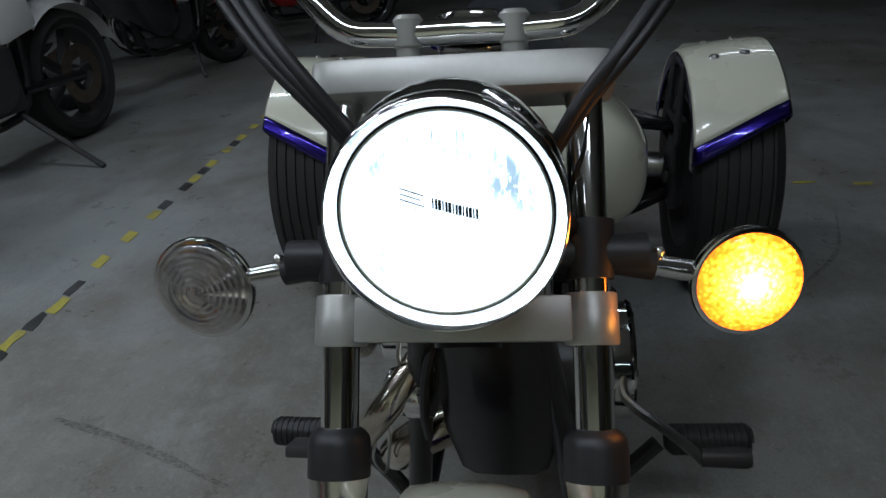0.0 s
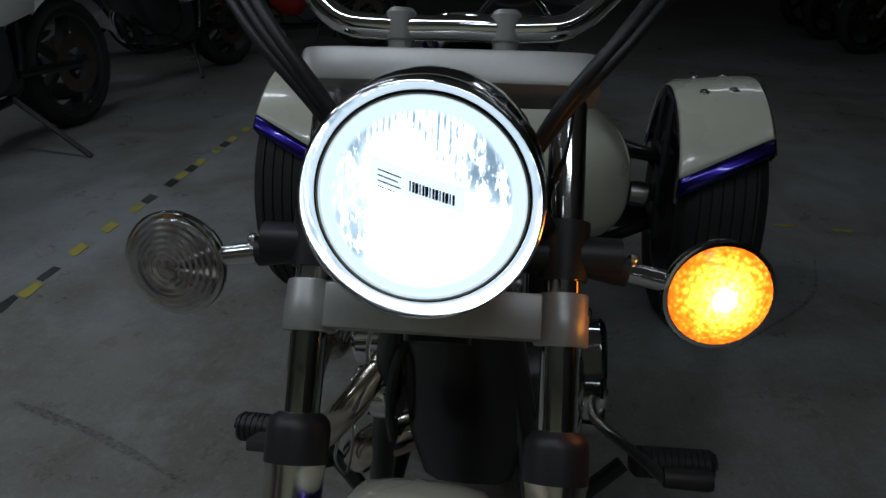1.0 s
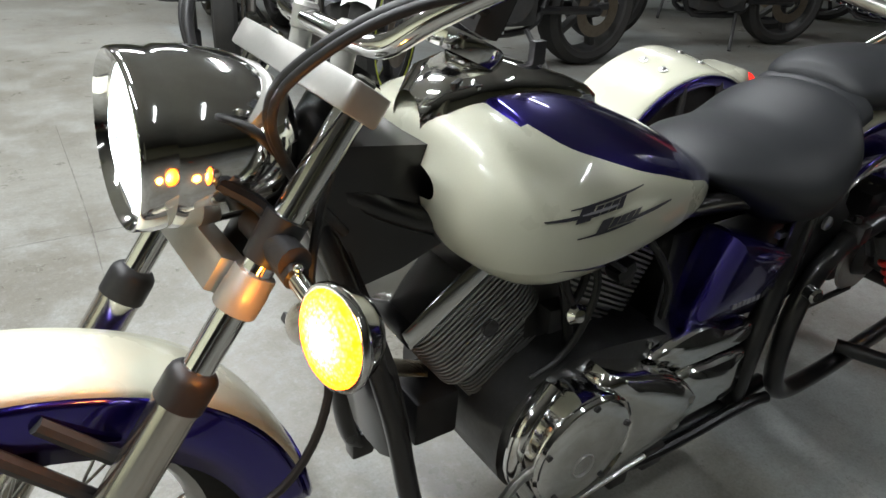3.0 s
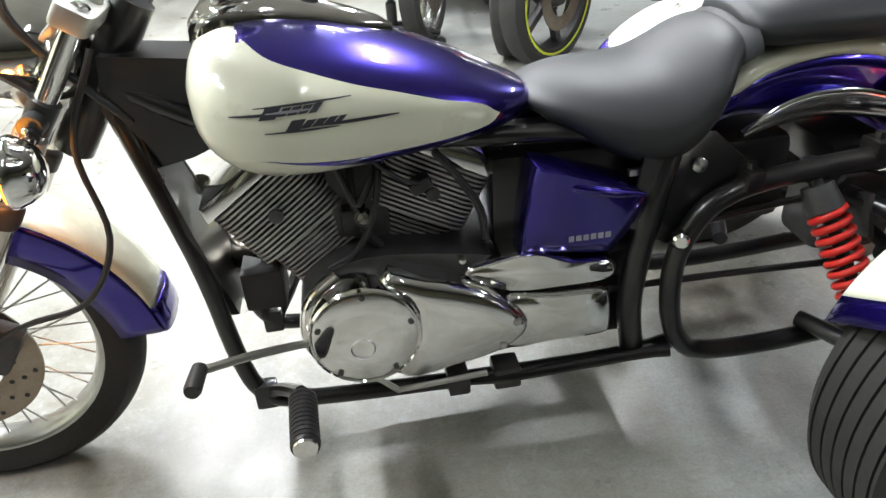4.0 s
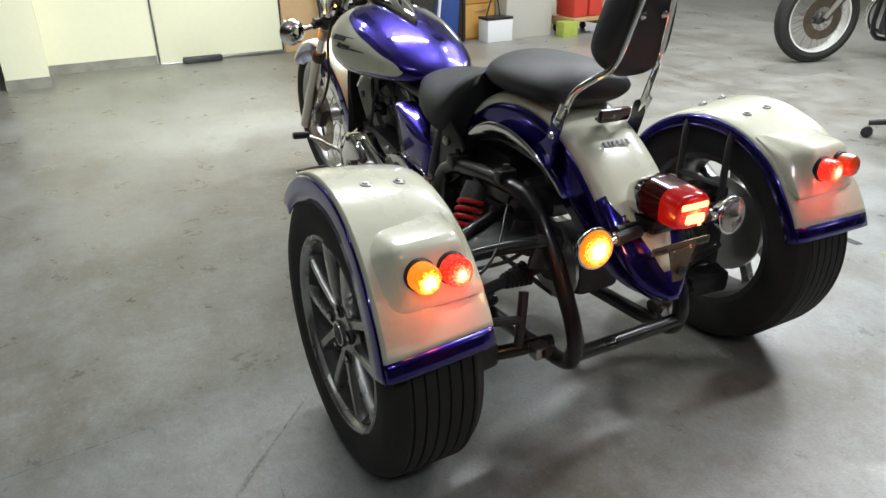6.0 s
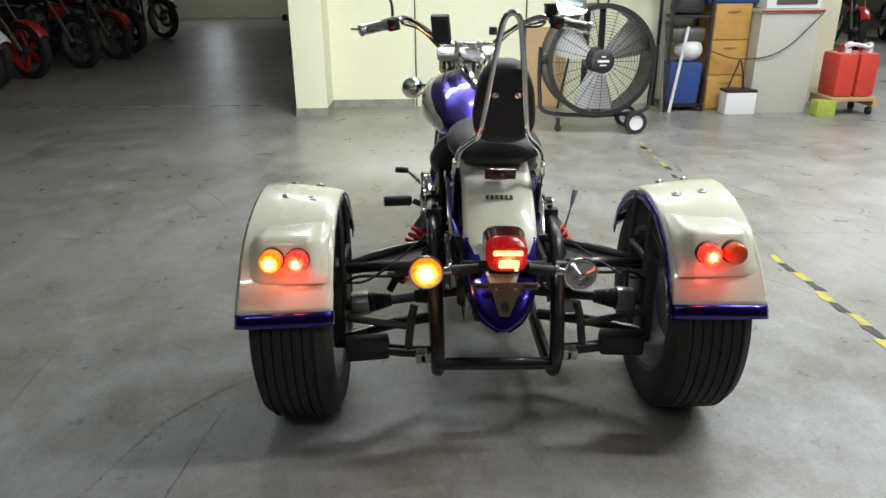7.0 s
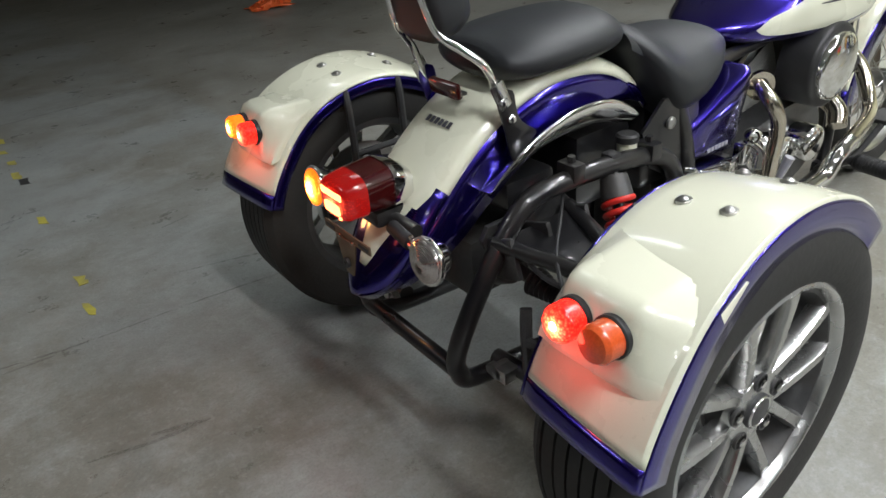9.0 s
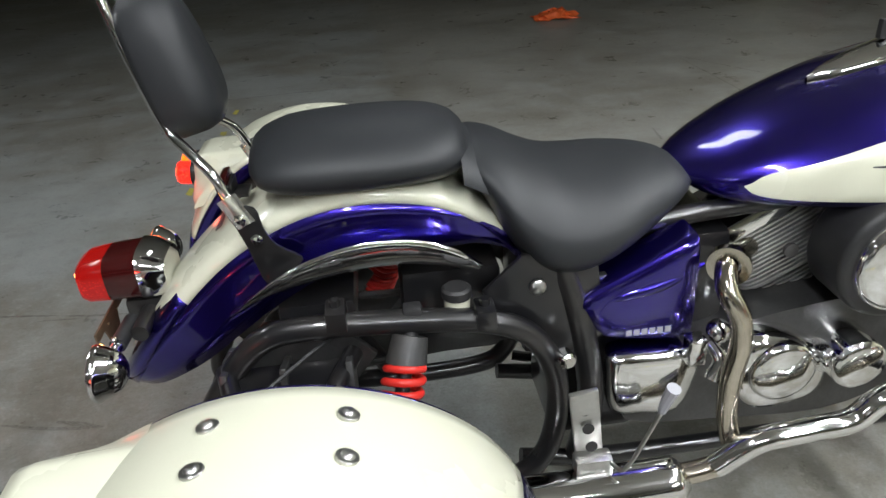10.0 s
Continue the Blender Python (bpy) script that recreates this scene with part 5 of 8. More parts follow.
part("front_panel", Shape().rings([[(x + dx, y, z) for dx, y in ((0.004, lo), (0.016, lo + 0.018), (0.018, (lo + hi) / 2), (0.016, hi - 0.018), (0.004, hi), (-0.02, hi), (-0.02, lo))] for x, z, lo, hi in ((1.262, 0.69, -0.034, 0.040), (1.236, 0.60, -0.048, 0.070), (1.208, 0.50, -0.056, 0.088), (1.184, 0.40, -0.054, 0.086), (1.172, 0.33, -0.040, 0.070))]), FRAMEBLACK, frame_body, "black cover between the down tubes")
part("neck_gusset", Shape().rings([[(x, y, z) for x, z in ((1.262, 0.78), (1.275, 0.70), (1.245, 0.60), (1.165, 0.615), (1.10, 0.64), (1.10, 0.76))] for y in (-0.052, -0.048, 0.048, 0.052)]), FRAMEBLACK, frame_body, "black steering neck cover")
part("rectifier", Shape().box(0.07, 0.09, 0.075, pose(1.105, 0.02, 0.365), 0.006), BLACKPLASTIC, frame_body, "black finned rectifier")
HORN_M = towards((1.195, -0.118, 0.466), (0.12, 1, 0.05))
horn = part("horn", Shape().turned([(0, 0), (0.022, 0), (0.0275, 0.003), (0.0290, 0.008), (0.0290, 0.022), (0.0270, 0.0235), (0.0270, 0.0255), (0.0310, 0.027), (0.0315, 0.033), (0.0310, 0.050), (0.0285, 0.056), (0, 0.056)], HORN_M, 36), CHROME, frame_body, "chrome two-piece horn cup", 40)
part("horn_face", Shape().turned([(0, -0.0015), (0.019, -0.0015), (0.0205, 0.001), (0, 0.001)], HORN_M, 24), DARKMETAL, horn)
part("horn_bracket", Shape().tube([(1.20, -0.085, 0.492), (1.215, -0.080, 0.53), (1.235, -0.070, 0.58)], 0.0042, 8).tube([(1.20, -0.098, 0.494), (1.218, -0.095, 0.535), (1.24, -0.082, 0.585)], 0.0026, 6), STEEL, horn)
part("header_elbow", Shape().tube([(1.085, 0.005, 0.385), (1.135, -0.030, 0.385), (1.160, -0.075, 0.375), (1.158, -0.115, 0.350), (1.135, -0.135, 0.315)], 0.026, 18, 6), BRASS, frame_body, "heat-tinted elbow of the header pipe", 60)
part("loose_wire", Shape().tube([(1.20, -0.125, 0.44), (1.205, -0.140, 0.40), (1.20, -0.150, 0.36), (1.19, -0.140, 0.33), (1.18, -0.132, 0.37), (1.19, -0.126, 0.41)], 0.002, 6), STEEL, frame_body, "thin bare wire loop")
part("hose", Shape().tube([(1.225, -0.05, 0.56), (1.235, -0.062, 0.52), (1.23, -0.07, 0.46), (1.20, -0.075, 0.40)], 0.006, 8), BLACKPLASTIC, frame_body, "black breather hose")
part("cross_bar", Shape().tube([(-0.188, -0.150, 0.226), (-0.190, 0.150, 0.226)], 0.0165, 14, 1, smooth=False), FRAMEBLACK, frame_body, "black lower cross bar")
part("rail_joint", Shape().box(0.05, 0.05, 0.045, pose(0.70, 0.125, 0.162), 0.006), DARKMETAL, frame_body)
part("rail_joint", Shape().box(0.04, 0.05, 0.04, pose(0.79, 0.13, 0.165), 0.006), DARKMETAL, frame_body)
part("battery_tray", Shape().box(0.34, 0.18, 0.20, pose(0.54, 0, 0.47), 0.02).box(0.16, 0.17, 0.30, pose(0.50, 0, 0.33), 0.02), FRAMEBLACK, frame_body, "black inner battery box")

# -- side covers
for side in (1, -1):
    c = thing("side_cover", "", "")
    c.parent = trike
    c.location = (0, 0, -0.010)
    outl = [(0.658, 0.578), (0.645, 0.588), (0.58, 0.566), (0.478, 0.522), (0.464, 0.485), (0.505, 0.408), (0.525, 0.400), (0.645, 0.418), (0.674, 0.435)] if side > 0 else [(0.622, 0.600), (0.600, 0.610), (0.52, 0.566), (0.440, 0.516), (0.452, 0.478), (0.478, 0.445), (0.51, 0.430), (0.625, 0.415), (0.638, 0.45)]
    rings = []
    for d, k in ((0.085, 1.0), (0.128, 1.0), (0.142, 0.975), (0.150, 0.90), (0.153, 0.6), (0.154, 0.2)):
        rings.append([(0.56 + (x - 0.56) * k, side * (d + 0.16 * (z - 0.492) * k), 0.492 + (z - 0.492) * k) for x, z in [(p[0], p[1]) for p in smooth_path([(a, b, 0) for a, b in outl], 3, True)]])
    part("panel", Shape().rings(rings), BLUE, c, "blue metallic side cover", 50)
    part("ridge", Shape().tube([(0.635, side * 0.148, 0.560), (0.56, side * 0.157, 0.536), (0.47, side * 0.148, 0.512)], lambda u: 0.004 + 0.006 * math.sin(math.pi * u), 8), BLUE, c, "", 60)
    s = Shape()
    for k in range(6):
        s.box(0.009, 0.0014, 0.010, pose(0.590 - 0.0125 * k, side * 0.1474, 0.447))
    part("badge", s, BADGEPALE, c, "row of pale emblem bars")


# -- engine: two finned cylinders in a V over chrome cases
engine = thing("engine", "", "")
engine.parent = trike


def cylinder_unit(base, top, half_y, half_w, fins):
    base, top = Vector((base[0], 0, base[1])), Vector((top[0], 0, top[1]))
    axis = (top - base).normalized()
    length = (top - base).length
    m = Matrix.Translation(base) @ axis.to_track_quat("Z", "Y").to_matrix().to_4x4()
    cyl = part("cylinder", Shape().turned([(0, 0), (half_w * 0.72, 0), (half_w * 0.72, length), (0, length)], m, 24), ENGINE, engine, "finned grey engine cylinder")
    for k in range(fins):
        z = length * (0.04 + 0.80 * k / (fins - 1))
        w = half_w * (0.80 if z < length * 0.32 else 1.0)
        h = half_y * (0.86 if z < length * 0.32 else 1.0)
        outl = oval(24, w, h, 6)
        part("fin", Shape().slab(outl, length * 0.8 / fins * 0.50, m @ pose(0, 0, z)), ENGINE, cyl)
    part("head_block", Shape().box(half_w * 1.25, half_y * 1.7, length * 0.9, m @ pose(0, 0, length * 0.45), 0.004), ENGINE, cyl)
    cap = Shape().box(half_w * 2.02, half_y * 2.05, 0.030, m @ pose(0, 0, length * 0.945), 0.007, 0.92)
    cov = part("head_cover", cap, CHROME, cyl, "chrome cylinder head cover")
    for sy in (1, -1):
        part("bolt", Shape().turned([(0, 0), (0.006, 0), (0.006, 0.005), (0, 0.006)], m @ pose(half_w * 0.5, sy * half_y * 0.7, length * 0.97), 6), STEEL, cov)
    for sy in (1, -1):
        part("stud_boss", Shape().turned([(0, 0), (0.012, 0), (0.012, 0.006), (0.006, 0.008), (0, 0.008)], Matrix.Translation(base + axis * length * 0.62 + Vector((0, sy * half_y, 0))) @ Vector((0, sy, 0)).to_track_quat("Z", "Y").to_matrix().to_4x4(), 14), DARKMETAL, cyl)
    return cyl


cylinder_unit((0.976, 0.410), (1.104, 0.586), 0.092, 0.080, 22)
cylinder_unit((0.864, 0.415), (0.770, 0.590), 0.092, 0.073, 20)
part("crankcase", Shape().rings([[(p.x, y * k, p.z) for p in smooth_path([(1.02, 0, 0.40), (0.93, 0, 0.44), (0.80, 0, 0.43), (0.66, 0, 0.40), (0.55, 0, 0.36), (0.54, 0, 0.24), (0.70, 0, 0.215), (0.90, 0, 0.205), (1.02, 0, 0.25), (1.045, 0, 0.33)], 3, True)] for y, k in ((-0.13, 0.98), (-0.12, 1.0), (0.0, 1.0), (0.12, 1.0), (0.13, 0.98))]), CASEGREY, engine, "dark grey alloy crankcase", 40)
for side in (1, -1):
    part("carburettor", Shape().turned([(0, -0.05), (0.028, -0.05), (0.030, -0.02), (0.036, 0.0), (0.036, 0.02), (0.026, 0.05), (0, 0.05)], towards((0.955, side * 0.03, 0.60), (0.1, side, 0)), 20), DARKMETAL, engine, "dark carburettor")
part("intake_tangle", Shape().tube([(0.93, 0.05, 0.60), (0.935, 0.095, 0.55), (0.92, 0.10, 0.48), (0.90, 0.09, 0.44)], 0.008, 8).tube([(0.88, 0.06, 0.61), (0.90, 0.10, 0.57), (0.93, 0.11, 0.53), (0.955, 0.10, 0.60)], 0.006, 8).box(0.04, 0.03, 0.04, pose(0.935, 0.085, 0.495), 0.006), BLACKPLASTIC, engine, "black hoses between the cylinders")
part("intake_box", Shape().box(0.10, 0.13, 0.15, pose(0.925, 0, 0.515), 0.015), DARKMETAL, engine, "dark intake housing between the cylinders")
part("hose", Shape().tube([(0.885, 0.085, 0.60), (0.895, 0.118, 0.55), (0.915, 0.122, 0.49), (0.945, 0.118, 0.445), (0.985, 0.11, 0.42)], 0.0055, 8), BLACKPLASTIC, engine)
part("hose", Shape().tube([(0.80, 0.10, 0.60), (0.765, 0.115, 0.555), (0.735, 0.118, 0.50), (0.725, 0.112, 0.44)], 0.0065, 8), BLACKPLASTIC, engine)
part("vacuum_valve", Shape().turned([(0, -0.016), (0.012, -0.016), (0.016, -0.006), (0.016, 0.006), (0.009, 0.014), (0, 0.015)], towards((0.918, 0.108, 0.505), (0.2, 1, 0.3)), 18), CHROME, engine, "small chrome valve cap")
part("choke_knob", Shape().turned([(0, 0), (0.010, 0), (0.011, 0.014), (0.007, 0.018), (0, 0.018)], towards((0.955, 0.095, 0.600), (0, 1, 0)), 16), SATIN, engine)
for k in range(4):
    part("case_bolt", Shape().turned([(0, 0), (0.006, 0), (0.006, 0.006), (0, 0.007)], towards((0.60 + 0.085 * k, 0.131, 0.392 + 0.012 * (k % 3)), (0, 1, 0.2)), 8), SATIN, engine)
part("spark_cap", Shape().box(0.036, 0.03, 0.022, pose(0.825, 0.095, 0.545, 0, 25, 0), 0.005).tube([(0.83, 0.105, 0.55), (0.86, 0.12, 0.57), (0.90, 0.10, 0.60)], 0.0045, 8), BLACKPLASTIC, engine, "black spark plug cap")


def plate_y(outline, y0, depth, side=1, round_=0.012, n=3):
    """A cover with that x, z outline, standing out to the side with a rounded rim."""
    path = smooth_path([(a, b, 0) for a, b in outline], n, True)
    cx = sum(p.x for p in path) / len(path)
    cz = sum(p.y for p in path) / len(path)
    rings = []
    size = max(abs(p.x - cx) for p in path)
    for d, inset in ((0, 0), (depth - round_, 0), (depth - round_ * 0.35, round_ * 0.3), (depth, round_), (depth + 0.002, size * 0.55), (depth + 0.003, size * 0.9)):
        k = 1 - inset / size
        rings.append([(cx + (p.x - cx) * k, side * (y0 + d), cz + (p.y - cz) * k) for p in path])
    return Shape().rings(rings)


def disc_y(cx, cz, r, y0, depth, side=1, dome=0.004):
    prof = [(0, 0), (r, 0), (r, depth - 0.010), (r - 0.003, depth - 0.003), (r - 0.010, depth), (r * 0.5, depth + dome * 0.8), (0.0, depth + dome)]
    return Shape().turned(prof, towards((cx, side * y0, cz), (0, side, 0)), 56)


gen = part("generator_cover", disc_y(0.942, 0.334, 0.091, 0.10, 0.096), CHROME, engine, "round chrome generator cover", 45)
part("cover_rim", Shape().turned([(0.086, 0.095), (0.090, 0.090), (0.092, 0.094), (0.089, 0.0985)], towards((0.942, 0.098, 0.334), (0, 1, 0)), 56, True), CHROME, gen)
part("emblem", Shape().turned([(0.017, 0.101), (0.019, 0.104), (0.021, 0.101)], towards((0.948, 0.098, 0.316), (0, 1, 0)), 28, True), STEEL, gen)
for k in range(5):
    a = radians(20 + 72 * k)
    part("bolt", Shape().turned([(0, 0), (0.005, 0), (0.005, 0.004), (0, 0.005)], towards((0.942 + 0.078 * math.cos(a), 0.195, 0.334 + 0.078 * math.sin(a)), (0, 1, 0)), 6), DARKMETAL, gen)
tear = [(0.91, 0.420), (0.84, 0.411), (0.75, 0.378), (0.70, 0.342), (0.668, 0.304), (0.676, 0.275), (0.72, 0.248), (0.80, 0.230), (0.90, 0.229)]
drop = part("teardrop_cover", plate_y(tear, 0.10, 0.080, 1, 0.020), CHROME, engine, "long chrome teardrop cover", 45)
for x, z in ((0.795, 0.374), (0.715, 0.266), (0.690, 0.310)):
    part("bolt", Shape().turned([(0, 0), (0.008, 0), (0.008, 0.006), (0.005, 0.008), (0, 0.008)], towards((x, 0.165 if z > 0.36 else 0.174, z), (0, 1, 0.4 if z > 0.36 else 0)), 12), STEEL, drop)
part("rear_cover", plate_y([(0.71, 0.340), (0.62, 0.338), (0.535, 0.334), (0.518, 0.320), (0.514, 0.256), (0.53, 0.238), (0.62, 0.238), (0.71, 0.242)], 0.09, 0.068, 1, 0.014), CHROME, engine, "chrome rear case cover", 45)
part("upper_cover", plate_y([(0.772, 0.395), (0.715, 0.416), (0.65, 0.420), (0.588, 0.394), (0.515, 0.384), (0.512, 0.350), (0.60, 0.346), (0.70, 0.352)], 0.08, 0.07, 1, 0.014), CHROME, engine, "chrome sprocket cover", 45)
part("sprocket_mount", Shape().tube([(0.97, 0.14, 0.42), (1.02, 0.15, 0.38), (1.03, 0.15, 0.31), (1.00, 0.15, 0.25)], 0.016, 10), CHROME, engine, "", 60)

# right-hand side: clutch case, oil filter, round air cleaner
part("clutch_cover", plate_y([(0.785, 0.408), (0.722, 0.410), (0.700, 0.365), (0.710, 0.300), (0.75, 0.262), (0.84, 0.272), (0.866, 0.310), (0.852, 0.365)], 0.10, 0.075, -1, 0.02), CHROME, engine, "chrome clutch cover", 45)
part("clutch_dome", disc_y(0.777, 0.348, 0.056, 0.165, 0.022, -1), CHROME, engine, "round polished clutch dome", 45)
part("filter_cover", disc_y(0.896, 0.355, 0.046, 0.10, 0.10, -1), CHROME, engine, "chrome oil filter cover", 45)
part("gear_case", plate_y([(0.645, 0.388), (0.57, 0.394), (0.506, 0.394), (0.497, 0.37), (0.507, 0.280), (0.56, 0.266), (0.625, 0.264), (0.652, 0.34)], 0.09, 0.065, -1, 0.016), CHROME, engine, "chrome gear case cover", 45)
cleaner = part("air_cleaner", disc_y(0.925, 0.540, 0.100, 0.105, 0.085, -1), BLACKPLASTIC, engine, "black air cleaner drum", 45)
part("cleaner_cover", disc_y(0.925, 0.540, 0.080, 0.185, 0.022, -1, 0.008), CHROME, cleaner, "chrome air cleaner cover", 45)
part("kick_gear", Shape().tube([(0.65, -0.17, 0.42), (0.66, -0.19, 0.40), (0.645, -0.20, 0.37)], 0.012, 10).ball(0.02, pose(0.665, -0.165, 0.435)).box(0.03, 0.03, 0.05, pose(0.63, -0.165, 0.405), 0.006), CHROME, engine, "", 60)

# -- exhaust
exhaust = thing("exhaust", "", "")
exhaust.parent = trike
part("rear_pipe", Shape().tube([(0.735, -0.09, 0.535), (0.672, -0.150, 0.552), (0.650, -0.195, 0.535), (0.668, -0.213, 0.490), (0.674, -0.215, 0.44), (0.668, -0.215, 0.38), (0.672, -0.217, 0.30), (0.685, -0.235, 0.235)], 0.0165, 14, 6), BRASS, exhaust, "heat-tinted rear header pipe", 60)
part("flange", Shape().turned([(0.018, -0.008), (0.032, -0.008), (0.032, 0.006), (0.018, 0.006)], towards((0.668, -0.160, 0.550), (-0.6, -1, 0)), 24, True), BRASS, exhaust)
part("front_pipe", Shape().tube([(1.19, -0.07, 0.52), (1.225, -0.12, 0.46), (1.19, -0.18, 0.38), (1.10, -0.22, 0.365), (0.96, -0.245, 0.352), (0.895, -0.25, 0.332), (0.855, -0.25, 0.296), (0.78, -0.25, 0.287), (0.705, -0.25, 0.277), (0.64, -0.25, 0.234), (0.53, -0.25, 0.222), (0.40, -0.25, 0.218)], 0.018, 14, 6), BRASS, exhaust, "heat-tinted front header pipe", 60)
part("heat_shield", Shape().tube([(0.96, -0.252, 0.358), (0.895, -0.256, 0.338), (0.855, -0.256, 0.302), (0.78, -0.256, 0.293), (0.705, -0.256, 0.283), (0.64, -0.256, 0.240)], 0.0195, 14, 6), CHROME, exhaust, "chrome heat shield", 60)
part("muffler", Shape().tube([(0.60, -0.25, 0.216), (0.56, -0.25, 0.214), (0.40, -0.25, 0.210), (0.25, -0.25, 0.206), (0.20, -0.25, 0.205)], lambda u: 0.022 + 0.018 * min(1, u * 6), 20, 5), CHROME, exhaust, "chrome muffler", 60)
part("hanger", Shape().box(0.045, 0.010, 0.15, pose(0.440, -0.225, 0.335, 8, -8, 0), 0.004).box(0.06, 0.03, 0.03, pose(0.450, -0.235, 0.262), 0.006), STEEL, exhaust, "bright drilled hanger plate")
for k in range(3):
    part("hanger_hole", Shape().turned([(0, 0), (0.0095, 0), (0.0095, 0.0012), (0, 0.0012)], towards((0.440 + 0.005 * (k - 1), -0.2315 - 0.0045 * k, 0.368 - 0.033 * k), (0, -1, 0.12)), 16), BLACKPLASTIC, exhaust)

# -- pegs, pedals, lever
controls = thing("foot_controls", "", "")
controls.parent = trike
for side in (1, -1):
    part("peg_mount", Shape().tube([(1.12, side * 0.115, 0.19), (1.09, side * 0.16, 0.225), (1.055, side * 0.225, 0.268)], 0.012, 10).box(0.04, 0.03, 0.05, pose(1.13, side * 0.115, 0.185), 0.006), FRAMEBLACK, controls)
    prof = [(0, 0), (0.014, 0), (0.020, 0.006)]
    for k in range(11):
        prof += [(0.0225, 0.010 + 0.009 * k), (0.0225, 0.0155 + 0.009 * k), (0.0212, 0.0162 + 0.009 * k), (0.0212, 0.0184 + 0.009 * k)]
    prof += [(0.0225, 0.109), (0.021, 0.114), (0, 0.114)]
    peg = part("foot_peg", Shape().turned(prof, towards((1.052, side * 0.235, 0.272), (-0.05, side, -0.02)), 18), BLACKPLASTIC, controls, "black ribbed rubber foot peg")
    part("peg_cap", Shape().turned([(0, 0.112), (0.020, 0.112), (0.018, 0.118), (0, 0.120)], towards((1.052, side * 0.235, 0.272), (-0.05, side, -0.02)), 18), CHROME, peg)
part("shift_lever", Shape().tube([(1.01, 0.175, 0.325), (1.06, 0.19, 0.335), (1.13, 0.225, 0.352), (1.190, 0.255, 0.362)], 0.007, 8), STEEL, controls, "steel shift lever")
part("shift_pad", Shape().turned([(0, -0.02), (0.012, -0.02), (0.013, 0.03), (0.011, 0.036), (0, 0.036)], towards((1.188, 0.272, 0.366), (0.05, 1, 0.05)), 16), BLACKPLASTIC, controls)
part("shift_rod", Shape().tube([(1.02, 0.17, 0.32), (0.90, 0.165, 0.19), (0.74, 0.155, 0.19)], 0.0055, 8, smooth=False), STEEL, controls)
part("brake_pedal", Shape().tube([(1.03, -0.17, 0.22), (1.10, -0.21, 0.26), (1.16, -0.235, 0.34)], 0.008, 8).box(0.045, 0.06, 0.016, pose(1.175, -0.24, 0.355, 0, -25, 0), 0.004), DARKMETAL, controls, "dark brake pedal")
part("side_stand", Shape().tube([(0.80, 0.13, 0.165), (0.70, 0.145, 0.165), (0.46, 0.15, 0.175), (0.40, 0.16, 0.18)], 0.011, 10), FRAMEBLACK, controls, "folded black side stand")
lever = part("hand_gear_lever", Shape().tube([(0.46, -0.20, 0.275), (0.48, -0.262, 0.272), (0.490, -0.280, 0.295), (0.503, -0.300, 0.365), (0.515, -0.318, 0.435)], 0.0034, 8), STEEL, controls, "thin bent lever")
part("knob", Shape().tube([(0.514, -0.317, 0.430), (0.517, -0.321, 0.450), (0.522, -0.328, 0.478)], lambda u: 0.006 + 0.004 * u, 10), BADGEPALE, lever, "pale worn knob")

# -- rear suspension and drive
rear = thing("rear_suspension", "", "")
rear.parent = trike
part("gearbox", Shape().box(0.15, 0.12, 0.13, pose(0.0, 0, 0.345), 0.02).turned([(0, -0.10), (0.035, -0.10), (0.05, -0.07), (0.05, 0.07), (0.035, 0.10), (0, 0.10)], towards((0, 0, 0.345), (0, 1, 0)), 24), DARKMETAL, rear, "dark axle gearbox")
part("sprocket", Shape().turned([(0.03, -0.004), (0.085, -0.004), (0.085, 0.004), (0.03, 0.004)], towards((0.0, 0.075, 0.345), (0, 1, 0)), 40, True), STEEL, rear, "steel drive sprocket")
chain = Shape()
for z in (0.428, 0.262):
    chain.tube([(0.0, 0.075, z), (0.30, 0.09, 0.345 + (z - 0.345) * 0.75), (0.56, 0.10, 0.33 + (z - 0.345) * 0.45)], 0.007, 6)
part("chain", chain, DARKMETAL, rear, "dark drive chain")
part("under_seat_box", Shape().box(0.16, 0.17, 0.16, pose(0.26, 0, 0.47), 0.02).box(0.12, 0.19, 0.06, pose(0.05, 0, 0.49), 0.012), FRAMEBLACK, rear, "black box under the mudguard")
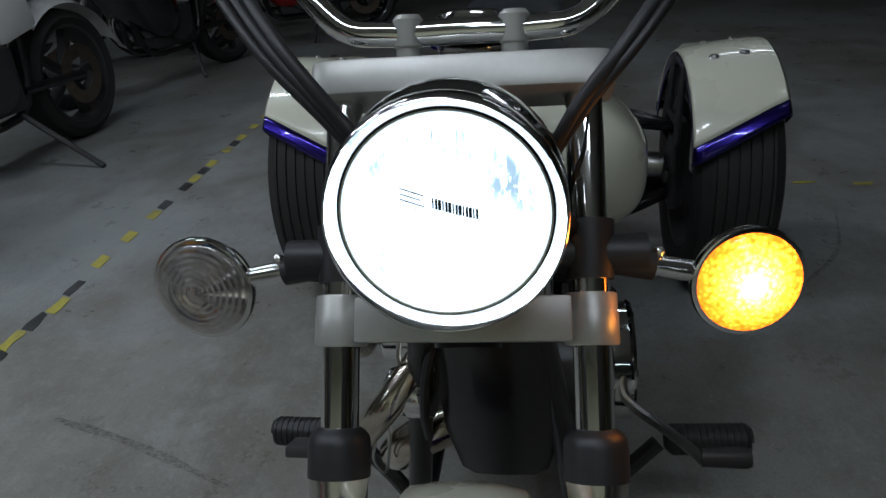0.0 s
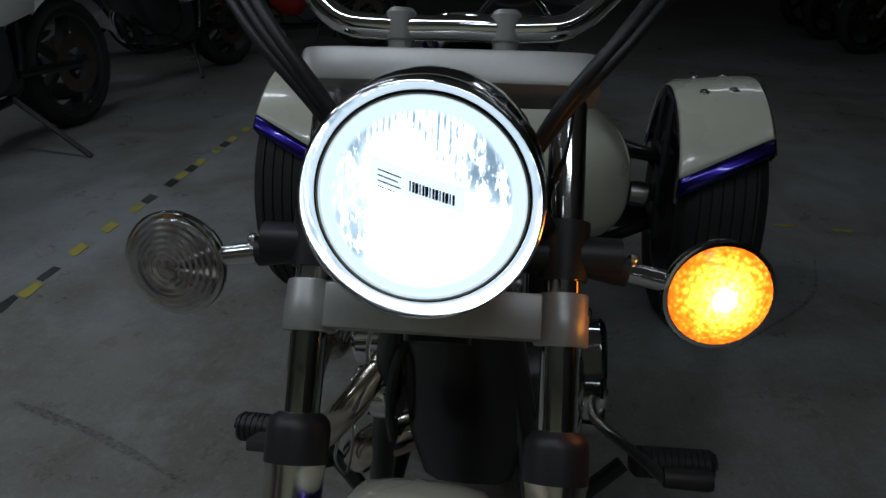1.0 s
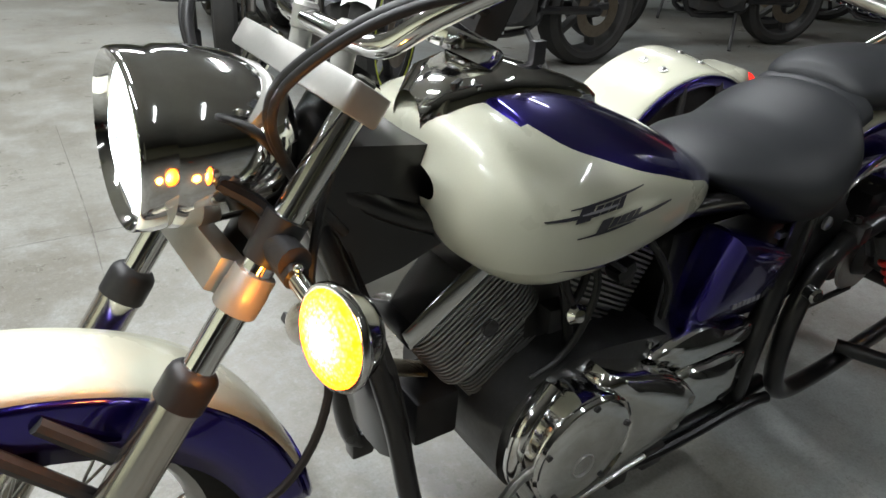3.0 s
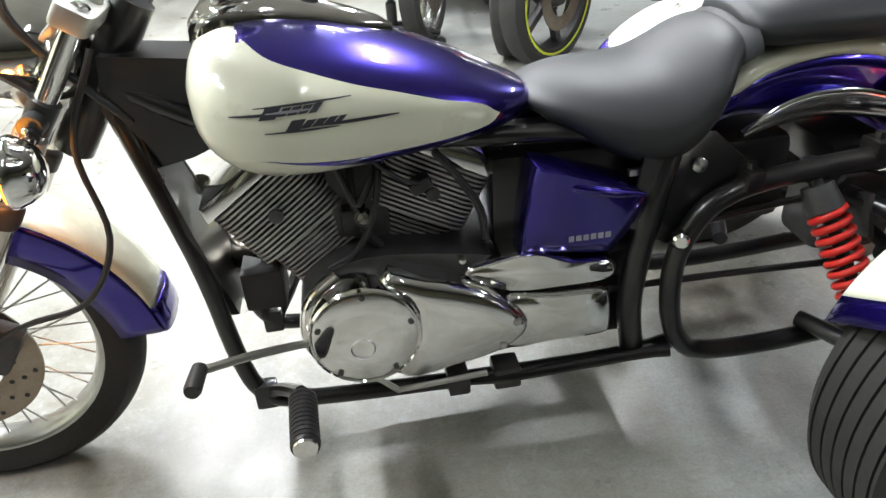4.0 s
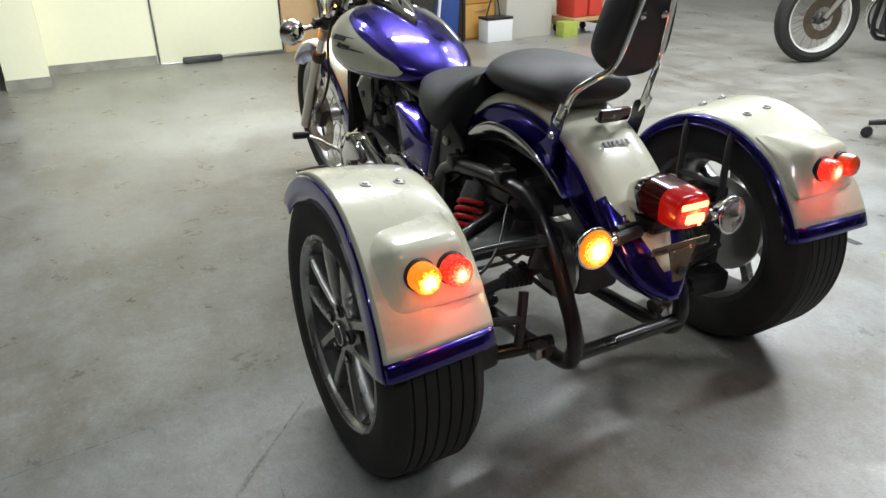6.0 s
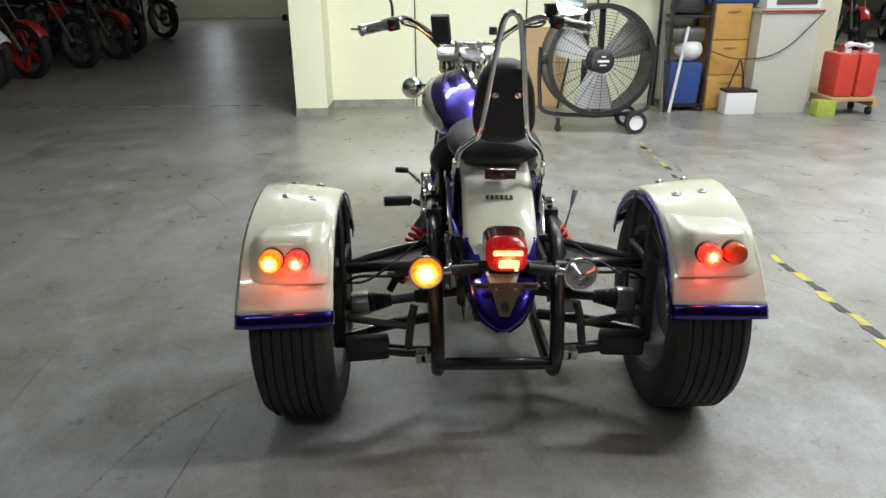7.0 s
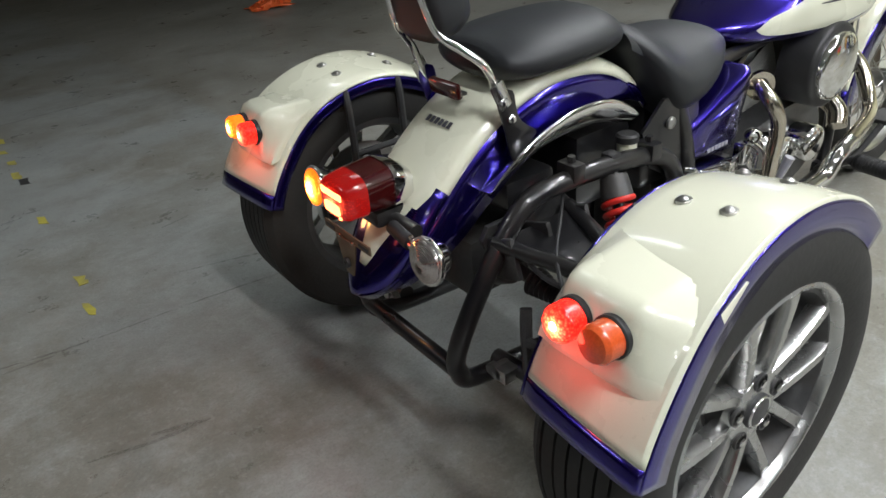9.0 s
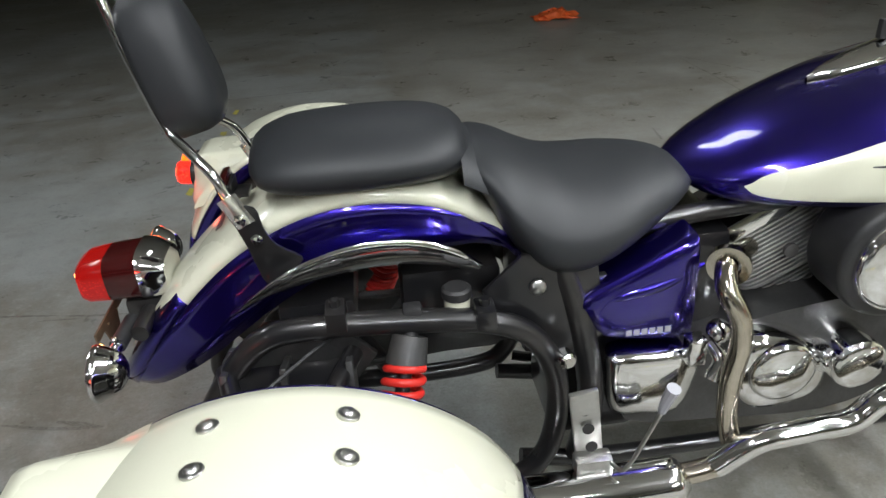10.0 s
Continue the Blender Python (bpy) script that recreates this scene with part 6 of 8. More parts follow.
for side in (1, -1):
    part("axle_shaft", Shape().tube([(0.0, side * 0.09, 0.345), (0.0, side * 0.42, 0.305)], 0.013, 12, 1, smooth=False), DARKMETAL, rear)
    for y0, z0 in ((0.155, 0.338), (0.34, 0.315)):
        prof = [(0, 0)]
        for k in range(6):
            r = 0.030 - 0.0022 * k
            prof += [(r, 0.011 * k), (r * 0.82, 0.011 * k + 0.006)]
        prof += [(0, 0.066)]
        out_ = y0 < 0.3
        part("ribbed_boot", Shape().turned(prof, towards((0.0, side * y0, z0), (0, side if out_ else -side, -0.12 if out_ else 0.12)), 24), BLACKPLASTIC, rear, "black ribbed rubber boot")
    part("joint_cup", Shape().turned([(0, 0), (0.032, 0), (0.034, 0.01), (0.034, 0.045), (0.028, 0.052), (0, 0.052)], towards((0, side * 0.34, 0.315), (0, side, -0.1)), 24), STEEL, rear)
    part("upper_arm", Shape().tube([(0.10, side * 0.14, 0.455), (0.05, side * 0.28, 0.445), (0.0, side * 0.42, 0.415)], 0.0145, 12).tube([(-0.09, side * 0.15, 0.455), (-0.05, side * 0.28, 0.445), (0.0, side * 0.42, 0.415)], 0.0145, 12), FRAMEBLACK, rear, "black upper suspension arm", 60)
    part("lower_arm", Shape().tube([(-0.10, side * 0.15, 0.212), (-0.085, side * 0.28, 0.214), (-0.05, side * 0.42, 0.222)], 0.0165, 12).tube([(0.14, side * 0.15, 0.20), (0.08, side * 0.28, 0.208), (-0.03, side * 0.42, 0.222)], 0.0165, 12), FRAMEBLACK, rear, "black lower suspension arm", 60)
    part("arm_wrap", Shape().box(0.06, 0.12, 0.058, pose(-0.075, side * 0.345, 0.218, 0, 0, side * 6), 0.014), BLACKPLASTIC, rear, "black taped arm end")
    part("arm_strut", Shape().tube([(-0.095, side * 0.235, 0.216), (-0.09, side * 0.225, 0.30), (-0.08, side * 0.215, 0.345)], 0.011, 8).tube([(-0.095, side * 0.235, 0.29), (-0.06, side * 0.40, 0.30)], 0.010, 8), DARKMETAL, rear)
    part("upright", Shape().box(0.07, 0.035, 0.25, pose(0, side * 0.425, 0.315), 0.012), DARKMETAL, rear)
    part("arm_bolt", Shape().turned([(0, 0), (0.012, 0), (0.012, 0.02), (0, 0.02)], towards((-0.11, side * 0.165, 0.205), (-1, 0, 0)), 6), STEEL, rear)
    top, bot = Vector((0.194, side * 0.158, 0.518)), Vector((0.126, side * 0.292, 0.292))
    d = (bot - top).normalized()
    shock = part("shock_absorber", Shape().tube([top, bot], 0.011, 12, 1, smooth=False).box(0.03, 0.03, 0.04, Matrix.Translation(top), 0.008), BLACKPLASTIC, rear, "shock absorber with black body")
    L = (bot - top).length
    m = towards(top, d)
    coil = [m @ Vector((0.0275 * math.cos(2 * math.pi * 8 * u), 0.0275 * math.sin(2 * math.pi * 8 * u), L * (0.26 + 0.56 * u))) for u in [k / 128 for k in range(129)]]
    part("spring", Shape().tube(coil, 0.0062, 8, 1, smooth=False), REDSPRING, shock, "red coil spring", 60)
    part("collar", Shape().turned([(0, L * 0.10), (0.026, L * 0.10), (0.030, L * 0.23), (0.030, L * 0.26), (0, L * 0.26)], m, 20), DARKMETAL, shock)
    part("collar", Shape().turned([(0, L * 0.80), (0.03, L * 0.82), (0.03, L * 0.86), (0, L * 0.86)], m, 20), DARKMETAL, shock)
    part("brake_hose", Shape().tube([(-0.05, side * 0.16, 0.44), (-0.08, side * 0.26, 0.43), (-0.06, side * 0.36, 0.42), (0.0, side * 0.41, 0.37)], 0.0045, 8), BLACKPLASTIC, rear)
for side in (1, -1):
    tri_line = [(-0.10, 0.452), (-0.085, 0.475), (0.10, 0.478), (0.135, 0.440), (0.10, 0.395), (0.02, 0.372), (-0.075, 0.385)]
    part("cast_bracket", Shape().slab(tri_line, 0.012, Matrix(((1, 0, 0, 0), (0, 0, side, side * 0.118), (0, 1, 0, 0), (0, 0, 0, 1))), 0.003), CASEGREY, rear, "dark cast arm bracket")
    for x in (-0.085, 0.0, 0.095):
        part("web", Shape().box(0.010, 0.075, 0.075, pose(x, side * 0.165, 0.428, side * 18, 0, 0), 0.002), CASEGREY, rear)
    part("arm_plate", Shape().slab([(-0.085, 0.150), (0.105, 0.150), (0.035, 0.405), (-0.030, 0.405)], 0.006, Matrix(((1, 0, 0, 0), (0, side, 0, 0), (0, -0.12, 1, 0.468), (0, 0, 0, 1))), 0.002), FRAMEBLACK, rear, "black plate of the upper arm")
    for x, y, z in ((-0.075, 0.150, 0.400), (0.085, 0.150, 0.405), (-0.01, 0.150, 0.385)):
        part("pivot_bolt", Shape().turned([(0, 0), (0.011, 0), (0.011, 0.010), (0.007, 0.013), (0, 0.013)], towards((x, side * (y - 0.026), z), (0, side, 0)), 6), SATIN, rear)
    part("clevis", Shape().turned([(0, -0.020), (0.015, -0.020), (0.015, 0.020), (0, 0.020)], towards((-0.115, side * 0.185, 0.213), (1, 0, 0)), 16).box(0.05, 0.03, 0.028, pose(-0.11, side * 0.20, 0.213), 0.004), STEEL, rear, "steel clevis of the lower arm")
    part("brake_line", Shape().tube([(0.10, side * 0.13, 0.50), (0.02, side * 0.20, 0.485), (-0.06, side * 0.27, 0.455), (-0.09, side * 0.34, 0.42), (-0.03, side * 0.40, 0.39)], 0.0035, 6), BLACKPLASTIC, rear)
cup = part("fluid_cup", Shape().turned([(0, 0), (0.017, 0), (0.019, 0.004), (0.020, 0.034), (0, 0.034)], pose(0.262, -0.138, 0.500), 20), CREAM, rear, "pale brake fluid cup")
part("cup_cap", Shape().turned([(0, 0.034), (0.0225, 0.034), (0.0225, 0.046), (0.018, 0.050), (0, 0.050)], pose(0.262, -0.138, 0.500), 20), BLACKPLASTIC, cup, "black screw cap")

# -- tail lamp and plate bracket
tail = thing("tail_lamp", "", "")
tail.parent = trike
tail.location = (0.020, 0, 0)
rings = []
for x, w, zl, zh in ((-0.195, 0.044, 0.535, 0.592), (-0.215, 0.050, 0.528, 0.606), (-0.235, 0.051, 0.527, 0.610)):
    rings.append([(x, u * w, (zl + zh) / 2 + v * (zh - zl) / 2) for u, v in oval(32, 1, 1, 3.4)])
part("housing", Shape().rings(rings), CHROME, tail, "chrome tail lamp housing", 50)
rings = []
for x, w, zl, zh in ((-0.233, 0.0490, 0.529, 0.608), (-0.285, 0.0475, 0.529, 0.604)):
    rings.append([(x, u * w, (zl + zh) / 2 + v * (zh - zl) / 2) for u, v in oval(32, 1, 1, 3.4)])
part("hood", Shape().rings(rings), REDLENS, tail, "dark red lens body", 50)
rings = []
for x, w, zl, zh in ((-0.285, 0.0475, 0.529, 0.604), (-0.318, 0.0455, 0.530, 0.599), (-0.327, 0.041, 0.534, 0.594), (-0.330, 0.022, 0.549, 0.579)):
    rings.append([(x, u * w, (zl + zh) / 2 + v * (zh - zl) / 2) for u, v in oval(32, 1, 1, 3.4)])
part("lens", Shape().rings(rings), TAILLIT, tail, "lit red tail lamp lens", 50)
s = Shape().box(0.004, 0.066, 0.012, pose(-0.3292, 0, 0.578), 0.003).box(0.004, 0.046, 0.018, pose(-0.3300, -0.002, 0.553), 0.005).ball(0.005, pose(-0.326, -0.020, 0.538), 0.8, 10)
part("bulb", s, TAILHOT, tail, "glowing bulbs behind the lens")
part("mount", Shape().box(0.07, 0.075, 0.03, pose(-0.235, 0, 0.515), 0.008).tube([(-0.235, -0.10, 0.508), (-0.235, 0.10, 0.508)], 0.0135, 12, 1, smooth=False), FRAMEBLACK, tail, "dark lamp mount")
plate = part("plate_bracket", Shape().slab([(-0.075, 0.482), (0.075, 0.482), (0.075, 0.498), (-0.075, 0.498)], 0.003, Matrix(((0, 0, -1, -0.290), (1, 0, 0, 0), (0, 1, 0, 0), (0, 0, 0, 1)))).slab([(-0.034, 0.485), (0.034, 0.485), (0.012, 0.415), (-0.012, 0.415)], 0.003, Matrix(((0, 0, -1, -0.2935), (1, 0, 0, 0), (0, 1, 0, 0), (0, 0, 0, 1)))), PLATEBROWN, tail, "bare steel plate bracket with the lamp's brown tint")
plate.location = (-0.020, 0, 0)
for y in (0.055, -0.055):
    part("slot", Shape().box(0.0012, 0.030, 0.006, pose(-0.2936, y, 0.490)), BLACKPLASTIC, plate)
part("rubber_stud", Shape().turned([(0, 0), (0.010, 0), (0.010, 0.006), (0.004, 0.006), (0, 0.003)], towards((-0.2970, 0, 0.440), (-1, 0, 0)), 16), BLACKPLASTIC, plate)
for y in (0.022, -0.022):
    part("screw", Shape().ball(0.0045, pose(-0.2935, y, 0.484)), BRASS, plate)


# the machine leans slightly to its right on its springs; its bars are turned a touch to the left
LEAN = pose(0, 0, 0.50) @ pose(0, 0, 0, 1.2) @ pose(0, 0, -0.50)
FRONT_LEAN = pose(0, 0, 0.67) @ pose(0, 0, 0, 1.6) @ pose(0, 0, -0.67)
STEER = Matrix.Translation(on_fork(0.70, 0, -0.045)) @ Matrix.Rotation(radians(2.5), 4, RAKE) @ Matrix.Translation(-on_fork(0.70, 0, -0.045))
for ob in trike.children:
    kind = ob.name.split(".")[0]
    front = ob in (fork, bars, light, left_signal, right_signal)
    if front or ob in (wheel, mud):
        ob.matrix_basis = STEER @ ob.matrix_basis
    if front:
        ob.matrix_basis = FRONT_LEAN @ ob.matrix_basis
    elif kind not in ("wheel_fender", "rear_wheel", "lamp_seat", "rear_suspension", "front_wheel", "front_mudguard"):
        ob.matrix_basis = LEAN @ ob.matrix_basis

# ---- things in the hall ----
CARD = material("brown_cardboard", (0.42, 0.28, 0.14), 0.8, grain=0.08, scale=40, bump=0.2, dirt=0.2, dirt_colour=(0.28, 0.18, 0.09))
OCHRE = material("ochre_wood_panel", (0.55, 0.31, 0.08), 0.45, grain=0.12, scale=14, bump=0.1, dirt=0.2, dirt_colour=(0.35, 0.18, 0.05), dirt_scale=3)
COUNTERGREY = material("grey_counter_laminate", (0.50, 0.49, 0.43), 0.5, grain=0.03, scale=60, dirt=0.15, dirt_colour=(0.34, 0.32, 0.27), dirt_scale=2)
CRATEBLUE = material("blue_crate_plastic", (0.03, 0.07, 0.25), 0.5, grain=0.06, scale=60, dirt=0.2)
CANRED = material("red_can_plastic", (0.60, 0.06, 0.04), 0.4, grain=0.05, scale=50, dirt=0.15)
PALEWOOD = material("pale_wood", (0.50, 0.34, 0.16), 0.6, grain=0.15, scale=20, dirt=0.2)
GREENBOX = material("green_yellow_print", (0.38, 0.45, 0.08), 0.6, grain=0.2, scale=25)
WHITEPLASTIC = material("white_plastic", (0.75, 0.76, 0.76), 0.4, grain=0.03, scale=60, dirt=0.1, dirt_colour=(0.5, 0.5, 0.48))
FANBLACK = material("black_fan_steel", (0.025, 0.025, 0.026), 0.4, 0.2, grain=0.1, scale=60, dirt=0.25, dirt_colour=(0.08, 0.075, 0.07))
BLADE = material("dusty_fan_blade", (0.42, 0.42, 0.40), 0.45, 0.4, grain=0.1, scale=20, dirt=0.3, dirt_colour=(0.25, 0.24, 0.22))
TEAL = material("teal_fabric", (0.03, 0.16, 0.13), 0.8, grain=0.2, scale=200)
SCREENLIT = material("lit_tablet_screen", (0.4, 0.5, 0.5), 0.2, glow=(0.75, 0.95, 0.95), glow_power=0.5)
CANDYBLUE = material("blue_gloss_paint", (0.02, 0.12, 0.5), 0.25, 0.2, 0.6, grain=0.05, scale=200)
BLACKPAINT = material("black_gloss_paint", (0.015, 0.015, 0.017), 0.2, 0, 0.6, grain=0.1, scale=100, dirt=0.15)
LIME = material("lime_rim_tape", (0.55, 0.62, 0.03), 0.4, grain=0.1, scale=50)

# door, skirting gap and leaning things at the front wall
door = solid("door_1", Shape().box(0.016, 0.98, 2.08, pose(4.854, -0.245, 1.05), 0.003), WALLPAINT, "pale yellow flush steel door with a lever handle", "door", "structure")
part("door_handle", Shape().turned([(0, 0), (0.024, 0), (0.024, 0.006), (0, 0.008)], towards((4.846, 0.19, 1.015), (-1, 0, 0)), 20).tube([(4.840, 0.19, 1.015), (4.805, 0.19, 1.015), (4.800, 0.15, 1.015), (4.800, 0.08, 1.012)], 0.008, 10), STEEL, door, "steel lever handle")
part("lock", Shape().turned([(0, 0), (0.018, 0), (0.018, 0.010), (0, 0.012)], towards((4.846, 0.19, 1.09), (-1, 0, 0)), 18), STEEL, door)
for y in (-0.745, 0.255):
    part("door_gap", Shape().box(0.006, 0.012, 2.1, pose(4.849, y, 1.05)), DARKMETAL, door)
part("threshold", Shape().box(0.05, 1.0, 0.012, pose(4.835, -0.245, 0.006), 0.002), STEEL, door, "steel threshold strip")
solid("cardboard_panel", Shape().box(0.02, 0.36, 0.70, pose(4.825, -0.93, 0.35, 0, 3, 0), 0.002), CARD, "brown cardboard sheet leaning on the wall", "cardboard")
broom = thing("push_broom", "black push broom lying along the wall base", "broom")
part("head", Shape().box(0.06, 0.30, 0.045, pose(4.760, -0.06, 0.0255), 0.008), BLACKPLASTIC, broom)
part("pole", Shape().tube([(4.760, -0.20, 0.03), (4.790, -0.72, 0.022)], 0.011, 10, 1, smooth=False), STEEL, broom, "pale metal pole")
pole = thing("leaning_pole", "black pole leaning against the wall behind the fan", "pole")
part("shaft", Shape().tube([(4.610, -1.02, 0.012), (4.820, -1.36, 1.62)], 0.011, 10, 1, smooth=False), BLACKPLASTIC, pole)


def drum_fan():
    fan = thing("drum_fan", "large black drum fan on wheels with radial grille", "fan")
    c = Vector((3.68, -1.13, 0.540))
    m = towards(c, (-1, -0.05, 0.02))
    R = 0.400
    part("drum", Shape().turned([(R - 0.012, -0.17), (R, -0.17), (R + 0.006, -0.16), (R, -0.14), (R, 0.10), (R + 0.008, 0.115), (R, 0.13), (R - 0.014, 0.13), (R - 0.012, 0.10)], m, 64, True), FANBLACK, fan, "black drum housing", 45)
    part("rim_ring", Shape().turned([(R - 0.028, 0.125), (R + 0.006, 0.125), (R + 0.006, 0.136), (R - 0.028, 0.136)], m, 64, True), FANBLACK, fan)
    for k in range(24):
        a = 2 * math.pi * k / 24
        d = Vector((math.cos(a), math.sin(a), 0))
        part("grille_wire", Shape().tube([m @ (d * 0.08 + Vector((0, 0, 0.145))), m @ (d * 0.25 + Vector((0, 0, 0.150))), m @ (d * (R - 0.01) + Vector((0, 0, 0.132)))], 0.0024, 5, 3), FANBLACK, fan)
    for k in range(14):
        r = 0.11 + 0.0215 * k
        part("grille_ring", Shape().turned([(r - 0.0014, 0.1465), (r, 0.1479), (r + 0.0014, 0.1465), (r, 0.1451)], m, 56, True), FANBLACK, fan)
    part("hub_plate", Shape().turned([(0, 0.145), (0.085, 0.145), (0.086, 0.152), (0.075, 0.160), (0, 0.162)], m, 36), FANBLACK, fan, "black hub plate")
    part("hub_mark", Shape().box(0.085, 0.016, 0.002, m @ pose(0, 0.004, 0.1625)).box(0.05, 0.009, 0.002, m @ pose(0, -0.025, 0.1625)).box(0.03, 0.008, 0.002, m @ pose(0, 0.035, 0.1625)), WHITEPLASTIC, fan, "pale printed bars")
    for k in range(3):
        a = 2 * math.pi * k / 3 + 0.5
        rings = []
        for r, w, tw in ((0.07, 0.06, 0.9), (0.18, 0.12, 0.65), (0.30, 0.16, 0.5), (0.37, 0.15, 0.45)):
            ca = Vector((math.cos(a), math.sin(a), 0)) * r
            t = Vector((-math.sin(a), math.cos(a), 0))
            e0 = ca + t * w * math.cos(tw) + Vector((0, 0, w * math.sin(tw) * 0.5 - 0.02))
            e1 = ca - t * w * math.cos(tw) - Vector((0, 0, w * math.sin(tw) * 0.5 + 0.02))
            rings.append([e0, ca + Vector((0, 0, -0.008)), e1, ca + Vector((0, 0, -0.013))])
        part("blade", Shape().rings(rings, m=m), BLADE, fan, "pale dusty blade")
    part("motor", Shape().turned([(0, -0.12), (0.08, -0.12), (0.09, -0.10), (0.09, 0.0), (0.05, 0.03), (0, 0.03)], m, 28), FANBLACK, fan)
    part("motor_strut", Shape().box(0.05, 0.78, 0.012, m @ pose(0.06, 0, -0.13), 0.003).box(0.05, 0.78, 0.012, m @ pose(-0.06, 0, -0.13), 0.003), FANBLACK, fan)
    for side in (1, -1):
        y = c.y + side * (R + 0.035)
        part("cradle", Shape().tube([(c.x - 0.02, y, c.z + 0.10), (c.x, y, c.z - 0.05), (c.x + 0.0, y - side * 0.01, 0.28), (c.x - 0.02, y - side * 0.06, 0.155), (c.x - 0.02, c.y, 0.12)], 0.016, 10, 5), FANBLACK, fan, "black tubular cradle", 60)
        part("pivot", Shape().turned([(0, 0), (0.03, 0), (0.03, 0.02), (0, 0.025)], towards((c.x, y - side * 0.03, c.z), (0, side, 0)), 14), FANBLACK, fan)
    part("axle", Shape().tube([(c.x - 0.12, -1.425, 0.085), (c.x + 0.16, -1.425, 0.085)], 0.01, 8, 1, smooth=False).tube([(c.x, -1.425, 0.085), (c.x, -1.395, 0.14)], 0.012, 8), FANBLACK, fan)
    for x in (c.x - 0.13, c.x + 0.16):
        w = part("wheel", Shape().turned([(0.055, -0.02), (0.083, -0.02), (0.085, -0.014), (0.085, 0.014), (0.083, 0.02), (0.055, 0.02)], towards((x, -1.425, 0.085), (-1, -0.12, 0)), 28, True), RUBBER, fan, "black wheel tyre")
        part("wheel_disc", Shape().turned([(0, -0.012), (0.056, -0.016), (0.056, 0.016), (0.03, 0.010), (0, 0.014)], towards((x, -1.425, 0.085), (-1, -0.12, 0)), 28), WHITEPLASTIC, w, "white wheel disc")
    part("caster", Shape().turned([(0, -0.012), (0.026, -0.012), (0.026, 0.012), (0, 0.012)], towards((c.x + 0.0, -0.855, 0.026), (1, 0, 0)), 16).box(0.03, 0.03, 0.06, pose(c.x, -0.855, 0.075), 0.004), FANBLACK, fan)
    part("carry_handle", Shape().tube([(c.x, c.y - 0.05, c.z + R), (c.x, c.y - 0.05, c.z + R + 0.035), (c.x, c.y + 0.02, c.z + R + 0.035), (c.x, c.y + 0.02, c.z + R)], 0.008, 8), FANBLACK, fan)


drum_fan()


def rack():
    r = thing("storage_rack", "black metal storage rack with tools and bags", "shelf")
    x0, x1, y0, y1 = 4.44, 4.76, -2.27, -1.93
    for x in (x0, x1):
        for y in (y0, y1):
            part("post", Shape().box(0.025, 0.025, 1.55, pose(x, y, 0.775), 0.002), FANBLACK, r)
    for z in (0.05, 0.80, 1.15, 1.5):
        part("shelf", Shape().box(x1 - x0, y1 - y0, 0.02, pose((x0 + x1) / 2, (y0 + y1) / 2, z), 0.002), FANBLACK, r)
    return r


rack()
bin_ = solid("storage_bin", Shape().box(0.24, 0.26, 0.36, pose(4.58, -2.10, 0.24), 0.015, 1.12), CRATEBLUE, "dark blue plastic bin on the rack", "bin")
solid("white_bag", Shape().ball(0.12, pose(4.56, -2.14, 0.52), 0.85, 18), WHITEPLASTIC, "crumpled white bag in the rack", "bag")
for y, lean, h, mat in ((-1.90, 0.05, 0.85, STEEL), (-1.97, -0.10, 0.72, WHITEPLASTIC)):
    solid("metal_rod", Shape().tube([(4.4, y, 0.0), (4.42, y + lean, h)], 0.014, 10, 1, smooth=False), mat, "pale rod leaning against the rack", "rod", group="rods at the rack")
solid("dark_bag", Shape().box(0.24, 0.26, 0.20, pose(4.59, -2.10, 0.92), 0.05, 0.8), BLACKPLASTIC, "dark bag on the rack", "bag")
solid("brown_box", Shape().box(0.22, 0.24, 0.16, pose(4.59, -2.10, 1.242), 0.01), CARD, "brown box on the rack", "box")
solid("helmet_like_bag", Shape().box(0.25, 0.30, 0.12, pose(4.59, -2.10, 0.65), 0.04), PLATEGREY, "grey cloth bundle in the rack", "bundle")
cab = thing("ochre_cabinet", "ochre wooden drawer cabinet with steel handles", "cabinet")
part("body", Shape().box(0.36, 0.325, 0.90, pose(4.67, -2.465, 0.45), 0.006), OCHRE, cab)
for k in range(3):
    d = part("drawer", Shape().box(0.016, 0.305, 0.285, pose(4.485, -2.465, 0.16 + 0.295 * k), 0.004), OCHRE, cab)
    part("handle", Shape().tube([(4.476, -2.42, 0.25 + 0.295 * k), (4.458, -2.42, 0.25 + 0.295 * k), (4.458, -2.51, 0.25 + 0.295 * k), (4.476, -2.51, 0.25 + 0.295 * k)], 0.004, 6, 3), STEEL, d)
crate = thing("blue_crate", "blue plastic crate with slotted sides on the cabinet", "crate")
part("body", Shape().box(0.34, 0.44, 0.02, pose(4.66, -2.47, 0.912)).box(0.016, 0.44, 0.22, pose(4.49, -2.47, 1.02), 0.003).box(0.016, 0.44, 0.22, pose(4.83, -2.47, 1.02), 0.003).box(0.34, 0.016, 0.22, pose(4.66, -2.25, 1.02), 0.003).box(0.34, 0.016, 0.22, pose(4.66, -2.69, 1.02), 0.003).box(0.03, 0.47, 0.02, pose(4.485, -2.47, 1.12), 0.004), CRATEBLUE, crate)
for k in range(5):
    part("slot", Shape().box(0.004, 0.36, 0.008, pose(4.48, -2.47, 0.955 + 0.03 * k)), BLACKPLASTIC, crate)
solid("crate_contents", Shape().box(0.28, 0.36, 0.10, pose(4.66, -2.47, 1.10), 0.04, 0.8), BLACKPLASTIC, "dark folded cloth in the crate", "cloth")
ctr = thing("counter", "grey laminate counter with dark edge strip", "counter")
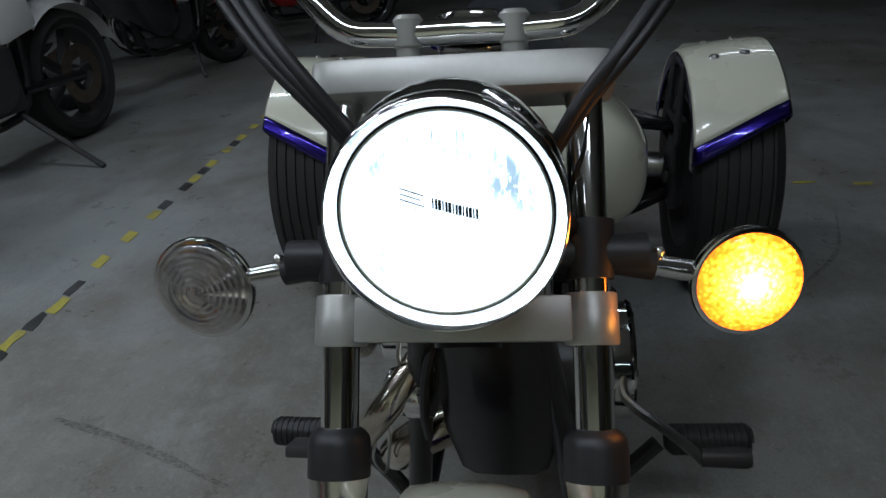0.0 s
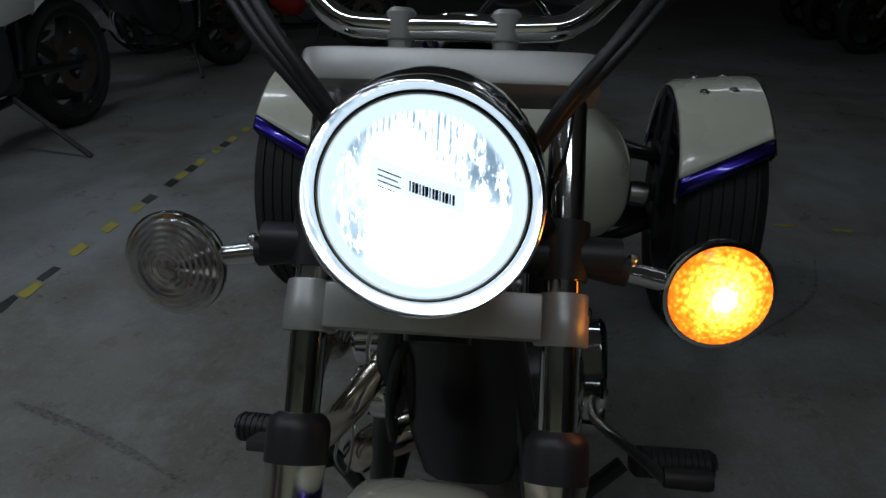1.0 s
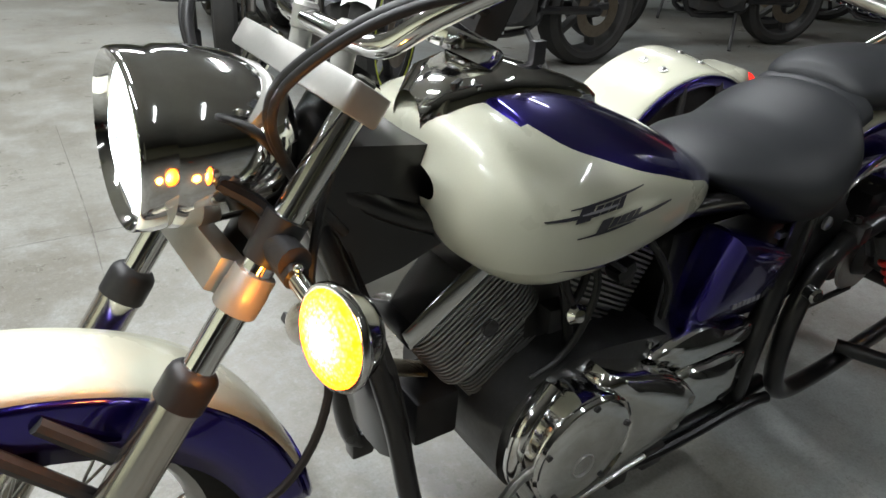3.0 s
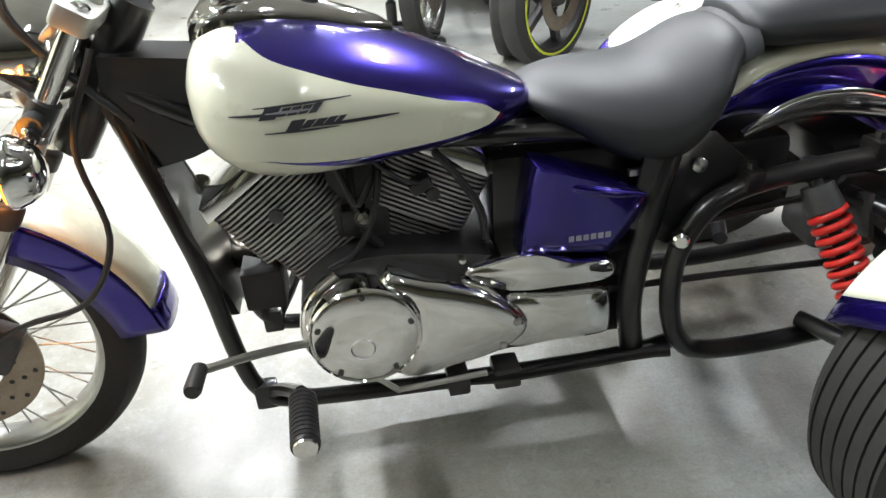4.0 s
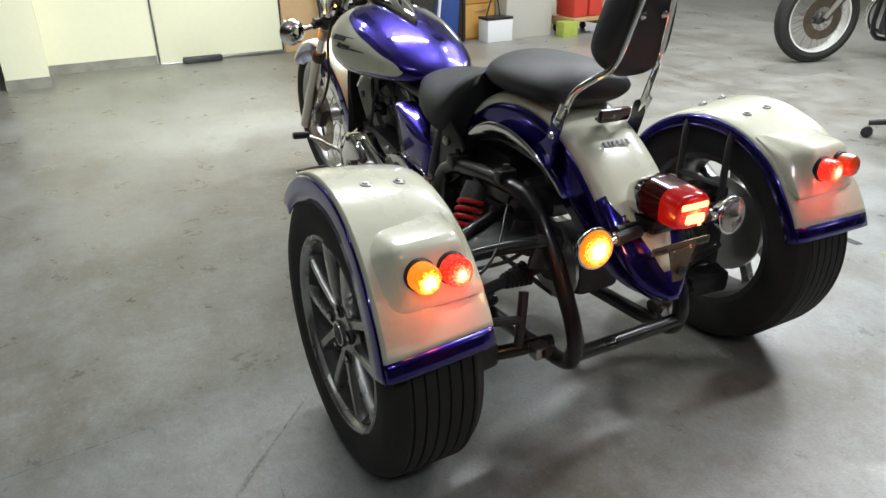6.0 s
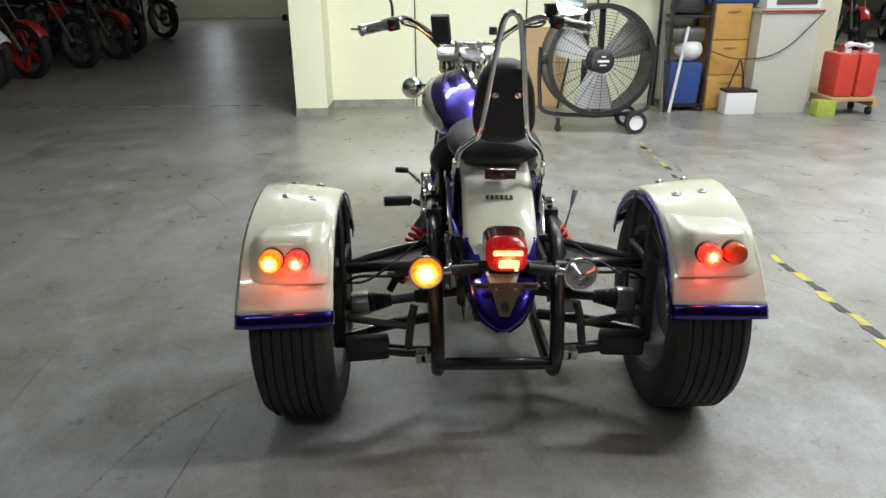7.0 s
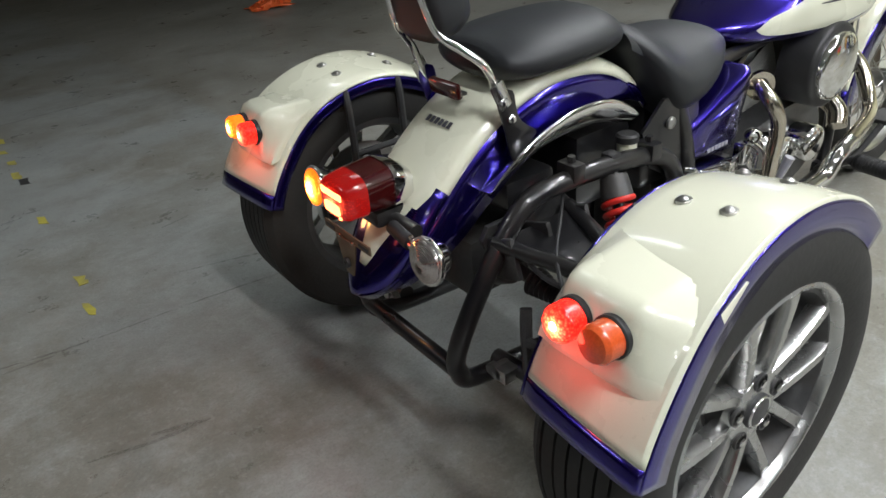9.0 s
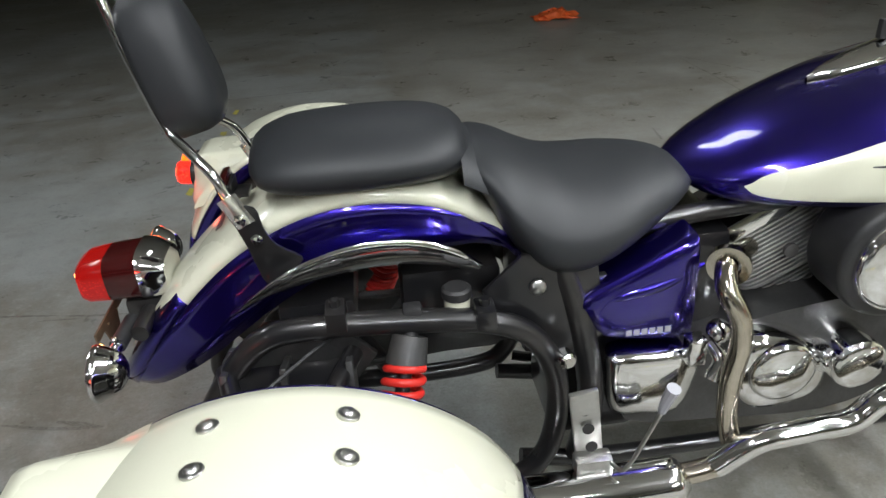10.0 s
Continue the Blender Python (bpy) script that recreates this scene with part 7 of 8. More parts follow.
part("front_panel", Shape().box(0.38, 0.50, 0.83, pose(4.50, -2.885, 0.415), 0.004), COUNTERGREY, ctr)
part("worktop", Shape().box(0.42, 0.53, 0.03, pose(4.50, -2.885, 0.846), 0.005), COUNTERGREY, ctr)
part("edge_strip", Shape().box(0.008, 0.53, 0.014, pose(4.287, -2.885, 0.846), 0.002), REDPAINT, ctr)
printer = thing("printer", "white office printer on the counter", "printer")
part("case", Shape().box(0.34, 0.46, 0.20, pose(4.50, -2.90, 0.963), 0.012), WHITEPLASTIC, printer)
part("lid", Shape().box(0.32, 0.44, 0.035, pose(4.50, -2.90, 1.082), 0.010, 0.96), WHITEPLASTIC, printer)
part("tray", Shape().box(0.012, 0.34, 0.05, pose(4.327, -2.92, 0.92), 0.003).box(0.010, 0.05, 0.08, pose(4.328, -2.72, 0.98), 0.002), PLATEGREY, printer, "grey tray and panel")
solid("counter_cable", Shape().tube([(4.43, -2.28, 0.52), (4.36, -2.48, 0.46), (4.28, -2.70, 0.48), (4.28, -2.90, 0.58), (4.27, -3.13, 0.83)], 0.005, 8), BLACKPLASTIC, "black cable looped across the counter front", "cable")
bat = thing("battery_box", "white battery box with black lid on the floor", "box")
part("case", Shape().box(0.16, 0.26, 0.19, pose(4.32, -2.53, 0.0952), 0.008), WHITEPLASTIC, bat)
part("lid", Shape().box(0.165, 0.265, 0.022, pose(4.32, -2.53, 0.2002), 0.004), BLACKPLASTIC, bat)
part("strap", Shape().tube([(4.32, -2.43, 0.21), (4.32, -2.48, 0.36), (4.32, -2.51, 0.45), (4.32, -2.55, 0.33), (4.32, -2.57, 0.21)], 0.007, 8), BLACKPLASTIC, bat)
solid("carton", Shape().box(0.12, 0.16, 0.13, pose(4.17, -3.21, 0.065), 0.003), GREENBOX, "small green printed carton on the floor", "carton")
cart = thing("wooden_dolly", "low wooden dolly on black casters", "dolly")
part("deck", Shape().box(0.36, 0.40, 0.03, pose(4.32, -3.46, 0.135), 0.004).box(0.36, 0.04, 0.05, pose(4.32, -3.28, 0.095), 0.003).box(0.36, 0.04, 0.05, pose(4.32, -3.64, 0.095), 0.003), PALEWOOD, cart)
for x in (4.19, 4.45):
    for y in (-3.30, -3.62):
        part("caster", Shape().turned([(0, -0.012), (0.034, -0.012), (0.034, 0.012), (0, 0.012)], towards((x, y, 0.034), (0, 1, 0)), 16), RUBBER, cart)


def jerry_can(m):
    can = thing("jerry_can", "red plastic fuel can with white cap", "can", m, "cans on the dolly")
    part("body", Shape().box(0.28, 0.165, 0.36, pose(0, 0, 0.18), 0.03), CANRED, can)
    part("handle", Shape().tube([(-0.10, 0, 0.36), (-0.09, 0, 0.41), (0.0, 0, 0.415), (0.04, 0, 0.36)], 0.014, 8), CANRED, can)
    part("cap", Shape().turned([(0, 0), (0.026, 0), (0.026, 0.035), (0, 0.038)], pose(-0.09, 0.0, 0.36), 18), WHITEPLASTIC, can, "white screw cap")
    return can


jerry = jerry_can(pose(4.32, -3.37, 0.1505))
copy_thing(jerry, pose(4.32, -3.55, 0.1505))
solid("rope_coil", Shape().tube([(4.24 + 0.06 * math.cos(a), -3.46 + 0.10 * math.sin(a), 0.572 + 0.012 * math.sin(3 * a)) for a in [2 * math.pi * k / 12 for k in range(12)]], 0.014, 8, 4, True), WHITEPLASTIC, "pale rope coil on the fuel cans", "rope")
rows = []
for i in range(13):
    row = []
    for j in range(10):
        u, v = i / 12 - 0.5, j / 9 - 0.5
        edge = max(0, 1 - (u * u + v * v) * 3.2)
        q = Vector((u * 6, v * 6, 0))
        row.append((1.70 + 0.36 * u + 0.05 * noise.noise(q + Vector((3, 1, 0))), 4.86 + 0.26 * v + 0.05 * noise.noise(q + Vector((0, 7, 2))), 0.004 + edge * (0.045 + 0.07 * abs(noise.noise(q * 1.3)))))
    rows.append(row)
solid("orange_cloth", Shape().rings(rows, closed=False, caps=False), ORANGEPLASTIC, "crumpled orange cloth lying on the floor", "cloth")


# stool with a tablet on it
def swivel_stool():
    st = thing("swivel_stool", "black swivel stool on five casters", "stool", pose(0.64, -2.66, 0))
    for k in range(5):
        a = 2 * math.pi * k / 5 + 0.4
        c, s_ = math.cos(a), math.sin(a)
        part("leg", Shape().tube([(0, 0, 0.11), (0.10 * c, 0.10 * s_, 0.105), (0.25 * c, 0.25 * s_, 0.075)], lambda u: 0.022 - 0.008 * u, 8), BLACKPLASTIC, st)
        part("caster", Shape().turned([(0, -0.016), (0.026, -0.016), (0.028, 0), (0.026, 0.016), (0, 0.016)], towards((0.25 * c, 0.25 * s_, 0.028), (-s_, c, 0)), 14), BLACKPLASTIC, st)
    part("column", Shape().turned([(0, 0.07), (0.028, 0.07), (0.028, 0.24), (0.016, 0.25), (0.016, 0.40), (0, 0.40)], None, 16), BLACKPLASTIC, st)
    part("seat", Shape().rings([[(p[0] * k, p[1] * k, z) for p in oval(28, 0.20, 0.17, 3)] for z, k in ((0.395, 0.8), (0.40, 0.96), (0.42, 1.0), (0.445, 0.97), (0.455, 0.8))]), BLACKPLASTIC, st, "black padded seat")
    part("arm", Shape().tube([(-0.20, 0.0, 0.42), (-0.27, 0.0, 0.45), (-0.28, 0.02, 0.55)], 0.018, 8), BLACKPLASTIC, st)


swivel_stool()
tab = thing("tablet", "small lit tablet in teal cover on the stool", "tablet")
part("case", Shape().box(0.17, 0.02, 0.12, pose(0.60, -2.66, 0.519, -14, 0, 0), 0.004), TEAL, tab)
part("screen", Shape().box(0.12, 0.002, 0.085, pose(0.60, -2.6485, 0.520, -14, 0, 0)), SCREENLIT, tab)


# ---- other motorcycles ----
def wire_wheel(parent, name, at, r, w, rim_mat, spokes, tyre_w=None, stripe=None):
    """A wheel rolling along x, standing at the point at."""
    wh = new(name)
    wh.parent = parent
    m = towards(Vector(at) + Vector((0, 0, r)), (0, 1, 0))
    tr = r * 0.76
    part("tyre", Shape().turned([(tr, -w * 0.4), (tr + (r - tr) * 0.4, -w * 0.5), (r * 0.97, -w * 0.36), (r, -w * 0.1), (r, w * 0.1), (r * 0.97, w * 0.36), (tr + (r - tr) * 0.4, w * 0.5), (tr, w * 0.4)], m, 40, True), RUBBER, wh)
    part("rim", Shape().turned([(tr - 0.012, -w * 0.36), (tr + 0.006, -w * 0.42), (tr + 0.008, w * 0.42), (tr - 0.012, w * 0.36), (tr - 0.02, 0)], m, 40, True), rim_mat, wh)
    if stripe:
        part("rim_stripe", Shape().turned([(tr + 0.004, w * 0.47), (tr + 0.014, w * 0.475), (tr + 0.014, w * 0.48), (tr + 0.004, w * 0.48)], m, 40, True).turned([(tr + 0.004, -w * 0.48), (tr + 0.014, -w * 0.48), (tr + 0.014, -w * 0.475), (tr + 0.004, -w * 0.47)], m, 40, True), stripe, wh)
    part("hub", Shape().turned([(0, -w * 0.6), (0.03, -w * 0.6), (0.045, -w * 0.3), (0.045, w * 0.3), (0.03, w * 0.6), (0, w * 0.6)], m, 18), DARKMETAL, wh)
    if spokes > 8:
        s = Shape()
        for k in range(spokes):
            a = 2 * math.pi * k / spokes
            b = a + (0.4 if k % 2 else -0.4)
            sg = 1 if (k // 2) % 2 else -1
            s.tube([m @ Vector((0.04 * math.cos(b), 0.04 * math.sin(b), sg * w * 0.28)), m @ Vector((tr * math.cos(a), tr * math.sin(a), 0))], 0.0022, 4, 1, smooth=False)
        part("spokes", s, STEEL, wh)
    else:
        for k in range(spokes):
            a = 2 * math.pi * k / spokes
            part("spoke", Shape().box(tr - 0.03, 0.03, w * 0.3, m @ pose(0, 0, 0, 0, 0, math.degrees(a)) @ pose(tr / 2 + 0.01, 0, 0), 0.004), rim_mat, wh)
    part("brake_disc", Shape().turned([(r * 0.26, 0), (r * 0.46, 0), (r * 0.46, 0.004), (r * 0.26, 0.004)], m @ pose(0, 0, w * 0.55), 28, True), DISCSTEEL, wh)
    return wh


def motorbike(m, paint, label, r=0.30, base=1.35, rim=None, spokes=36, lamp_mat=None, stripe=None, seat_h=0.78, guard_mat=None, fairing=None, group="parked motorcycles", steer=0.0, foot=(-0.84, 0.26)):
    """A parked motorcycle heading along +x, its front wheel standing at the origin, its bars turned by steer degrees."""
    turned_bars = pose(-0.40, 0, 0) @ pose(0, 0, 0, 0, 0, steer) @ pose(0.40, 0, 0)
    m = m @ Matrix.Translation(-(turned_bars @ Vector((0, 0, 0))))
    b = thing("motorcycle", label, "motorcycle", m, group)
    rim = rim or STEEL
    wire_wheel(b, "front_wheel", (0, 0, 0), r, 0.11, rim, spokes, stripe=stripe)
    wire_wheel(b, "rear_wheel", (-base, 0, 0), r, 0.15, rim, spokes)
    head = Vector((-0.42, 0, 0.94))
    for y in (0.09, -0.09):
        part("fork_leg", Shape().tube([(0.0, y, r), (-0.20, y, r + 0.32), (-0.38, y, 0.92)], lambda u: 0.024 if u < 0.45 else 0.017, 10, 4), PLATEGREY, b)
    part("front_guard", Shape().rings([[(math.cos(a) * (r + 0.03), u * 0.065, r + math.sin(a) * (r + 0.03) - 0.025 * u * u) for u in (-1, -0.6, 0, 0.6, 1)] for a in [radians(30 + 115 * k / 16) for k in range(17)]], closed=False, caps=False), guard_mat or paint, b)
    part("rear_guard", Shape().rings([[(-base + math.cos(a) * (r + 0.05), u * 0.085, r + math.sin(a) * (r + 0.05) - 0.03 * u * u) for u in (-1, -0.6, 0, 0.6, 1)] for a in [radians(50 + 110 * k / 14) for k in range(15)]], closed=False, caps=False), guard_mat or BLACKPAINT, b)
    part("frame", Shape().tube([head, (-0.50, 0.03, 0.55), (-0.56, 0.08, 0.24), (-0.75, 0.09, 0.20), (-1.0, 0.09, 0.25), (-1.05, 0.08, 0.60), (-0.80, 0.05, 0.74), head], 0.018, 8, 3).tube([(-0.50, -0.03, 0.55), (-0.56, -0.08, 0.24), (-0.75, -0.09, 0.20), (-1.0, -0.09, 0.25), (-1.05, -0.08, 0.60), (-1.38, -0.09, 0.72)], 0.018, 8, 3).tube([(-1.0, 0.09, 0.30), (-base, 0.09, r)], 0.02, 8, 1, smooth=False).tube([(-1.0, -0.09, 0.30), (-base, -0.09, r)], 0.02, 8, 1, smooth=False), FRAMEBLACK, b)
    part("engine", Shape().box(0.36, 0.24, 0.26, pose(-0.80, 0, 0.36), 0.03).turned([(0, 0), (0.085, 0), (0.085, 0.26), (0, 0.26)], pose(-0.68, 0, 0.42, 0, 18, 0), 20).turned([(0, -0.15), (0.10, -0.15), (0.11, -0.13), (0.11, 0.13), (0.10, 0.15), (0, 0.15)], towards((-0.82, 0, 0.36), (0, 1, 0)), 24), DARKMETAL, b, "dark engine with covers")
    fin = Shape()
    for k in range(9):
        fin.box(0.20, 0.20, 0.006, pose(-0.68, 0, 0.42, 0, 18, 0) @ pose(0, 0, 0.04 + 0.024 * k), 0.002)
    part("fins", fin, ENGINE, b)
    part("tank", Shape().rings([[(x, u * w, zc + v * h) for u, v in oval(20, 1, 1, 2.6)] for x, w, zc, h in ((-0.46, 0.05, 0.86, 0.04), (-0.50, 0.11, 0.86, 0.09), (-0.62, 0.145, 0.86, 0.115), (-0.78, 0.13, 0.83, 0.10), (-0.90, 0.08, 0.79, 0.06), (-0.93, 0.04, 0.78, 0.03))]), paint, b, "", 60)
    part("seat", Shape().rings([[(x, u * w, zc + v * h) for u, v in oval(20, 1, 1, 3)] for x, w, zc, h in ((-0.88, 0.07, seat_h - 0.01, 0.03), (-0.98, 0.12, seat_h, 0.045), (-1.20, 0.135, seat_h + 0.02, 0.045), (-1.42, 0.11, seat_h + 0.06, 0.045), (-1.56, 0.07, seat_h + 0.08, 0.03))]), LEATHER, b, "", 60)
    part("side_panel", Shape().box(0.24, 0.25, 0.20, pose(-1.03, 0, 0.60, 0, 12, 0), 0.04), paint, b)
    for y, z in ((-0.14, 0.28),):
        part("exhaust", Shape().tube([(-0.60, -0.06, 0.56), (-0.50, -0.12, 0.42), (-0.58, -0.14, 0.26), (-0.90, -0.15, 0.25), (-1.15, -0.16, 0.30), (-1.62, -0.18, 0.42)], lambda u: 0.022 if u < 0.62 else 0.042, 12, 5), CHROME, b)
    part("handlebar", Shape().tube([(-0.60, 0.38, 1.02), (-0.52, 0.24, 1.04), (-0.42, 0.08, 0.99), (-0.42, -0.08, 0.99), (-0.52, -0.24, 1.04), (-0.60, -0.38, 1.02)], 0.011, 8, 5), STEEL, b)
    for y in (0.33, -0.33):
        part("grip", Shape().tube([(-0.56, y * 0.88, 1.03), (-0.605, y * 1.18, 1.02)], 0.017, 10, 1, smooth=False), BLACKPLASTIC, b)
        st = part("mirror", Shape().tube([(-0.53, y * 0.85, 1.04), (-0.53, y * 0.95, 1.16)], 0.005, 6).rings([[(-0.54 + d, y * 1.0 + p[0] * k, 1.19 + p[1] * k) for p in oval(18, 0.06, 0.035, 2.5)] for d, k in ((0.02, 0.5), (0.0, 1.0), (-0.006, 0.97))]), BLACKPLASTIC, b)
    lampm = towards((-0.30, 0, 0.90), (1, 0, 0))
    hl = part("headlight", Shape().turned([(0, -0.10), (0.05, -0.09), (0.085, -0.04), (0.09, 0.0), (0.09, 0.015), (0, 0.02)], lampm, 24), lamp_mat or CHROME, b)
    part("glass", Shape().turned([(0.083, 0.016), (0.06, 0.026), (0, 0.032)], lampm, 24), CLEARLENS, hl)
    for y in (0.17, -0.17):
        part("signal", Shape().tube([(-0.36, y * 0.5, 0.88), (-0.34, y, 0.88)], 0.007, 6).ball(0.032, pose(-0.32, y, 0.88), 0.8), AMBERLENS, b)
    part("tail_lamp", Shape().box(0.05, 0.10, 0.06, pose(-1.68, 0, 0.76), 0.012), REDLENS, b)
    part("side_stand", Shape().tube([(-0.92, 0.12, 0.22), (*foot, 0.008)], 0.012, 8, 1, smooth=False), DARKMETAL, b)
    if fairing:
        side_line = smooth_path([(-0.16, 0, 0.80), (-0.24, 0, 0.93), (-0.40, 0, 1.03), (-0.52, 0, 0.96), (-0.70, 0, 0.74), (-0.86, 0, 0.46), (-0.80, 0, 0.28), (-0.60, 0, 0.30), (-0.44, 0, 0.52), (-0.28, 0, 0.68)], 3, True)
        part("fairing", Shape().rings([[(-0.50 + (q.x + 0.50) * k, y, 0.68 + (q.z - 0.68) * k) for q in side_line] for y, k in ((-0.235, 0.45), (-0.22, 0.72), (-0.16, 0.90), (-0.08, 0.98), (0.0, 1.0), (0.08, 0.98), (0.16, 0.90), (0.22, 0.72), (0.235, 0.45))]), fairing, b, "", 50)
        for y in (0.085, -0.085):
            part("lamp_eye", Shape().rings([[(-0.185 - 0.9 * abs(y + q[0] * 0.5) * 0.5 + d, y + q[0] * k, 0.855 + q[1] * k + 0.25 * abs(y + q[0])) for q in oval(16, 0.055, 0.03, 2.2)] for d, k in ((-0.03, 1.0), (0.012, 0.95), (0.02, 0.5))]), CLEARLENS, b)
        part("screen", Shape().rings([[(x, 0.13 * math.sin(a) * k, z + 0.05 * math.cos(a)) for a in [radians(-80 + 160 * j / 12) for j in range(13)]] for x, z, k in ((-0.28, 0.99, 1.0), (-0.44, 1.14, 0.75))], closed=False, caps=False), BLACKPLASTIC, b)
    for ob in b.children:
        if steer and ob.name.split(".")[0] in ("front_wheel", "fork_leg", "front_guard", "handlebar", "grip", "mirror", "headlight", "signal"):
            ob.matrix_local = turned_bars
    return b


def maxi_scooter(m):
    b = thing("maxi_scooter", "white maxi scooter with black floor panels", "scooter", m, "parked motorcycles")
    wire_wheel(b, "front_wheel", (0, 0, 0), 0.275, 0.13, BLACKPAINT, 5)
    part("rim_arc", Shape().turned([(0.150, 0.068), (0.178, 0.068), (0.178, 0.072), (0.150, 0.072)], towards((0, 0, 0.275), (0, 1, 0)), 36, True), WHITEPAINT, b, "white rim ring")
    part("rim_arc", Shape().turned([(0.150, 0.068), (0.178, 0.068), (0.178, 0.072), (0.150, 0.072)], towards((0, 0, 0.275), (0, -1, 0)), 36, True), WHITEPAINT, b)
    wire_wheel(b, "rear_wheel", (-1.45, 0, 0), 0.265, 0.15, BLACKPAINT, 5)
    part("front_guard", Shape().rings([[(math.cos(a) * 0.31, u * 0.085, 0.275 + math.sin(a) * 0.31 - 0.04 * u * u) for u in (-1, -0.6, 0, 0.6, 1)] for a in [radians(35 + 110 * k / 14) for k in range(15)]], closed=False, caps=False), WHITEPAINT, b)
    side_line = smooth_path([(0.26, 0, 0.66), (0.16, 0, 0.80), (-0.02, 0, 0.96), (-0.22, 0, 1.07), (-0.40, 0, 1.04), (-0.50, 0, 0.80), (-0.52, 0, 0.45), (-0.42, 0, 0.24), (-0.30, 0, 0.26), (-0.27, 0, 0.46), (-0.14, 0, 0.62), (0.06, 0, 0.66)], 3, True)
    part("nose", Shape().rings([[(-0.28 + (q.x + 0.28) * k, y, 0.66 + (q.z - 0.66) * k2) for q in side_line] for y, k, k2 in ((-0.30, 0.30, 0.62), (-0.285, 0.45, 0.80), (-0.22, 0.66, 0.93), (-0.12, 0.87, 0.99), (0.0, 1.0, 1.0), (0.12, 0.87, 0.99), (0.22, 0.66, 0.93), (0.285, 0.45, 0.80), (0.30, 0.30, 0.62))]), WHITEPAINT, b, "white front fairing", 35)
    for y in (0.12, -0.12):
        part("headlight", Shape().rings([[(0.075 - 0.75 * abs(y + u * 0.085) + d, y + u * 0.095 * k, 0.83 + v * 0.042 * k + 0.55 * abs(y + u * 0.085)) for u, v in oval(20, 1, 1, 2.2)] for d, k in ((0.0, 1.0), (0.04, 0.9), (0.06, 0.5))]), CLEARLENS, b, "clear swept headlight")
    part("wind_screen", Shape().rings([[(x, 0.20 * math.sin(a) * k, z + 0.04 * math.cos(a)) for a in [radians(-80 + 160 * j / 12) for j in range(13)]] for x, z, k in ((-0.10, 0.98, 1.0), (-0.28, 1.28, 0.75))], closed=False, caps=False), BLACKPLASTIC, b)
    part("floor_panel", Shape().rings([[(x, u * w, zc + v * h) for u, v in oval(24, 1, 1, 4)] for x, w, zc, h in ((-0.34, 0.20, 0.36, 0.16), (-0.55, 0.24, 0.38, 0.18), (-0.90, 0.25, 0.40, 0.18), (-1.10, 0.22, 0.46, 0.16))]), BLACKPLASTIC, b, "black floor panel", 60)
    part("lower_skirt", Shape().rings([[(x, u * w, zc + v * h) for u, v in oval(24, 1, 1, 3)] for x, w, zc, h in ((-0.18, 0.16, 0.30, 0.06), (-0.40, 0.25, 0.24, 0.07), (-0.90, 0.27, 0.26, 0.06), (-1.25, 0.22, 0.34, 0.05))]), WHITEPAINT, b, "white lower skirt", 60)
    part("tail_body", Shape().rings([[(x, u * w, zc + v * h) for u, v in oval(24, 1, 1, 2.8)] for x, w, zc, h in ((-0.80, 0.16, 0.58, 0.10), (-0.95, 0.23, 0.62, 0.14), (-1.30, 0.24, 0.70, 0.13), (-1.65, 0.17, 0.80, 0.09), (-1.85, 0.08, 0.86, 0.04))]), WHITEPAINT, b, "white tail body", 60)
    part("seat", Shape().rings([[(x, u * w, zc + v * h) for u, v in oval(24, 1, 1, 3)] for x, w, zc, h in ((-0.74, 0.09, 0.70, 0.04), (-0.85, 0.17, 0.74, 0.06), (-1.10, 0.19, 0.77, 0.06), (-1.22, 0.18, 0.84, 0.06), (-1.55, 0.15, 0.90, 0.05), (-1.68, 0.08, 0.91, 0.03))]), PLATEGREY, b, "grey stepped seat", 60)
    part("handlebar", Shape().tube([(-0.55, 0.36, 1.02), (-0.42, 0.18, 1.04), (-0.38, 0.0, 1.02), (-0.42, -0.18, 1.04), (-0.55, -0.36, 1.02)], 0.016, 10, 5), BLACKPLASTIC, b)
    for y in (0.30, -0.30):
        part("mirror", Shape().tube([(-0.22, y * 0.6, 1.0), (-0.20, y, 1.12)], 0.007, 6).rings([[(-0.22 + d, y * 1.15 + p[0] * k, 1.15 + p[1] * k) for p in oval(18, 0.075, 0.045, 2.5)] for d, k in ((0.03, 0.5), (0.0, 1.0), (-0.006, 0.97))]), BLACKPLASTIC, b)
    part("muffler", Shape().tube([(-1.0, -0.18, 0.26), (-1.3, -0.20, 0.30), (-1.75, -0.22, 0.42)], 0.05, 14, 4), STEEL, b)
    return b


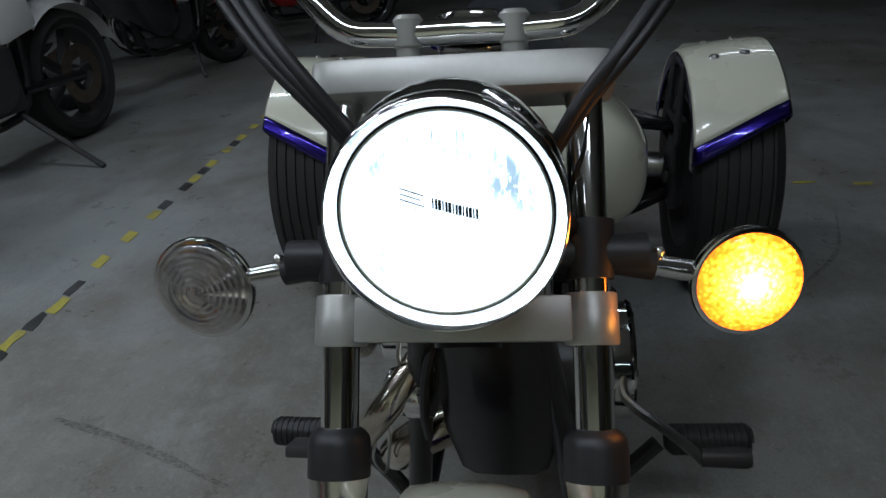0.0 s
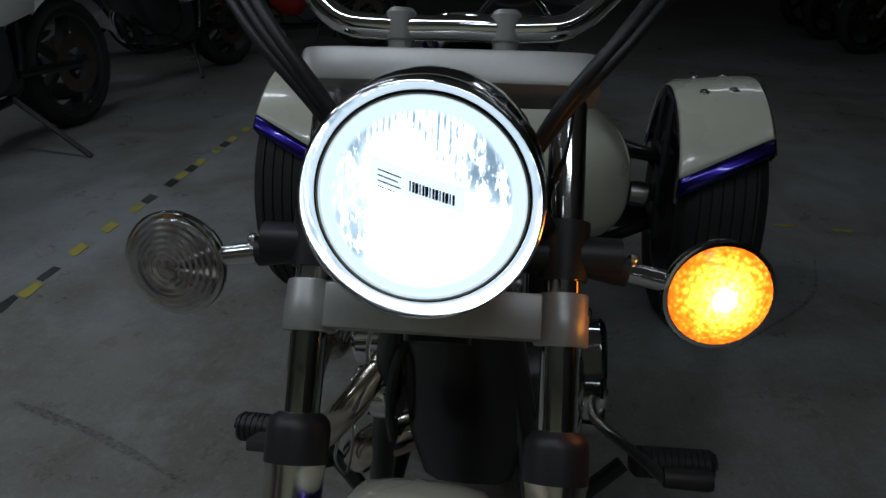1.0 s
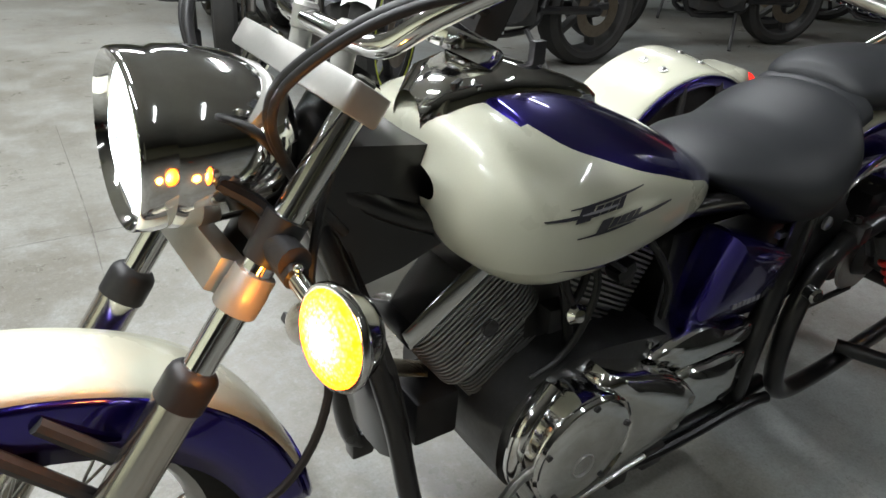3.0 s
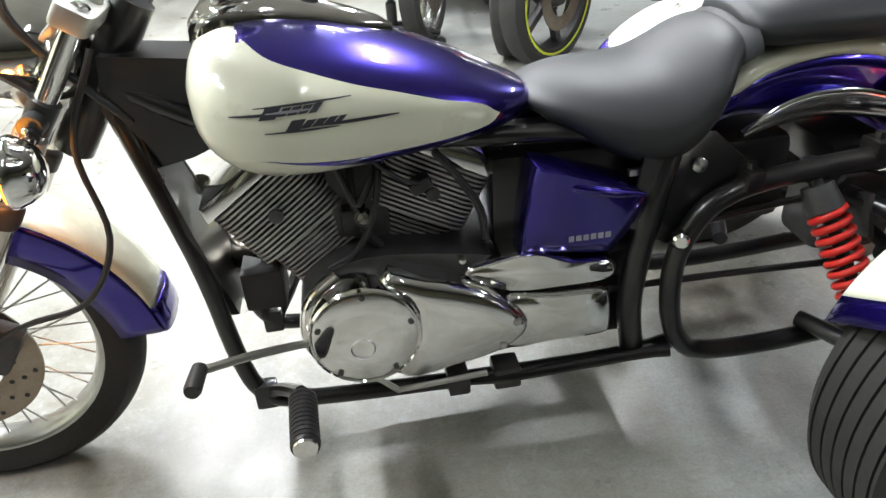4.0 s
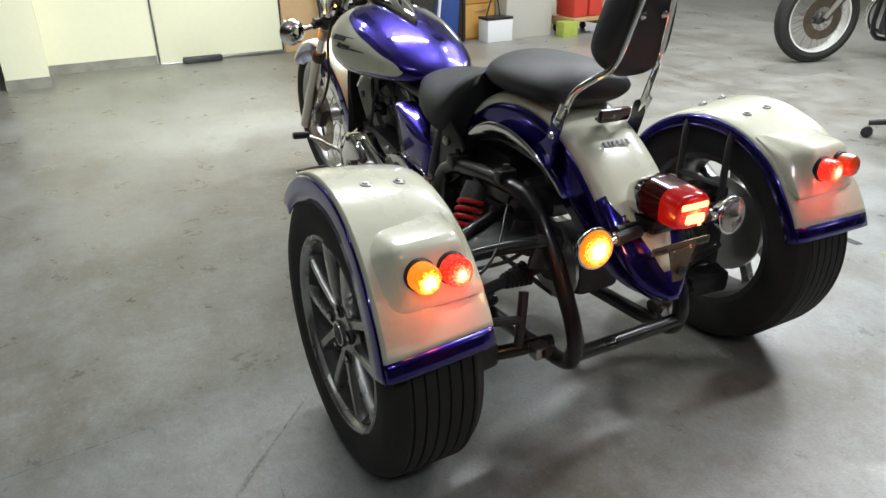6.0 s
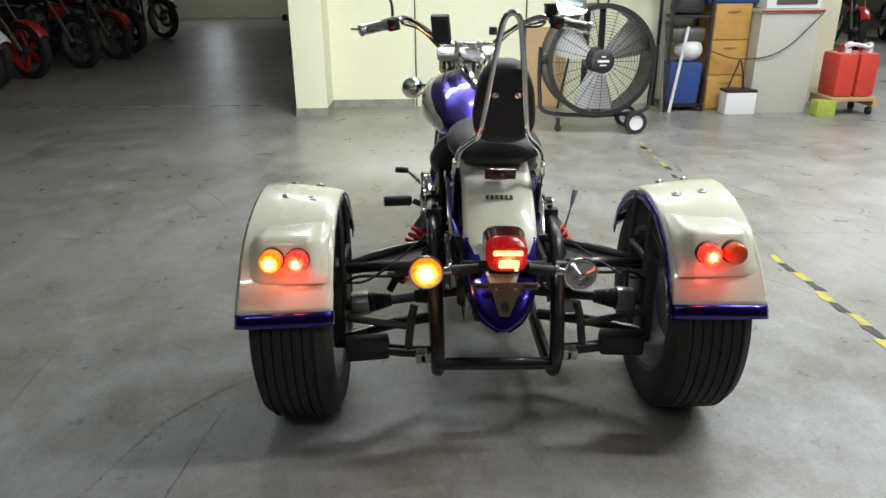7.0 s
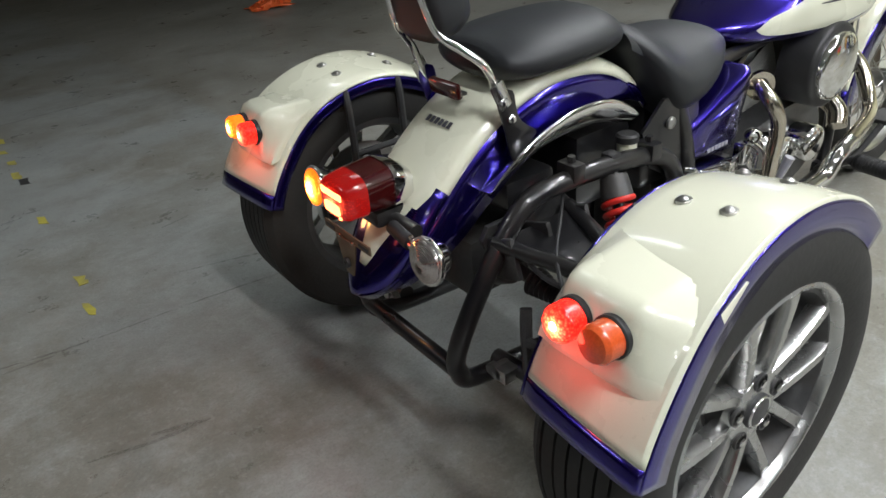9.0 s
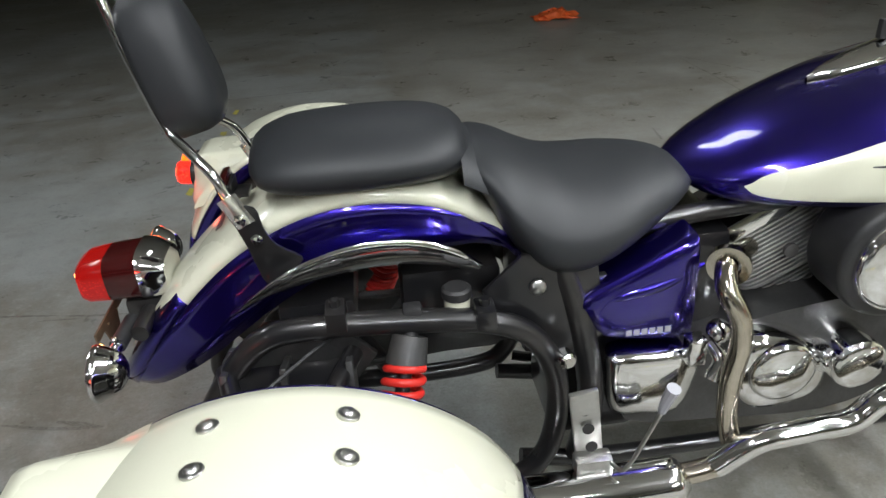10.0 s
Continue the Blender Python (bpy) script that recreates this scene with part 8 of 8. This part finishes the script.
def mini_bike(m):
    b = thing("mini_bike", "small red mini bike with cream tank panel", "mini bike", m, "parked motorcycles")
    wire_wheel(b, "front_wheel", (0, 0, 0), 0.20, 0.10, STEEL, 4)
    wire_wheel(b, "rear_wheel", (-0.88, 0, 0), 0.20, 0.10, STEEL, 4)
    for y in (0.07, -0.07):
        part("fork_leg", Shape().tube([(0, y, 0.20), (-0.14, y, 0.55), (-0.20, y, 0.70)], 0.02, 8), REDPAINT, b)
    part("frame", Shape().tube([(-0.20, 0, 0.66), (-0.42, 0, 0.44), (-0.66, 0, 0.42), (-0.88, 0, 0.20)], 0.03, 10).tube([(-0.55, 0, 0.42), (-0.80, 0, 0.56)], 0.025, 8), REDPAINT, b)
    part("tank", Shape().rings([[(x, u * w, 0.56 + v * h) for u, v in oval(20, 1, 1, 3)] for x, w, h in ((-0.24, 0.05, 0.05), (-0.30, 0.09, 0.085), (-0.48, 0.09, 0.085), (-0.54, 0.05, 0.05))]), REDPAINT, b, "", 60)
    part("tank_panel", Shape().box(0.16, 0.186, 0.09, pose(-0.39, 0, 0.54), 0.01), CREAM, b, "cream tank panel")
    part("seat", Shape().box(0.38, 0.18, 0.09, pose(-0.72, 0, 0.62), 0.03), LEATHER, b)
    part("engine", Shape().box(0.24, 0.20, 0.16, pose(-0.48, 0, 0.30), 0.03).turned([(0, -0.11), (0.07, -0.11), (0.07, 0.11), (0, 0.11)], towards((-0.5, 0, 0.30), (0, 1, 0)), 18), ENGINE, b)
    part("front_guard", Shape().rings([[(math.cos(a) * 0.24, u * 0.06, 0.20 + math.sin(a) * 0.24) for u in (-1, 0, 1)] for a in [radians(40 + 100 * k / 10) for k in range(11)]], closed=False, caps=False), STEEL, b)
    part("handlebar", Shape().tube([(-0.34, 0.30, 0.92), (-0.26, 0.16, 0.88), (-0.22, 0, 0.74), (-0.26, -0.16, 0.88), (-0.34, -0.30, 0.92)], 0.011, 8), STEEL, b)
    part("headlight", Shape().turned([(0, -0.07), (0.05, -0.05), (0.065, 0), (0.06, 0.012), (0, 0.02)], towards((-0.12, 0, 0.68), (1, 0, 0)), 20), CHROME, b)
    part("exhaust", Shape().tube([(-0.40, -0.10, 0.26), (-0.60, -0.13, 0.26), (-0.95, -0.14, 0.40)], 0.028, 10), STEEL, b)
    return b


# row beside the trike, heading across the aisle
motorbike(pose(2.27, -3.97, 0, 0, -6, 70), BLACKPAINT, "black motorcycle with pale spoked wheels", 0.32, 1.4, WHITEPAINT, 36)
motorbike(pose(0.46, -2.68, 0, 0, 0, 80), BLACKPAINT, "dark motorcycle with bright cast wheels", 0.31, 1.38, ALLOY, 7, steer=-14)
motorbike(pose(0.08, -2.34, 0, 0, 0, 84), BLACKPAINT, "dark sport motorcycle with brown-grey wheels", 0.30, 1.35, DARKMETAL, 5, steer=-18)
tourer = motorbike(pose(-0.04, -2.12, 0, 0, 0, -3) @ Matrix.Scale(1.12, 4), WHITEPAINT, "white motorcycle with lime rim stripe on its side stand", 0.285, 1.38, DARKMETAL, 5, stripe=LIME, guard_mat=WHITEPAINT, steer=42, foot=(-0.92, 0.42))
part("crash_bar", Shape().tube([(-0.52, 0.06, 0.70), (-0.50, 0.22, 0.62), (-0.50, 0.27, 0.46), (-0.53, 0.24, 0.31), (-0.60, 0.10, 0.24), (-0.80, 0.10, 0.21)], 0.0135, 10, 5), CHROME, tourer, "bent chrome crash bar", 60)
part("tank_stripe", Shape().box(0.13, 0.006, 0.035, pose(-0.66, 0.142, 0.87, 0, 18, 0), 0.002), REDPAINT, tourer, "red tank stripe")
motorbike(pose(-2.05, -2.75, 0, 0, 0, -20), WHITEPAINT, "white motorcycle with dark fairing, worn side panels", 0.30, 1.35, DARKMETAL, 5, guard_mat=BLACKPAINT, fairing=BLACKPAINT)
motorbike(pose(-2.50, -3.80, 0, 0, 0, -30), BLACKPAINT, "black motorcycle with dark wheels", 0.30, 1.35, DARKMETAL, 5)
motorbike(pose(-3.75, -2.65, 0, 0, 0, -62), REDPAINT, "red motorcycle with black seat", 0.30, 1.35, BLACKPAINT, 5, guard_mat=REDPAINT, fairing=REDPAINT)
motorbike(pose(-4.7, -2.75, 0, 0, 0, -60), BLACKPAINT, "black motorcycle with black rims", 0.30, 1.35, BLACKPAINT, 5)
# far group by the opening beyond the pillar
maxi_scooter(pose(5.72, 4.78, 0, 0, 0, -100) @ Matrix.Scale(1.15, 4))
mini_bike(pose(4.65, 5.72, 0, 0, 0, -98))
motorbike(pose(6.39, 5.01, 0, 0, 0, -110) @ Matrix.Scale(1.1, 4), WHITEPAINT, "white and red sport motorcycle with cast wheels", 0.30, 1.35, ALLOY, 6, guard_mat=WHITEPAINT, fairing=WHITEPAINT)
motorbike(pose(7.16, 4.96, 0, 0, 0, -112) @ Matrix.Scale(1.1, 4), REDPAINT, "red sport motorcycle with red rims", 0.30, 1.35, REDPAINT, 5, lamp_mat=CANDYBLUE)
motorbike(pose(8.14, 4.79, 0, 0, 0, -114) @ Matrix.Scale(1.1, 4), BLACKPAINT, "dark classic motorcycle with wire wheels and blue lamp", 0.31, 1.36, STEEL, 36, lamp_mat=CANDYBLUE)
motorbike(pose(9.17, 4.74, 0, 0, 0, -116) @ Matrix.Scale(1.1, 4), REDPAINT, "red classic motorcycle with wire wheels", 0.31, 1.36, STEEL, 36)
motorbike(pose(10.15, 4.90, 0, 0, 0, -116) @ Matrix.Scale(1.1, 4), BLACKPAINT, "black motorcycle with black cast wheels", 0.31, 1.36, BLACKPAINT, 5)
motorbike(pose(12.9, 5.3, 0, 0, 0, -118) @ Matrix.Scale(1.15, 4), BLACKPAINT, "black tall motorcycle with wire wheels", 0.33, 1.42, STEEL, 36)
motorbike(pose(5.75, -0.12, 0, 0, 0, -86), BLACKPAINT, "black motorcycle parked behind the pillar", 0.30, 1.35, BLACKPAINT, 5)
# beyond the counter, and far behind the trike
motorbike(pose(9.7, -7.5, 0, 0, 0, 160), CANDYBLUE, "blue motorcycle with wire wheels", 0.31, 1.36, STEEL, 36)
motorbike(pose(9.2, -6.4, 0, 0, 0, 165), REDPAINT, "red and black motorcycle", 0.31, 1.36, BLACKPAINT, 5)
for x, y, turn in ((-5.0, 2.9, -70), (-5.9, 2.9, -72), (-7.0, 3.0, -68)):
    motorbike(pose(x, y, 0, 0, 0, turn), BLACKPAINT, "black motorcycle standing in the dark row", 0.31, 1.36, BLACKPAINT, 5)

# ---- ceiling fittings ----
for x, y, axis, watts in TUBES:
    lampcase = thing("ceiling_light", "white twin-tube ceiling light fitting, lit, out of view", "ceiling light", pose(x, y, 0, 0, 0, 90 if axis == "y" else 0), "ceiling lights")
    part("housing", Shape().box(1.28, 0.20, 0.05, pose(0, 0, CEIL - 0.026), 0.006), WHITEPLASTIC, lampcase)
    for yy in (0.06, -0.06):
        part("tube", Shape().tube([(-0.6, yy, CEIL - 0.085), (0.6, yy, CEIL - 0.085)], 0.014, 10, 1, smooth=False), SCREENLIT, lampcase)


# ---- marks on the floor ----
def tape_line(name, start, end, wear, label):
    """Black and yellow marking tape: dashes of two colours, some worn away."""
    line = thing(name, label, "floor tape", kind="structure")
    a, b = Vector(start), Vector(end)
    d = (b - a).normalized()
    ang = math.degrees(math.atan2(d.y, d.x))
    n = int((b - a).length / 0.095)
    rnd = random.Random(len(name) + n)
    for k in range(n):
        if rnd.random() < wear * (0.55 if k % 2 else 1.0):
            continue
        p = a + d * 0.095 * (k + 0.5)
        w = (0.044 if wear < 0.13 else 0.033) * (1 - 0.5 * wear * rnd.random())
        x = 0.046 * (1 - 0.45 * wear * rnd.random())
        pts = [(-x, -w / 2), (x - 0.012, -w / 2), (x + 0.012, w / 2), (-x + 0.024, w / 2)]
        if wear > 0.13:
            bow = 0.010 * math.sin(k * 1.7)
            rim = [(-x, -w / 2), (-x * 0.3, -w / 2), (x * 0.4, -w / 2), (x, -w / 2), (x + 0.012, w / 2), (x * 0.5, w / 2), (-x * 0.4, w / 2), (-x + 0.014, w / 2)]
            pts = [(px + rnd.uniform(-0.007, 0.007), py + bow + rnd.uniform(-0.006, 0.006)) for px, py in rim]
        part("strip", Shape().slab(pts, 0.0012, Matrix.Translation((p.x, p.y, 0.0006)) @ pose(0, 0, 0, 0, 0, ang)), YELLOWTAPE if k % 2 else BLACKTAPE, line)


tape_line("tape_line", (-3.4, -1.475, 0), (0.06, -1.365, 0), 0.12, "yellow and black marking tape on the floor")
tape_line("tape_line", (0.10, -1.35, 0), (1.12, -1.328, 0), 0.14, "yellow and black marking tape on the floor")
tape_line("tape_line", (1.9, -1.31, 0), (3.6, -1.40, 0), 0.80, "worn yellow and black marking tape on the floor")
tape_line("tape_line", (-0.632, 0.85, 0), (-0.62, 3.2, 0), 0.80, "worn yellow and black marking tape on the floor")
tape_line("tape_line", (5.02, 1.36, 0), (5.06, 6.7, 0), 0.25, "yellow and black marking tape across the opening")
CRACK = material("dark_floor_crack", (0.10, 0.09, 0.075), 0.8, grain=0.3, scale=60)
worn = CRACK.node_tree.nodes.new("ShaderNodeTexNoise")
worn.inputs["Scale"].default_value, worn.inputs["Detail"].default_value, worn.inputs["Roughness"].default_value = 28, 6, 0.75
gone = CRACK.node_tree.nodes.new("ShaderNodeMapRange")
gone.inputs["From Min"].default_value, gone.inputs["From Max"].default_value, gone.inputs["To Max"].default_value = 0.42, 0.66, 0.6
CRACK.node_tree.links.new(worn.outputs["Fac"], gone.inputs["Value"])
CRACK.node_tree.links.new(gone.outputs["Result"], CRACK.node_tree.nodes["Principled BSDF"].inputs["Alpha"])


def scuff(points, width):
    path = smooth_path([(x, y, 0.0012) for x, y in points], 6)
    rows = []
    for i, p in enumerate(path):
        t = (path[min(i + 1, len(path) - 1)] - path[max(i - 1, 0)]).normalized()
        u = i / (len(path) - 1)
        w = width * (0.35 + 0.65 * math.sin(math.pi * min(1, u * 0.9 + 0.05))) * (0.75 + 0.5 * noise.noise(p * 9))
        side_ = Vector((-t.y, t.x, 0)) * w
        rows.append([p + side_, p - side_])
    return Shape().rings(rows, closed=False, caps=False)


marks = thing("floor_marks", "dark cracks and scuffs in the floor paint", "floor marks", kind="structure")
for pts, w in (
    ([(0.74, -1.02), (0.81, -0.79), (0.92, -0.53)], 0.016), ([(2.05, 1.54), (1.88, 1.43), (1.70, 1.31)], 0.007), ([(2.16, 1.44), (1.89, 1.26)], 0.006), ([(1.42, 1.98), (1.40, 1.82)], 0.012),
    ([(0.03, 1.40), (0.20, 1.41), (0.36, 1.41)], 0.006), ([(2.65, -1.43), (2.45, -1.41)], 0.02), ([(-0.66, 0.36), (-0.55, 0.325)], 0.008),
    ([(-0.32, 1.36), (-0.22, 1.385)], 0.006), ([(-0.89, 0.84), (-0.765, 0.83)], 0.007), ([(-0.32, 3.2), (0.16, 3.17)], 0.006), ([(2.06, 3.19), (2.07, 2.29)], 0.006),
    ([(2.55, -1.42), (2.1, -1.365), (1.39, -1.372), (0.92, -1.34), (0.74, -1.355)], 0.0045), ([(0.33, 0.9), (0.29, 1.5), (0.27, 2.2)], 0.003),
    ([(1.36, -1.07), (1.33, -1.5), (1.30, -2.3)], 0.0035), ([(2.37, -1.25), (2.40, -2.0), (2.43, -2.7)], 0.004), ([(-1.9, 3.05), (-1.26, 3.115), (-0.65, 3.175), (0.15, 3.23)], 0.008),
    ([(-1.5, 0.95), (-0.97, 0.883), (-0.71, 0.836), (-0.37, 0.812), (0.02, 0.76)], 0.006), ([(-0.39, 1.02), (-0.06, 0.90), (0.25, 0.62)], 0.007), ([(-0.79, 0.37), (-0.66, 0.335), (-0.54, 0.32)], 0.007),
    ([(2.9, 1.9), (2.4, 2.6), (2.07, 3.25)], 0.006), ([(0.66, -1.30), (0.92, -1.10), (1.16, -0.98)], 0.006), ([(0.72, -1.72), (1.02, -1.66)], 0.006), ([(1.5, -2.1), (1.9, -1.7), (2.2, -1.55)], 0.008),
):
    part("crack", scuff(pts, w), CRACK, marks)
